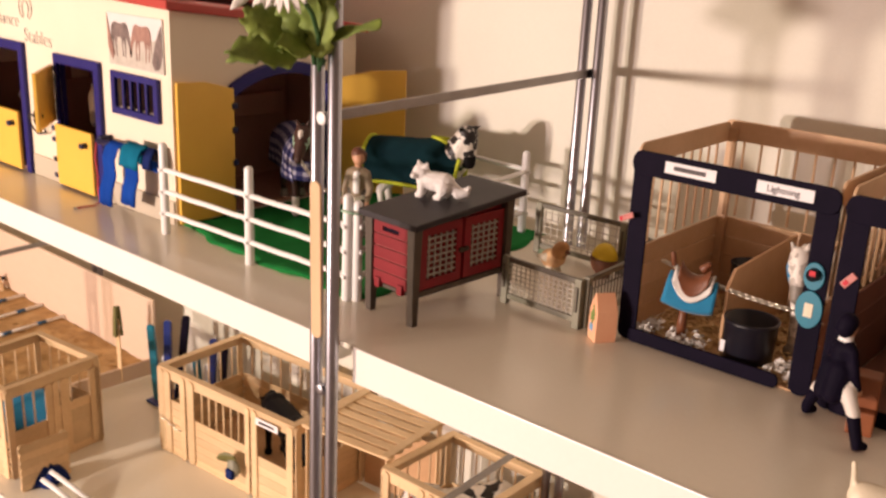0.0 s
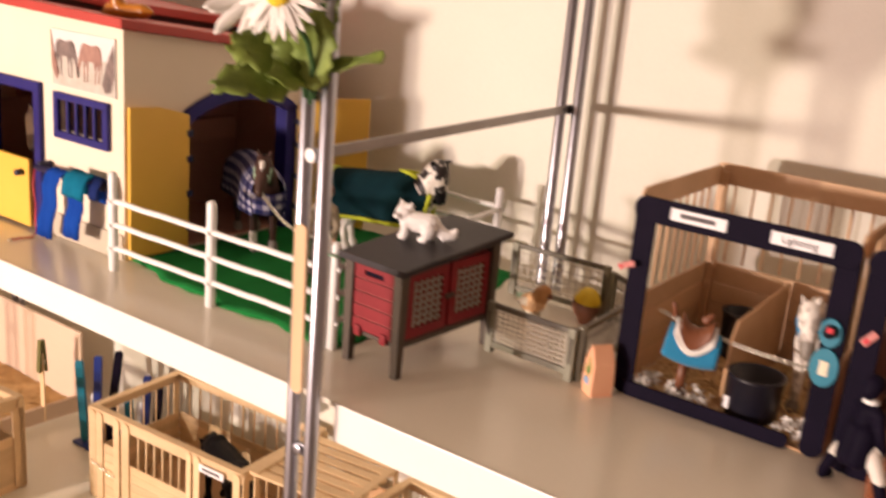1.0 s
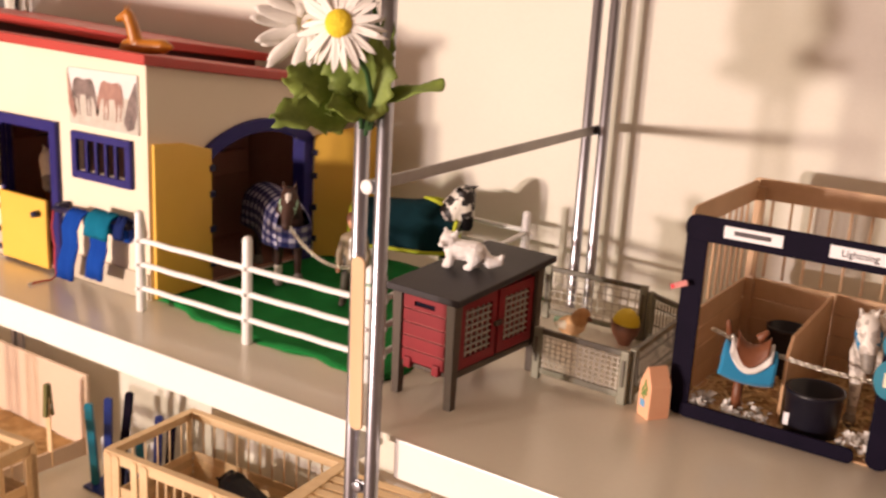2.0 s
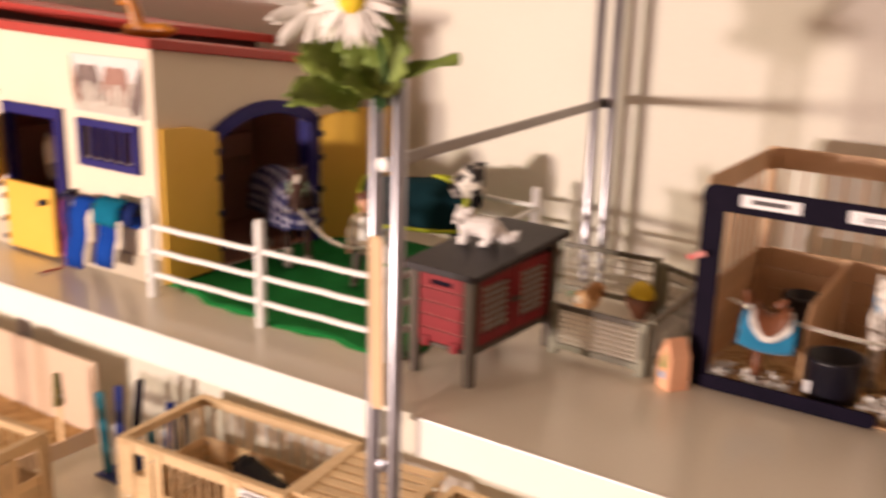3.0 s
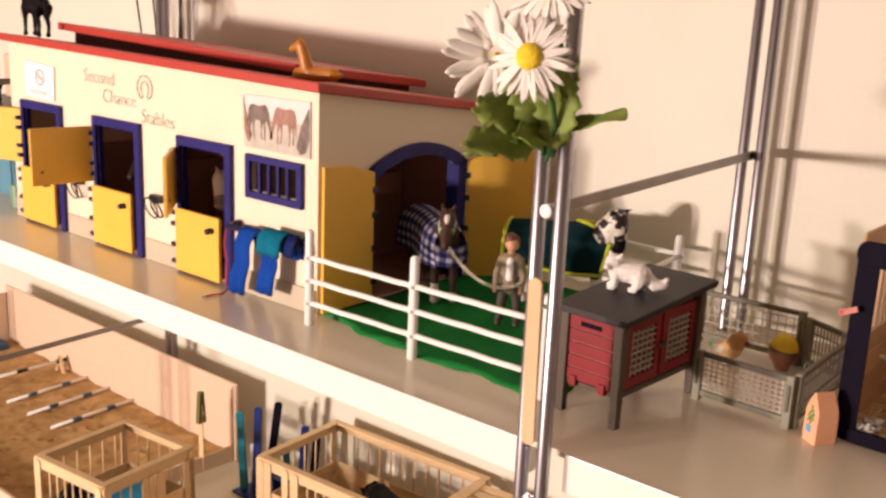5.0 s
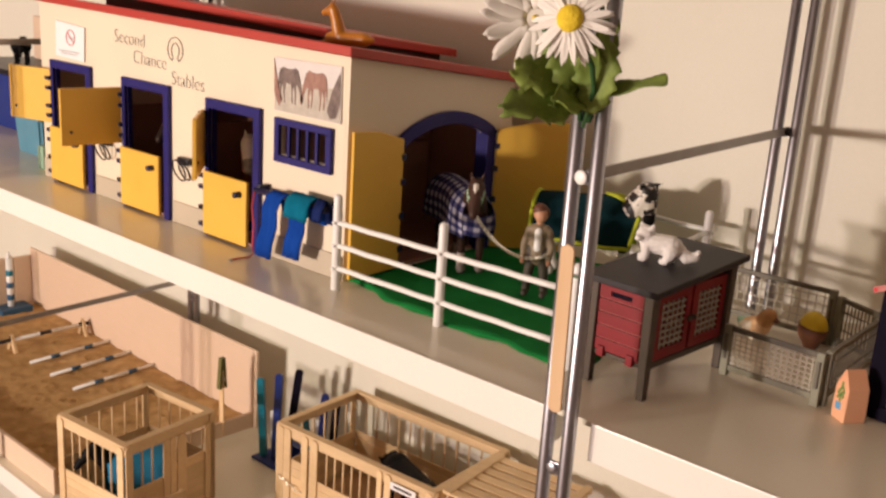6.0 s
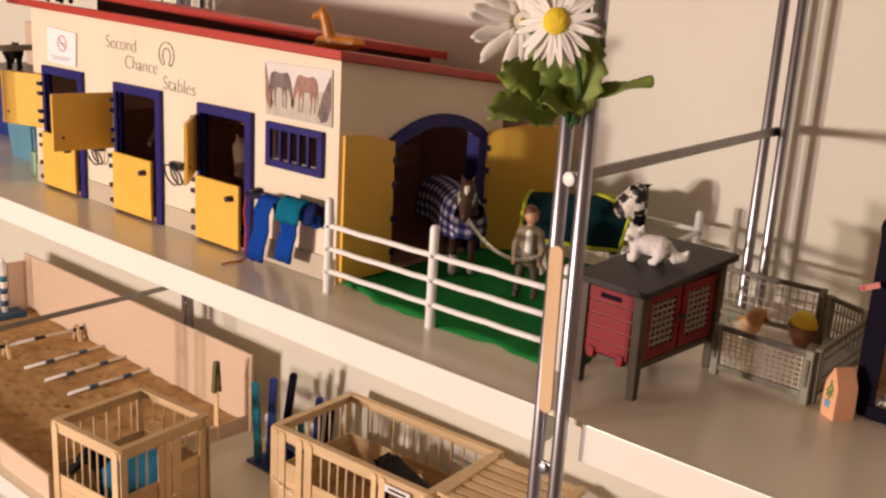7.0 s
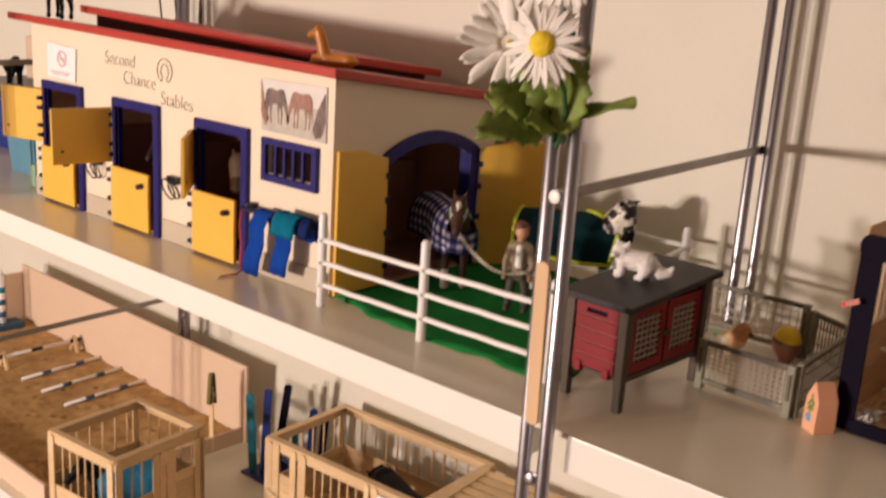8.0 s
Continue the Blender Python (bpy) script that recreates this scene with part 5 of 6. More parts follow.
# the white cat on the hutch
cat = [((-0.006, 0, 0.0135), 0.0072, (0.008, 0, 0.0130), 0.0076, M_SPOTCAT), ((-0.0085, 0, 0.0135), 0.0070, (-0.0105, -0.0005, 0.0172), 0.0062, M_SPOTCAT), ((-0.0112, -0.001, 0.0198), 0.0064, (-0.0122, -0.0016, 0.0194), 0.0061, M_SPOTCAT), ((-0.0150, -0.0084, 0.0176), 0.0024, (-0.0140, -0.0062, 0.0180), 0.0032, M_SPOTCAT),
       ((0.013, 0, 0.0115), 0.0042, (0.0180, 0.001, 0.0065), 0.0044, M_SPOTCAT), ((0.018, 0.001, 0.0065), 0.0044, (0.0235, 0.002, 0.0072), 0.0036, M_SPOTCAT), ((0.0235, 0.002, 0.0072), 0.0034, (0.0265, 0.002, 0.0115), 0.0018, M_SPOTCAT)]
for s in (-1, 1):
    cat += [((-0.0108 + 0.0038 * s, -0.0010 - 0.0022 * s, 0.0242), 0.0023, (-0.0106 + 0.0048 * s, -0.0010 - 0.0028 * s, 0.0275), 0.0008, M_SPOTCAT), ((-0.0090, 0.0042 * s, 0.011), 0.0040, (-0.0108 - 0.001 * s, 0.0044 * s, 0.003), 0.0027, M_SPOTCAT), ((-0.0115 - 0.001 * s, 0.0044 * s, 0.0024), 0.0025, (-0.0140 - 0.001 * s, 0.0044 * s, 0.0022), 0.0021, M_SPOTCAT),
            ((0.0085, 0.0045 * s, 0.0105), 0.0056, (0.0070 + 0.001 * s, 0.0050 * s, 0.004), 0.0030, M_SPOTCAT), ((0.0065 + 0.001 * s, 0.0050 * s, 0.0026), 0.0027, (0.0035 + 0.001 * s, 0.0050 * s, 0.0023), 0.0023, M_SPOTCAT)]
model("cat_figurine", cat, "white long-haired cat figurine standing on the hutch roof", "figurine", pose(-0.0085, 0.1115, 0.0860, 0, 0, 18) @ Matrix.Scale(1.04, 4), 0.0009, smooth=2, fur=0.0005)

# ---- the wire pen ----
def pen_panel(p0, p1, h, nx, nz, thick_post=0.0032, mesh=M_PENMESH, group="pen panels"):
    p0, p1 = Vector((*p0, 0)), Vector((*p1, 0))
    n = (p1 - p0).length
    a = math.degrees(math.atan2(p1.y - p0.y, p1.x - p0.x))
    t = thing("pen_panel", "grey-green toy pen panel with a wire grid", "toy pen", pose(p0.x, p0.y, 0, 0, 0, a), group)
    part("top_rail", box(0.0033, n - 0.0033, -0.0018, 0.0018, h - 0.0042, h, 0.0008), M_PENDARK, t, "dark top rail")
    part("bottom_rail", box(0.0033, n - 0.0033, -0.0018, 0.0018, 0.0045, 0.0090, 0.0008), M_PEN, t)
    for x in (0.0, n):
        po = part("post", box(x - 0.0032, x + 0.0032, -0.0026, 0.0026, 0.0, h + 0.0004, 0.0010), M_PEN, t)
        part("hinge", box(x - 0.0012, x + 0.0012, -0.0040, -0.0027, h * 0.35, h * 0.85, 0.0004), M_PENDARK, po)
    for k in range(nx):
        x = 0.0033 + (n - 0.0066) * (k + 0.5) / nx
        part("wire", box(x - 0.00038, x + 0.00038, -0.0004, 0.0004, 0.0091, h - 0.0043), mesh, t)
    for k in range(nz):
        z = 0.0091 + (h - 0.0134) * (k + 0.5) / nz
        part("wire", box(0.0034, n - 0.0034, -0.0007, 0.0001, z - 0.00038, z + 0.00038), mesh, t)
    return t


pen_panel((0.0345, 0.1545), (0.1065, 0.1510), 0.040, 14, 7)
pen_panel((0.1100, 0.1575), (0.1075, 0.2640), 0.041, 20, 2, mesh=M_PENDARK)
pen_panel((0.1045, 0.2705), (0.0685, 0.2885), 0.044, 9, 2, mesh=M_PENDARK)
pen_panel((-0.0280, 0.2860), (0.0615, 0.2885), 0.048, 12, 5)

chick = [((0.0, 0, 0.0125), 0.0095, (0.009, 0, 0.0155), 0.0092, M_TAN), ((0.012, 0, 0.0215), 0.0082, (0.0165, -0.001, 0.0265), 0.0078, M_CHICKHEAD), ((0.0225, -0.001, 0.0255), 0.0030, (0.0265, -0.001, 0.0248), 0.0019, M_HAIR), ((-0.009, 0, 0.0125), 0.006, (-0.014, 0, 0.0145), 0.0035, M_PALEGREEN),
         ((0.002, 0.0075, 0.0150), 0.0042, (-0.006, 0.0085, 0.0140), 0.0028, M_CREAM), ((0.002, -0.0075, 0.0150), 0.0042, (-0.006, -0.0085, 0.0140), 0.0028, M_CREAM),
         ((0.004, 0.005, 0.004), 0.0032, (0.008, 0.005, 0.0028), 0.0026, M_CREAM), ((0.004, -0.005, 0.004), 0.0032, (0.008, -0.005, 0.0028), 0.0026, M_CREAM)]
model("chick_figurine", chick, "tan chick figurine with a brown head in the wire pen", "figurine", pose(0.0130, 0.2480, 0.0003, 0, 0, -14) @ Matrix.Scale(0.93, 4), 0.0012)
CAP = thing("domed_toy", "yellow domed toy with a brown base in the wire pen", "toy", pose(0.0560, 0.2690, 0.0) @ Matrix.Diagonal((0.72, 0.72, 0.88, 1)))
bm = bmesh.new()
bmesh.ops.create_uvsphere(bm, u_segments=24, v_segments=14, radius=0.0165, matrix=pose(0, 0, 0.0195))
bmesh.ops.bisect_plane(bm, geom=bm.verts[:] + bm.edges[:] + bm.faces[:], plane_co=(0, 0, 0.022), plane_no=(0.12, 0, 1), clear_inner=True)
bmesh.ops.holes_fill(bm, edges=[e for e in bm.edges if e.is_boundary])
part("dome", bm, M_YELLOWCAP, CAP, "yellow dome", smooth=True)
bm = bmesh.new()
bmesh.ops.create_uvsphere(bm, u_segments=24, v_segments=14, radius=0.0172, matrix=pose(0, 0, 0.0195))
bmesh.ops.bisect_plane(bm, geom=bm.verts[:] + bm.edges[:] + bm.faces[:], plane_co=(0, 0, 0.0222), plane_no=(0.12, 0, 1), clear_outer=True)
bmesh.ops.bisect_plane(bm, geom=bm.verts[:] + bm.edges[:] + bm.faces[:], plane_co=(0, 0, 0.0040), plane_no=(0, 0, 1), clear_inner=True)
bmesh.ops.translate(bm, vec=(0, 0, -0.004), verts=[v for v in bm.verts if v.co.z < 0.0045])
bmesh.ops.holes_fill(bm, edges=[e for e in bm.edges if e.is_boundary])
part("base", bm, M_CAPBROWN, CAP, "brown base", smooth=True)

# ---- the feed bag ----
BAG = thing("feed_bag", "small orange card feed bag with a green plant print", "toy feed bag", pose(0.1320, 0.1470, 0.0, 0, 0, -36) @ Matrix.Scale(0.93, 4))
bm = bmesh.new()
sec = [(0.0078, 0.0090, 0.0), (0.0081, 0.0093, 0.008), (0.0079, 0.0088, 0.026), (0.0045, 0.0086, 0.033), (0.0008, 0.0082, 0.0400)]
loops = []
for w, d, z in sec:
    loops.append([bm.verts.new((sx * w, sy * d, z)) for sx, sy in ((-1, -1), (1, -1), (1, 1), (-1, 1))])
for a, b in zip(loops, loops[1:]):
    for k in range(4):
        bm.faces.new((a[k], a[(k + 1) % 4], b[(k + 1) % 4], b[k]))
bm.faces.new(loops[0][::-1])
bm.faces.new(loops[-1])
bmesh.ops.bevel(bm, geom=bm.edges[:], offset=0.0005, segments=1, affect="EDGES")
part("sack", bm, M_BAG, BAG)
pr = slab([(-0.004, 0.0085), (0.002, 0.0085), (0.002, 0.0140), (-0.004, 0.0140)], -0.0096, -0.0092, "y")
part("printed_patch", pr, M_BLUEINK, BAG, "small blue print")
lf = None
for x, z, a in ((-0.002, 0.018, 40), (0.002, 0.0195, -40), (-0.0025, 0.0215, 30), (0.0025, 0.0235, -30), (0.0, 0.0265, 0), (0.0, 0.0165, 0)):
    lf = box(-0.0009, 0.0009, -0.0003, 0.0003, -0.0028, 0.0028, 0.0002, lf, pose(x * 0.9, -0.0094 + max(0, (z - 0.01)) * 0.03, z + 0.001, 0, 0, 0) @ pose(0, 0, 0, -2, a, 0))
part("printed_plant", lf, M_GREENINK, BAG, "green plant print")


# ---- the dark-fronted stalls ----
def dark_stall(x0, yf, signs, label, boards=None, straw=True):
    """An open-topped stall with a dark craft-stick front, boarded below and barred above."""
    x1, yb, h = x0 + 0.1485, yf + 0.150, 0.1465
    inner = boards or M_BROWN
    boards = boards or M_STALLWOOD
    t = thing("toy_stall", label, "toy stall", Matrix.Translation((x0 + 0.074, yf + 0.075, 0)), "toy stalls")
    for x in (x0 + 0.0075, x1 - 0.0075):
        wpart("front_upright", craft_stick(0.1440, 0.0150, 0.002, up_y(x, yf, 0.0720)), M_BLACKSTICK, t, "dark painted craft stick")
    wpart("front_header", craft_stick(0.1500, 0.0175, 0.002, along_x((x0 + x1) / 2, yf - 0.0022, h - 0.0105)), M_BLACKSTICK, t, "dark painted craft stick")
    wpart("front_sill", craft_stick(0.118, 0.0105, 0.002, along_x((x0 + x1) / 2 - 0.006, yf - 0.0022, 0.0055)), M_BLACKSTICK, t, "dark painted craft stick")
    for y in (yb,):
        wpart("top_rail", craft_stick(0.152, 0.0170, 0.002, along_x((x0 + x1) / 2 - 0.003, y, h - 0.0055)), M_STALLWOOD, t)
        for k in range(4):
            z = 0.0095 + 0.0168 * k
            wpart("board", craft_stick(0.150, 0.0165, 0.002, along_x((x0 + x1) / 2, y, z)), boards, t)
    for x in (x0 + 0.0015, x1 - 0.0015):
        wpart("top_rail", craft_stick(0.146, 0.0165, 0.002, along_y(x, (yf + yb) / 2, h - 0.0062)), M_STALLWOOD, t)
        for k in range(4):
            z = 0.0095 + 0.0168 * k
            wpart("board", craft_stick(0.145, 0.0165, 0.002, along_y(x, (yf + yb) / 2, z)), boards, t)
        for k in range(9):
            y = yf + 0.012 + 0.0145 * k
            wpart("bar", rod((x, y, 0.070), (x, y, h - 0.010), 0.0011, seg=8), M_STALLWOOD, t, smooth=True)
    for k in range(9):
        x = x0 + 0.0145 + 0.0150 * k
        wpart("bar", rod((x, yb, 0.070), (x, yb, h - 0.010), 0.0011, seg=8), M_STALLWOOD, t, smooth=True)
    for x in (x0 + 0.005, x1 - 0.005):
        wpart("back_post", box(x - 0.004, x + 0.004, yb - 0.0055, yb - 0.0012, 0.001, h - 0.003, 0.001), M_STALLWOOD, t)
    xm = (x0 + x1) / 2 - 0.003
    out = [(yf + 0.024, 0.002), (yb - 0.006, 0.002), (yb - 0.006, 0.068), (yf + 0.034, 0.064), (yf + 0.024, 0.052)]
    wpart("divider", slab(out, xm - 0.0012, xm + 0.0012, "x", bev=0.0004), inner, t, "brown board divider")
    wpart("base", box(x0 + 0.003, x1 - 0.003, yf + 0.0015, yb - 0.0015, 0.0003, 0.0016), inner, t)
    for sx in signs:
        s = wpart("name_card", box(x0 + sx, x0 + sx + 0.0385, yf - 0.0042, yf - 0.0034, h - 0.0140, h - 0.0058), M_PAPER, t, "white name card with dark writing")
        if sx > 0.06 and straw:
            wpart("card_writing", lettering("Lightning", 0.0062, pose(x0 + sx + 0.0070, yf - 0.0044, h - 0.0118, 90, 0, 0), 0.0002, 0.004), M_INK, s, "dark printed horse name")
            continue
        wpart("text_bar", box(x0 + sx + 0.007, x0 + sx + 0.031, yf - 0.0046, yf - 0.0043, h - 0.0112, h - 0.0082), M_INK, s)
    if not straw:
        return t
    # bedding
    rr = random.Random(round(x0 * 1000))
    bm = bmesh.new()
    for k in range(900):
        x, y = rr.uniform(x0 + 0.008, x1 - 0.008), rr.uniform(yf + 0.004, yb - 0.008)
        mm = pose(x, y, 0.0022 + 0.004 * rr.random() ** 2, rr.uniform(-30, 30), rr.uniform(-25, 25), rr.uniform(0, 360))
        n, w = rr.uniform(0.003, 0.008), rr.uniform(0.0005, 0.0013)
        v = [bm.verts.new(mm @ Vector(p)) for p in ((-n, -w, 0), (n, -w, 0), (n, w, 0), (-n, w, 0), (-n, -w, 0.0004), (n, -w, 0.0004), (n, w, 0.0004), (-n, w, 0.0004))]
        for f4 in ((0, 1, 2, 3), (4, 5, 6, 7), (0, 1, 5, 4), (1, 2, 6, 5), (2, 3, 7, 6), (3, 0, 4, 7)):
            bm.faces.new([v[i] for i in f4])
    ob = single("straw_bedding", bm, M_STRAW, "loose golden straw on the stall floor", "straw", kind="stuff")
    return t


dark_stall(0.1360, 0.1630, (0.026, 0.0935), "dark-fronted toy stall of craft sticks with white name cards")
dark_stall(0.2905, 0.1570, (0.026, 0.0935), "second dark-fronted toy stall of craft sticks", M_REDBOARD, False)
# pale shavings by the sill
rr = random.Random(5)
bm = bmesh.new()
for k in range(130):
    x, y = rr.choice((rr.uniform(0.148, 0.163), rr.uniform(0.173, 0.205), rr.uniform(0.251, 0.273))), rr.uniform(0.165, 0.186)
    mm = pose(x, y, 0.007 + 0.006 * rr.random(), rr.uniform(-60, 60), rr.uniform(-60, 60), rr.uniform(0, 360))
    n, w = rr.uniform(0.0015, 0.0035), rr.uniform(0.0010, 0.0022)
    v = [bm.verts.new(mm @ Vector(p)) for p in ((-n, -w, 0), (n, -w, 0.0006), (n, w, 0), (-n, w, 0.0006), (-n, -w, 0.0003), (n, -w, 0.0009), (n, w, 0.0003), (-n, w, 0.0009))]
    for f4 in ((0, 1, 2, 3), (4, 5, 6, 7), (0, 1, 5, 4), (1, 2, 6, 5), (2, 3, 7, 6), (3, 0, 4, 7)):
        bm.faces.new([v[i] for i in f4])
single("wood_shavings", bm, M_FLEECE, "pale wood shavings on the straw by the stall front", "shavings", kind="stuff")


def bucket(x, y, r, h, label, z=0.0):
    t = thing("toy_bucket", label, "toy bucket", pose(x, y, z), "black buckets")
    bm = bmesh.new()
    prof = [(0.001, 0.0), (r * 0.90, 0.0), (r * 0.92, 0.002), (r, h - 0.003), (r * 1.04, h - 0.002), (r * 1.04, h), (r * 0.94, h), (r * 0.86, 0.004), (0.001, 0.004)]
    loops = [[bm.verts.new((q * math.cos(a * math.pi / 14), q * math.sin(a * math.pi / 14), z)) for a in range(28)] for q, z in prof]
    for a, b in zip(loops, loops[1:]):
        for k in range(28):
            bm.faces.new((a[k], a[(k + 1) % 28], b[(k + 1) % 28], b[k]))
    part("pail", bm, M_BLACK, t, smooth=True)
    return t


b1 = bucket(0.2290, 0.1870, 0.0188, 0.033, "glossy black toy bucket at the stall front", 0.0018)
part("label", box(-0.0150, -0.0115, -0.0150, -0.0146, 0.008, 0.017, 0, None, pose(0, 0, 0, 0, 0, 0)), M_PAPER, b1, "small white label")
bucket(0.1815, 0.2860, 0.0150, 0.040, "black toy bucket hung at the back of the stall", 0.0018)

# the saddle on its stand
SM = pose(0.1790, 0.1800, 0.0, 0, 0, 6) @ Matrix.Diagonal((0.92, 0.92, 1.0, 1))
SAD = thing("toy_saddle", "brown toy saddle on a blue pad and wooden stand", "toy saddle", SM)
part("stand", rod((0, 0, 0.0018), (0, 0.002, 0.036), 0.0042, 0.0036, 12), M_SADDLE, SAD, "brown stand", smooth=True)
part("stand_foot", box(-0.011, 0.011, -0.004, 0.006, 0.0018, 0.0048, 0.001), M_SADDLE, SAD)
def saddle_sheet(half, front, back, rise, top, thick, flare=0.0, low_round=0.0):
    """A cloth or leather sheet laid over a bar along x, dished lengthwise, with a flap that hangs in front."""
    bm = bmesh.new()
    n, q = 14, 14
    bend = 0.0085
    sheets = []
    for off in (0.0, -thick):
        g = []
        for i in range(n + 1):
            s = -1 + 2 * i / n
            row = []
            for j in range(q + 1):
                v = -1 + 2 * j / q
                drop = (front if v < 0 else back) * (1 - low_round * s * s)
                x = s * half * (1 + flare * max(0.0, -v))
                r = bend + off
                if abs(v) < 0.5:
                    y, z = r * math.sin(v * math.pi), top + rise * s * s - r * (1 - math.cos(v * math.pi)) + off * 0.2
                else:
                    y, z = math.copysign(r + 0.003 * (abs(v) - 0.5), v), top + rise * s * s - r - drop * (abs(v) - 0.5) * 2
                row.append(bm.verts.new((x, y, z)))
            g.append(row)
        sheets.append(g)
    for g in sheets:
        for a, b in zip(g, g[1:]):
            for j in range(q):
                bm.faces.new((a[j], a[j + 1], b[j + 1], b[j]))
    A, B = sheets
    for i in range(n):
        for j in (0, q):
            bm.faces.new((A[i][j], A[i + 1][j], B[i + 1][j], B[i][j]))
    for j in range(q):
        for i in (0, n):
            bm.faces.new((A[i][j], A[i][j + 1], B[i][j + 1], B[i][j]))
    bmesh.ops.transform(bm, matrix=pose(0, -0.004, 0, 0, 7, 14), verts=bm.verts)
    return bm


for nm, args, mt, lab in (("saddle_pad", (0.0190, 0.0140, 0.010, 0.0030, 0.0545, 0.0012, 0.08, 0.0), M_CYAN, "bright blue saddle pad"), ("fleece", (0.0155, 0.0085, 0.006, 0.0056, 0.0566, 0.0016, 0.0, 0.75), M_FLEECE, "white fleece lining"), ("seat", (0.0120, 0.0060, 0.004, 0.0080, 0.0585, 0.0022, 0.0, 0.7), M_SADDLE, "brown leather seat")):
    part(nm, saddle_sheet(*args), mt, SAD, lab, smooth=True)
part("horn", rod((-0.0105, -0.003, 0.062), (-0.0125, -0.004, 0.0725), 0.0024, 0.0020, 10, dome=True), M_SADDLE, SAD, smooth=True)
part("cantle", rod((0.0100, 0.002, 0.061), (0.0165, 0.004, 0.0675), 0.0036, 0.0022, 10, dome=True), M_SADDLE, SAD, smooth=True)
chain("stall_chain", (0.1540, 0.1880, 0.0590), (0.2690, 0.1880, 0.0490), 0.004, 40, 0.0015, 0.00055, M_STEELCHAIN, "twisted silver chain across the stall front")

# the white pony in the stall
mp = pose(0.2600, 0.2500, 0.0022, 0, 0, -96)
model("model_horse", horse_limbs(M_DAPPLE, M_DAPPLE, M_WHITEHORSE, M_DAPPLE, M_GREYHORSE, M_GREYHORSE, 14, 0, M_CYAN, 12, 22), "dappled white model horse with a blue halter in the stall", "model horse", mp @ Matrix.Scale(0.88, 4), group="model horses")
model("model_horse", horse_limbs(M_CHESTNUT, M_CHESTNUT, M_BLACKHORSE, M_CHESTNUT, M_BLACKHORSE, M_BLACKHORSE, 10, 0), "chestnut model horse in the second stall", "model horse", pose(0.3640, 0.2230, 0.0022, 0, 0, -110), group="model horses")

# tags on the stall fronts
def oval_tag(x, z, y, label):
    t = thing("hang_tag", label, "tag", Matrix.Translation((x, y, z)))
    n = 20
    for dz, rx, rz in ((-0.0125, 0.0090, 0.0130), (0.0105, 0.0070, 0.0095)):
        wpart("plate", slab([(x + rx * math.cos(k * 2 * math.pi / n), z + dz + rz * math.sin(k * 2 * math.pi / n)) for k in range(n)], y - 0.0013, y, "y", bev=0.0003), M_TEAL, t)
    wpart("window", slab([(x - 0.0028, z - 0.0175), (x + 0.0028, z - 0.0175), (x + 0.0028, z - 0.008), (x - 0.0028, z - 0.008)], y - 0.0018, y - 0.00131, "y"), M_CREAM, t, "small cream window")
    wpart("knob", rod((x, y - 0.0014, z + 0.012), (x, y - 0.0055, z + 0.012), 0.0046, 0.0040, 14), M_BLACK, t, "black knob", smooth=True)
    wpart("red_mark", box(x - 0.0015, x + 0.0025, y - 0.0064, y - 0.0056, z + 0.012, z + 0.0155, 0.0002), M_REDINK, t)
    return t
oval_tag(0.2755, 0.0745, 0.1616, "teal oval hang tag with a black knob on the stall")
TAPE = thing("pink_tag", "pink and red paper tag stuck on the dark stall front", "tag", Matrix.Translation((0.136, 0.159, 0.094)), "pink tags")
wpart("paper", box(-0.0078, 0.0078, -0.0006, 0.0006, -0.0021, 0.0021, 0.0004, None, pose(0.1360, 0.1585, 0.0945, 0, -26, -20)), M_PINK, TAPE)
wpart("red_dot", box(-0.0066, -0.0040, -0.0010, -0.00065, -0.0013, 0.0013, 0, None, pose(0.1360, 0.1585, 0.0945, 0, -26, -20)), M_REDINK, TAPE)
TAPE2 = thing("pink_tag", "pink and red paper tag stuck on the second stall front", "tag", Matrix.Translation((0.298, 0.154, 0.094)), "pink tags")
wpart("paper", box(-0.0055, 0.0055, -0.0007, 0.0007, -0.0024, 0.0024, 0.0004, None, pose(0.2990, 0.1550, 0.0900, 0, -52, 0)), M_PINK, TAPE2)
wpart("red_dot", box(-0.0040, -0.0005, -0.0011, -0.00075, -0.0014, 0.0014, 0, None, pose(0.2990, 0.1550, 0.0900, 0, -52, 0)), M_REDINK, TAPE2)

# the animals on the open shelf
STOOL = thing("toy_mounting_block", "orange-brown toy mounting block behind the doll", "toy block", pose(0.3235, 0.1500, 0, 0, 0, 12) @ Matrix.Diagonal((0.80, 1, 1, 1)))
part("block", box(-0.010, 0.010, -0.008, 0.008, 0.0, 0.036, 0.0015), M_CHESTNUT, STOOL)
part("step", box(-0.010, 0.010, -0.016, -0.0082, 0.0, 0.016, 0.0015), M_CHESTNUT, STOOL)
wc = [((-0.010, 0, 0.016), 0.0095, (0.010, 0, 0.015), 0.0095, M_CREAM), ((0.016, 0, 0.022), 0.0075, (0.021, 0, 0.0215), 0.0055, M_CREAM), ((-0.016, 0, 0.022), 0.0024, (-0.018, 0, 0.036), 0.0018, M_CREAM), ((0.0265, 0, 0.021), 0.0018, (0.0272, 0, 0.021), 0.0016, M_BLACKHORSE)]
for s in (-1, 1):
    wc += [((0.009, 0.005 * s, 0.012), 0.004, (0.010, 0.005 * s, 0.003), 0.003, M_CREAM), ((-0.010, 0.005 * s, 0.012), 0.0045, (-0.010, 0.005 * s, 0.003), 0.003, M_CREAM), ((0.015, 0.006 * s, 0.027), 0.003, (0.013, 0.0075 * s, 0.022), 0.002, M_CREAM)]
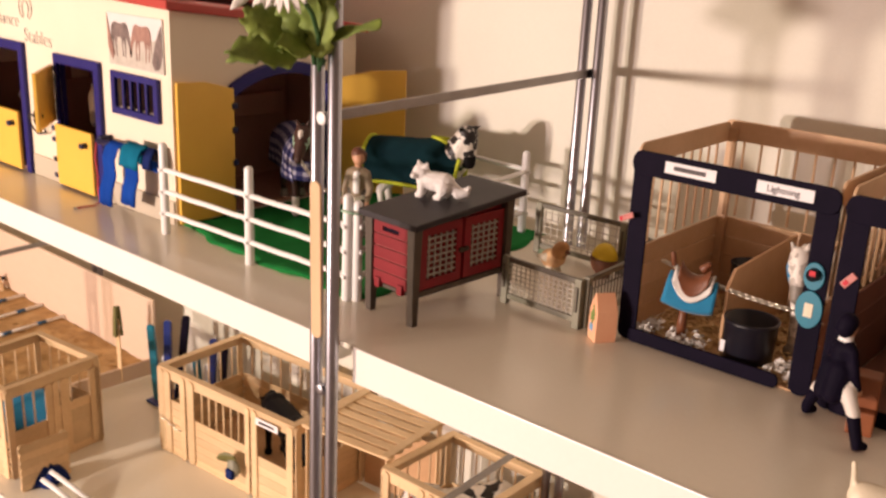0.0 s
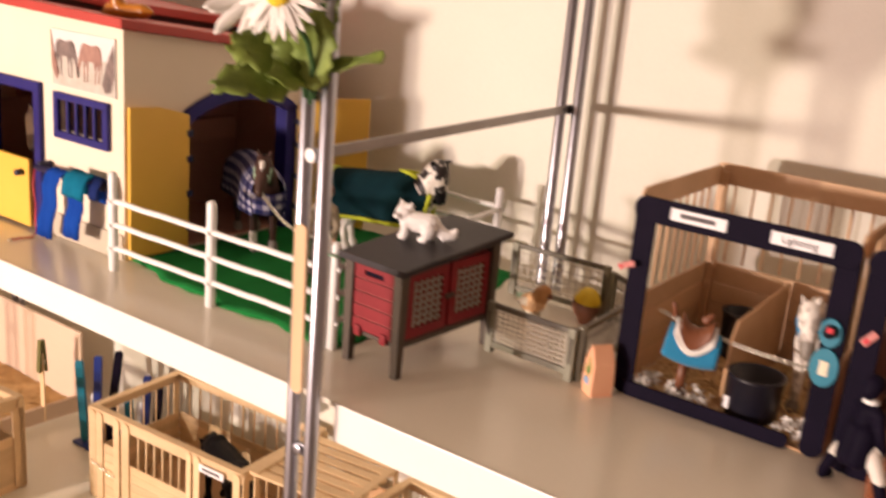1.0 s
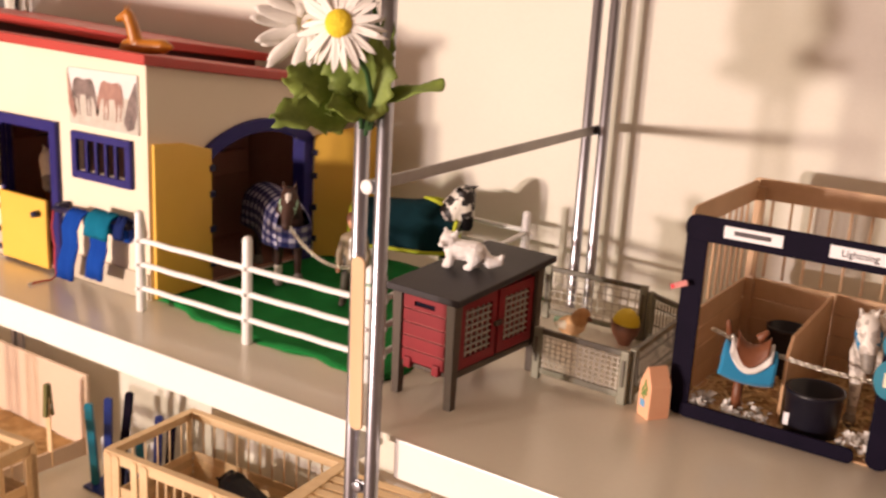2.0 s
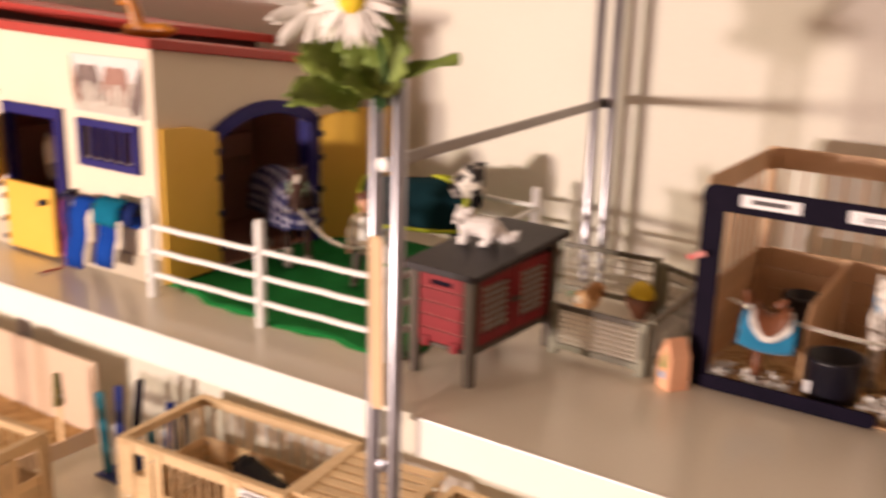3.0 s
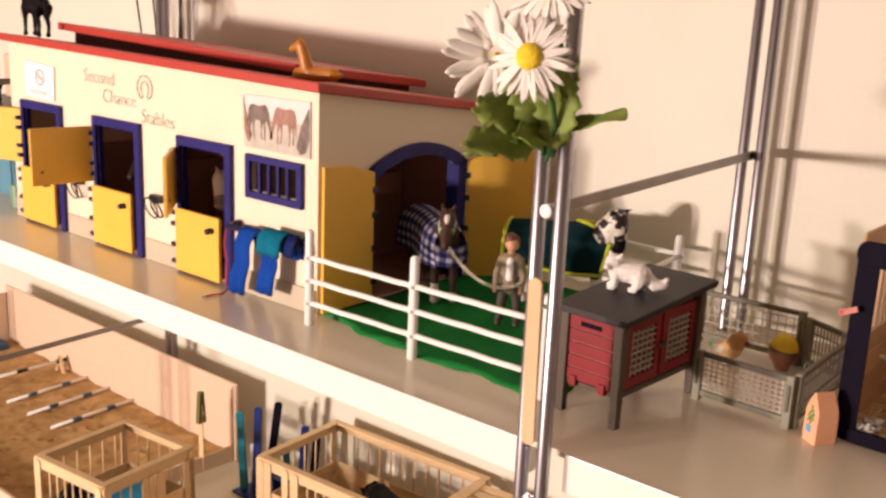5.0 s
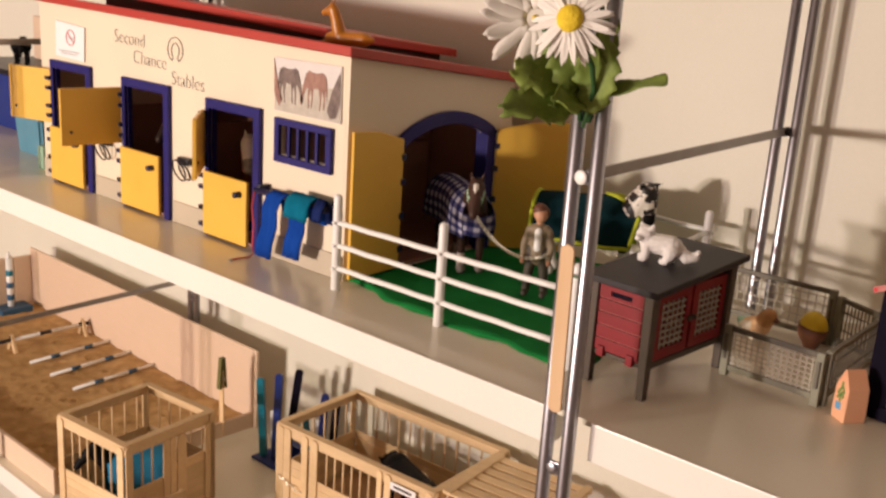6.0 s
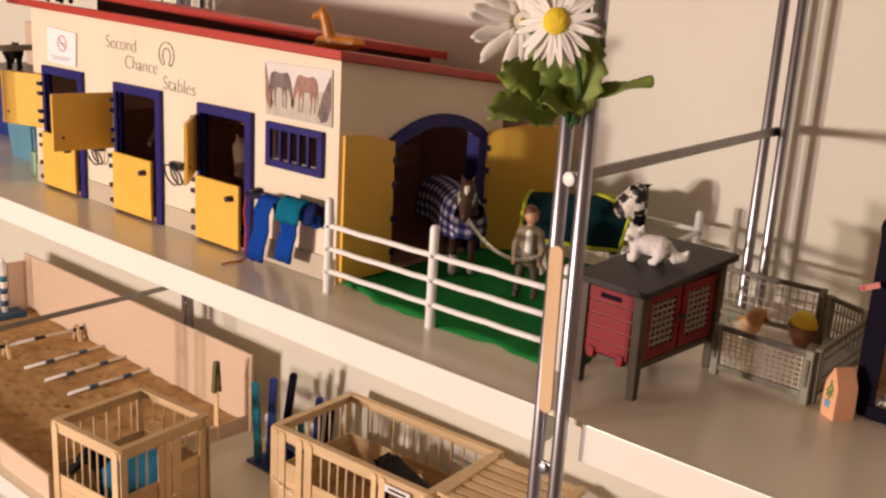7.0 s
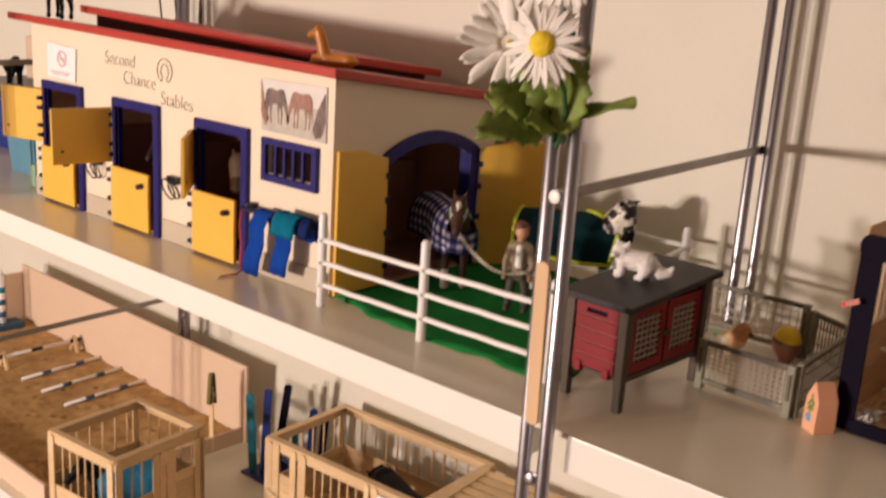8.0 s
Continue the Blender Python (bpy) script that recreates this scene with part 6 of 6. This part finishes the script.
model("dog_figurine", wc, "cream dog figurine with an upright tail on the shelf", "figurine", pose(0.3700, 0.0400, 0.0, 0, 0, 14) @ Matrix.Scale(0.90, 4), 0.0013)

# ---- beyond the barn ----
TUB = thing("plastic_tub", "pale blue translucent plastic tub on the shelf beyond the barn", "plastic tub", pose(-1.020, 0.160, 0))
bm = bmesh.new()
prof = [(0.034, 0.0), (0.038, 0.050), (0.041, 0.051), (0.041, 0.0545), (0.036, 0.0545), (0.032, 0.003)]
loops = [[bm.verts.new((q * sx, q * 0.85 * sy, z)) for sx, sy in ((-1, -1), (1, -1), (1, 1), (-1, 1))] for q, z in prof]
for a, b in zip(loops, loops[1:]):
    for k in range(4):
        bm.faces.new((a[k], a[(k + 1) % 4], b[(k + 1) % 4], b[k]))
bm.faces.new(loops[0][::-1])
bm.faces.new(loops[-1])
bmesh.ops.bevel(bm, geom=[e for e in bm.edges if abs((e.verts[0].co - e.verts[1].co).z) > 0.01], offset=0.004, segments=3, affect="EDGES")
part("tub_body", bm, M_TUB, TUB, smooth=False)
single("small_carton", box(-0.924, -0.884, 0.094, 0.126, 0.0, 0.030, 0.002), M_PALEGREEN, "small pale green carton beside the barn", "carton")
BK = thing("storage_box", "dark blue storage box behind the pale blue tub", "storage box", pose(-1.28, 0.27, 0))
part("box_body", box(-0.13, 0.13, -0.07, 0.085, 0.0, 0.085, 0.003), M_COBALT, BK)
part("lid", box(-0.134, 0.134, -0.074, 0.089, 0.0852, 0.094, 0.002), M_BLACK, BK, "black lid")
single("tall_carton", box(-1.372, -1.300, 0.318, 0.352, 0.0945, 0.168, 0.002), M_BOARD, "pale tan card carton standing on the storage box", "carton")
model("model_horse", horse_limbs(M_BLACKHORSE, M_BLACKHORSE, M_BLACKHORSE, M_BLACKHORSE, M_BLACKHORSE, M_BLACKHORSE, 40, 0), "black model horse on the storage box", "model horse", pose(-1.300, 0.262, 0.0945, 0, 0, 150) @ Matrix.Scale(0.46, 4) @ Matrix.Diagonal((1, 1.6, 1, 1)), group="model horses")

# ---- lower shelf: craft stick stalls ----
ABOVE = set(scene.collection.objects)


def stick_stall(x0, x1, y0, y1, h, fronts, label, group="stick stalls", panel=False, turned=0.0):
    """A stall of bare craft sticks. fronts: stretches of the front (x, x, 'bars', 'window' or 'solid', widths of its two uprights, sill height)."""
    z = SHELF2
    t = thing("stick_stall", label, "toy stall", Matrix.Translation(((x0 + x1) / 2, (y0 + y1) / 2, z)), group)
    lowtop = z + h * 0.52
    wpart("floor_board", box(x0 + 0.003, x1 - 0.003, y0 + 0.003, y1 - 0.003, z + 0.0003, z + 0.0022), M_BROWN, t, "brown floor board")
    def st(n, w, m, name="stick", lab=""):
        return wpart(name, craft_stick(n, w, 0.002, m), M_STICKX, t, lab)
    top = z + h
    for y in (y0, y1):
        st(x1 - x0 + 0.004, 0.0130, along_x((x0 + x1) / 2, y, top - 0.0062), "top_stick")
        st(x1 - x0 + 0.004, 0.0100, pose((x0 + x1) / 2, y + (0.003 if y == y0 else -0.003), top + 0.0012), "cap_stick")
    for x in (x0, x1):
        st(y1 - y0 + 0.002, 0.0130, along_y(x, (y0 + y1) / 2, top - 0.0062), "top_stick")
        st(y1 - y0 - 0.006, 0.0100, pose(x + (0.003 if x == x0 else -0.003), (y0 + y1) / 2, top + 0.0014, 0, 0, 90), "cap_stick")
        for k in range(int(h * 0.52 / 0.0104)):
            st(y1 - y0, 0.0104, along_y(x, (y0 + y1) / 2, z + 0.0055 + 0.0104 * k), "board")
        if panel and x == x1:
            # two framed openings: a barred one, and a shorter one over a higher solid part
            for u0, u1 in ((0.0, 0.0098), (0.0543, 0.0640), (0.0645, 0.0740), (0.0755, 0.0895), (0.1195, 0.1360)):
                wpart("upright", craft_stick(h - 0.012, u1 - u0, 0.002, up_x(x + 0.0021, y0 + (u0 + u1) / 2, z + h / 2 - 0.004)), M_STICKX, t)
            wpart("board", craft_stick(0.0625, 0.0125, 0.002, along_y(x, y1 - 0.031, z + 0.0680)), M_STICKX, t)
            for k in (1, 2):
                y = y0 + 0.0098 + 0.0445 * k / 3
                wpart("bar", rod((x, y, lowtop - 0.004), (x, y, top - 0.008), 0.0012, seg=8), M_STICKX, t, smooth=True)
            continue
        n = int((y1 - y0) / 0.0185)
        for k in range(1, n):
            y = y0 + (y1 - y0) * k / n
            wpart("bar", rod((x, y, lowtop - 0.004), (x, y, top - 0.008), 0.0011, seg=8), M_STICKX, t, smooth=True)
    for k in range(int(h * 0.52 / 0.0104)):
        st(x1 - x0, 0.0104, along_x((x0 + x1) / 2, y1, z + 0.0055 + 0.0104 * k), "board")
    n = int((x1 - x0) / 0.0185)
    for k in range(1, n):
        x = x0 + (x1 - x0) * k / n
        wpart("bar", rod((x, y1, lowtop - 0.004), (x, y1, top - 0.008), 0.0011, seg=8), M_STICKX, t, smooth=True)
    for a, b, kind, wa, wb, sill in fronts:
        for x, w in ((a + wa / 2, wa), (b - wb / 2, wb)):
            for k in range(1 if w < 0.016 else 2):
                n = w if w < 0.016 else w / 2
                wpart("upright", craft_stick(h - 0.001, n - 0.0003, 0.002, up_y(x - w / 2 + n * (k + 0.5), y0 - 0.0022, z + h / 2)), M_STICKX, t)
        if kind in ("bars", "window"):
            rows = max(1, round(sill / 0.0112))
            for k in range(rows):
                st(b - a, sill / rows - 0.0002, along_x((a + b) / 2, y0, z + sill * (k + 0.5) / rows), "board")
            if kind == "bars":
                n = int((b - a - wa - wb) / 0.0155) + 1
                for k in range(1, n):
                    x = a + wa + (b - a - wa - wb) * k / n
                    wpart("bar", rod((x, y0, z + sill - 0.004), (x, y0, top - 0.008), 0.0012, seg=8), M_STICKX, t, smooth=True)
        if kind == "solid":
            for k in range(int(h / 0.0106)):
                st(b - a, 0.0104, along_x((a + b) / 2, y0, z + 0.0055 + 0.0104 * k), "board")
    for x, y in ((x0 - 0.0005, y0 + 0.004), (x1 + 0.0005, y0 + 0.004), (x0, y1 - 0.004), (x1, y1 - 0.004)):
        wpart("corner_post", craft_stick(h, 0.0095, 0.002, up_x(x + (-0.0021 if x < (x0 + x1) / 2 else 0.0021), y, z + h / 2)), M_STICKX, t)
    t.matrix_world = Matrix.Translation(((x0 + x1) / 2, (y0 + y1) / 2, z)) @ pose(0, 0, 0, 0, 0, turned)
    return t


stick_stall(-0.5568, -0.3042, 0.2245, 0.3690, 0.121, [(-0.5568, -0.502, "window", 0.0248, 0.0106, 0.080), (-0.4985, -0.380, "bars", 0.0137, 0.0080, 0.066), (-0.3765, -0.3042, "window", 0.0100, 0.0110, 0.060)],
            "bare craft stick toy stall with barred windows", turned=3.5)


def hang(name, label, category, at, group=""):
    """A thing on the front of the long stall, which stands a little askew; it is drawn from its own point."""
    return thing(name, label, category, pose(-0.4305, 0.29675, 0, 0, 0, 3.5) @ Matrix.Translation((at[0] + 0.4305, at[1] - 0.29675, at[2])), group)


CARD = hang("name_card", "small white name card on the craft stick stall", "name card", (-0.346, 0.2190, -0.3040), "name cards")
part("card", box(-0.0190, 0.0190, 0.0, 0.0008, -0.0046, 0.0046), M_PAPER, CARD)
part("text_bar", box(-0.0130, 0.0130, -0.0005, -0.0001, -0.0015, 0.0015), M_INK, CARD)
LATCH = hang("rope_latch", "twisted wire latch on the craft stick stall", "latch", (-0.550, 0.2190, -0.362))
part("twist", wire([(0.0045 * k, -0.002 * math.sin(k * 2.1), -0.0012 * k + 0.002 * math.cos(k * 2.1)) for k in range(10)], 0.0008, 6), M_STEELCHAIN, LATCH, smooth=True)

# slatted lid on the next stall
stick_stall(-0.166, -0.034, 0.245, 0.362, 0.118, [(-0.165, -0.104, "bars", 0.0095, 0.0095, 0.060), (-0.100, -0.036, "solid", 0.0095, 0.0095, 0.060)], "bare craft stick toy stall under the shelf")
LID = thing("slatted_roof", "slatted craft stick roof between two toy stalls", "toy roof", pose(-0.2380, 0.3040, SHELF2, 0, 0, 7))
for k in range(7):
    part("slat", craft_stick(0.132, 0.0128, 0.0026, pose(0.0, -0.0525 + 0.0172 * k, 0.1245)), M_STICKX, LID)
for x in (-0.058, 0.059):
    part("batten", craft_stick(0.120, 0.0105, 0.002, pose(x, 0.0, 0.1267, 0, 0, 90)), M_STICKX, LID)
    for y in (-0.052, 0.050):
        part("leg", craft_stick(0.1230, 0.0095, 0.002, up_x(x, y, 0.0616)), M_STICKX, LID)
part("back_board", box(-0.055, 0.055, 0.0530, 0.0550, 0.0, 0.09), M_BROWN, LID, "brown back board")

stick_stall(-0.7494, -0.6206, 0.0305, 0.1665, 0.122, [(-0.7494, -0.6206, "bars", 0.0120, 0.0110, 0.053)], "bare craft stick toy stall beside the sand arena", panel=True, turned=6)
model("model_horse", horse_limbs(M_BLACKHORSE, M_BLACKHORSE, M_BLACKHORSE, M_BLACKHORSE, M_BLACKHORSE, M_BLACKHORSE, 75, 0), "black model horse in the craft stick stall", "model horse", pose(-0.398, 0.302, SHELF2 + 0.002, 0, 0, 160) @ Matrix.Scale(1.02, 4), group="model horses")
mb = pose(-0.676, 0.092, SHELF2 + 0.002, 0, 0, -112) @ Matrix.Scale(0.86, 4)
model("model_horse", horse_limbs(M_BLACKHORSE, M_BLACKHORSE, M_BLACKHORSE, M_BLACKHORSE, M_BLACKHORSE, M_BLACKHORSE, 6, 0), "dark model horse in the corner stall", "model horse", mb, group="model horses")
rug("horse_rug", M_CYAN, None, "bright blue rug on the dark model horse", mb, x0=-0.046, x1=0.044, low=0.014)
model("model_horse", horse_limbs(M_PINTO, M_WHITEHORSE, M_WHITEHORSE, M_WHITEHORSE, M_CHESTNUT, M_BLACKHORSE, 20, 0, M_REDINK), "white spotted model horse with red halter in a stall", "model horse", pose(-0.112, 0.326, SHELF2 + 0.002, 0, 0, -122) @ Matrix.Scale(0.95, 4), group="model horses")

# ---- sand arena ----
ARENA = thing("sand_arena", "sand-filled toy riding arena with low wooden sides", "toy arena", Matrix.Translation((-1.16, 0.19, SHELF2)))
AX0, AX1, AY0, AY1 = -1.452, -0.766, 0.026, 0.3390


def arena_end(y):
    return AX1 + 0.006 * max(0.0, (y - AY0) / (AY1 - AY0)) ** 2


rr = random.Random(9)
bm = bmesh.new()
nx, ny = 190, 76
prints = [(rr.uniform(AX0 + 0.03, AX1 - 0.03), rr.uniform(AY0 + 0.03, AY1 - 0.03), rr.uniform(0.004, 0.007)) for k in range(170)]
grid = []
for i in range(nx + 1):
    row = []
    for j in range(ny + 1):
        y = AY0 + 0.005 + (AY1 - AY0 - 0.006) * j / ny
        x = AX0 + 0.005 + (arena_end(y) - AX0 - 0.010) * i / nx
        z = SHELF2 + 0.0135 + 0.0030 * noise.noise(Vector((x * 24, y * 24, 0.3))) + 0.0016 * noise.noise(Vector((x * 90, y * 90, 1.3)))
        for a, b, r in prints:
            d = math.hypot(x - a, y - b)
            if d < r * 2:
                z += -0.0048 * max(0, 1 - d / r) + 0.0018 * max(0, 1 - abs(d / r - 1.3) / 0.6)
        row.append(bm.verts.new((x, y, z)))
    grid.append(row)
for a, b in zip(grid, grid[1:]):
    for j in range(ny):
        bm.faces.new((a[j], b[j], b[j + 1], a[j + 1]))
wpart("sand", bm, M_SAND, ARENA, "rough tan sand with hoof prints", smooth=True)
wpart("front_board", box(AX0, AX1, AY0, AY0 + 0.005, SHELF2, SHELF2 + 0.036, 0.0008), M_BOARD, ARENA, "pale wooden front board")
ys = [AY0 + 0.0051 + (AY1 - AY0 - 0.0052) * k / 10 for k in range(11)]
wpart("end_board", slab([(arena_end(y), y) for y in ys] + [(arena_end(y) - 0.005, y) for y in ys[::-1]], SHELF2, SHELF2 + 0.024, "z"), M_BOARD, ARENA)
for k in range(9):
    y0 = AY0 + 0.0051 + (AY1 - AY0 - 0.0052) * k / 9
    wpart("end_plank", box(AX0, AX0 + 0.005, y0 + 0.0008, y0 + (AY1 - AY0 - 0.0052) / 9 - 0.0008, SHELF2, SHELF2 + 0.122 - 0.0015 * k, 0.0012), M_BOARD, ARENA, "pale upright end plank")
wpart("back_board", box(AX0, -0.7530, AY1 + 0.0002, AY1 + 0.0047, SHELF2, SHELF2 + 0.1240, 0.0008), M_BOARD, ARENA, "tall pale wooden back board")


def pole(x, y0, y1, label):
    t = thing("ground_pole", label, "jump pole", pose(x, y1, SHELF2 + 0.0185, 0, 0, 4), "ground poles")
    n = y1 - y0
    part("shaft", rod((0, 0, 0), (0, -n, 0), 0.0028, seg=12), M_WHITE, t, smooth=True)
    for u in (0.28, 0.70):
        part("band", rod((0, -n * u - 0.008, 0), (0, -n * u + 0.008, 0), 0.0032, seg=12), M_BAND, t, "blue band", smooth=True)
    return t


for x in (-1.166, -1.098, -1.026):
    pole(x, 0.188, 0.337, "white ground pole with blue bands on the sand")
JUMP = thing("toy_jump", "white toy jump with black bands and small wooden stands", "toy jump", Matrix.Translation((-1.24, 0.25, SHELF2 + 0.014)))
wpart("pole", rod((-1.2320, 0.172, SHELF2 + 0.034), (-1.2320, 0.337, SHELF2 + 0.034), 0.0030, seg=12), M_WHITE, JUMP, smooth=True)
for y in (0.182, 0.254, 0.326):
    wpart("band", rod((-1.2320, y - 0.010, SHELF2 + 0.034), (-1.2320, y + 0.010, SHELF2 + 0.034), 0.0034, seg=12), M_BLACK, JUMP, "black band", smooth=True)
for y in (0.195, 0.324):
    for s in (-1, 1):
        wpart("stand_leg", box(-0.0042, 0.0042, -0.0026, 0.0026, 0.0, 0.032, 0.0006, None, pose(-1.2320 + 0.012 * s, y, SHELF2 + 0.0125, 0, -24 * s, 0)), M_STICKX, JUMP)
STAND = thing("jump_standard", "white jump standard with blue bands and foot", "jump standard", Matrix.Translation((-1.425, 0.285, SHELF2 + 0.014)))
wpart("post", rod((-1.425, 0.285, SHELF2 + 0.013), (-1.425, 0.285, SHELF2 + 0.118), 0.0060, seg=14), M_WHITE, STAND, smooth=True)
wpart("cap", rod((-1.425, 0.285, SHELF2 + 0.1182), (-1.425, 0.285, SHELF2 + 0.130), 0.0058, 0.0015, 14), M_WHITE, STAND, smooth=True)
for z, mt in ((0.036, M_BAND), (0.060, M_BAND), (0.084, M_TEAL)):
    wpart("band", rod((-1.425, 0.285, SHELF2 + z), (-1.425, 0.285, SHELF2 + z + 0.011), 0.0068, seg=14), mt, STAND, "blue band", smooth=True)
wpart("foot", box(-1.442, -1.404, 0.258, 0.318, SHELF2 + 0.012, SHELF2 + 0.024, 0.002), M_BAND, STAND, "blue foot")

# ---- painted sticks standing in a tray ----
TRAY = thing("stick_tray", "low navy tray that holds painted craft sticks", "tray", Matrix.Translation((-0.63, 0.292, SHELF2)))
wpart("tray_base", box(-0.684, -0.572, 0.277, 0.352, SHELF2, SHELF2 + 0.004, 0.0015), M_COBALT, TRAY)
wpart("tray_wall", box(-0.640, -0.604, 0.314, 0.318, SHELF2 + 0.0042, SHELF2 + 0.024, 0.001), M_COBALT, TRAY)
def stick_pair(x, y, material, colour, n, lean, turn=38):
    """Two craft sticks that stand face to face."""
    for k in (0, 1):
        m = pose(x, y, SHELF2 + 0.0042 + (n - 0.002 * k) / 2, 0, 0, turn) @ pose(0, 0.0052 * k, 0) @ up_y(0, 0, 0, lean)
        single("painted_stick", craft_stick(n - 0.002 * k, 0.0100, 0.0034, m), material, colour + " painted craft stick standing upright", "craft stick", group="painted sticks")


for x, y, mt, colour, n, lean in ((-0.673, 0.286, M_TEAL, "teal", 0.119, 3), (-0.650, 0.294, M_COBALT, "blue", 0.131, -2), (-0.628, 0.303, M_BLACKSTICK, "black", 0.143, -7),
                                 (-0.662, 0.300, M_WHITE, "white", 0.070, 2), (-0.635, 0.334, M_TEAL, "teal", 0.070, 3), (-0.604, 0.338, M_COBALT, "blue", 0.104, -3), (-0.585, 0.342, M_BLACKSTICK, "black", 0.102, -4), (-0.619, 0.342, M_WHITE, "white", 0.058, 2)):
    stick_pair(x, y, mt, colour, n, lean)
PEG = thing("peg_stick", "bare craft stick post with an olive clothes peg on top", "craft stick", Matrix.Translation((-0.765, 0.284, SHELF2)))
wpart("stick", craft_stick(0.106, 0.0100, 0.002, up_y(-0.766, 0.286, SHELF2 + 0.053, 1)), M_STICKX, PEG)
for s in (-1, 1):
    wpart("peg_jaw", box(-0.0038, 0.0038, -0.0020, 0.0020, -0.024, 0.024, 0.0012, None, pose(-0.7655, 0.286 + 0.0036 * s, SHELF2 + 0.101, 4 * s, 0, 0)), M_OLIVE, PEG, "olive wooden peg jaw")
wpart("peg_spring", wire([(-0.7655 + 0.0056 * math.cos(k), 0.286 + 0.004 * math.sin(k), SHELF2 + 0.090 + 0.0006 * k) for k in range(12)], 0.0007, 6), M_STEELCHAIN, PEG, smooth=True)

# loose things by the corner stall
bm = bmesh.new()
nu, nv = 44, 12
heap = [bm.verts.new((-0.579, 0.069, SHELF2 + 0.024))]
rings = []
for j in range(1, nv + 1):
    q = j / nv
    ring = []
    for i in range(nu):
        a = 2 * math.pi * i / nu
        d = Vector((math.cos(a), math.sin(a), 0))
        fold = noise.noise(Vector((2.2 * d.x, 2.2 * d.y, q * 1.5))) + 0.7 * math.sin(5 * a + 3 * q)
        r = q * (0.0215 + 0.0045 * fold * q)
        ring.append(bm.verts.new((-0.579 + r * d.x * 0.95, 0.069 + r * d.y * 1.05, SHELF2 + max(0.0006, 0.0245 * (1 - q ** 2.4) + 0.0045 * fold * q * (1 - q) * 2.2))))
    rings.append(ring)
for i in range(nu):
    bm.faces.new((heap[0], rings[0][i], rings[0][(i + 1) % nu]))
    for p, r in zip(rings, rings[1:]):
        bm.faces.new((p[i], r[i], r[(i + 1) % nu], p[(i + 1) % nu]))
bm.faces.new(rings[-1][::-1])
single("crumpled_rug", bm, M_NAVYCLOTH, "crumpled blue horse rug lying on the lower shelf", "cloth", smooth=True)
for p, q in (((-0.5625, 0.0640, 0.0225), (-0.4930, 0.0790, 0.0035)), ((-0.5590, 0.0505, 0.0185), (-0.5090, 0.0626, 0.0035))):
    p, q = Vector(p) + Vector((0, 0, SHELF2)), Vector(q) + Vector((0, 0, SHELF2))
    loose = thing("ground_pole", "white pole leaning on the crumpled blue rug", "jump pole", Matrix.Translation(q), "ground poles")
    wpart("shaft", rod(p, q, 0.0034, seg=12), M_WHITE, loose, smooth=True)
WING = thing("toy_hurdle", "low bare craft stick hurdle standing on the lower shelf", "toy hurdle", Matrix.Translation((-0.576, 0.063, SHELF2)))
for k in range(6):
    wpart("board", craft_stick(0.066, 0.0104, 0.002, along_y(-0.576, 0.064, SHELF2 + 0.0054 + 0.0104 * k)), M_STICKX, WING)
for y in (0.037, 0.091):
    wpart("upright", craft_stick(0.064, 0.0095, 0.002, up_x(-0.5781, y, SHELF2 + 0.032)), M_STICKX, WING)
model("model_horse", horse_limbs(M_CHESTNUT, M_CHESTNUT, M_BLACKHORSE, M_CHESTNUT, M_BLACKHORSE, M_BLACKHORSE, 0, 0), "chestnut model horse standing beside the craft stick stall", "model horse", pose(0.010, 0.330, SHELF2, 0, 0, -100) @ Matrix.Scale(1.05, 4), group="model horses")

# a small grey-green feed net hung on the stall front
NET = hang("feed_net", "small grey-green feed net hung on the stall front", "feed net", (-0.400, 0.2165, -0.372))
bm = bmesh.new()
bmesh.ops.create_icosphere(bm, subdivisions=3, radius=1, matrix=pose(0.002, -0.0055, -0.006) @ Matrix.Diagonal((0.010, 0.0065, 0.013, 1)))
for v in bm.verts:
    v.co += v.normal * 0.0014 * noise.noise(v.co * 220)
part("net_bag", bm, M_PEN, NET, smooth=True)
part("flap", blade(0.028, 0.017, pose(0.008, -0.007, 0.008, 0, 0, 188) @ pose(0, 0, 0, 70, 6, 0), 0.15, 0.25), M_OLIVE, NET, "grey-green flap", smooth=True)
part("dark_load", box(-0.0035, 0.0090, -0.0145, -0.0075, -0.018, -0.005, 0.002), M_NAVYCLOTH, NET)

# set the lower things on their shelf
for ob in list(scene.collection.objects):
    if ob not in ABOVE and ob.parent is None:
        ob.matrix_world = LOW @ ob.matrix_basis
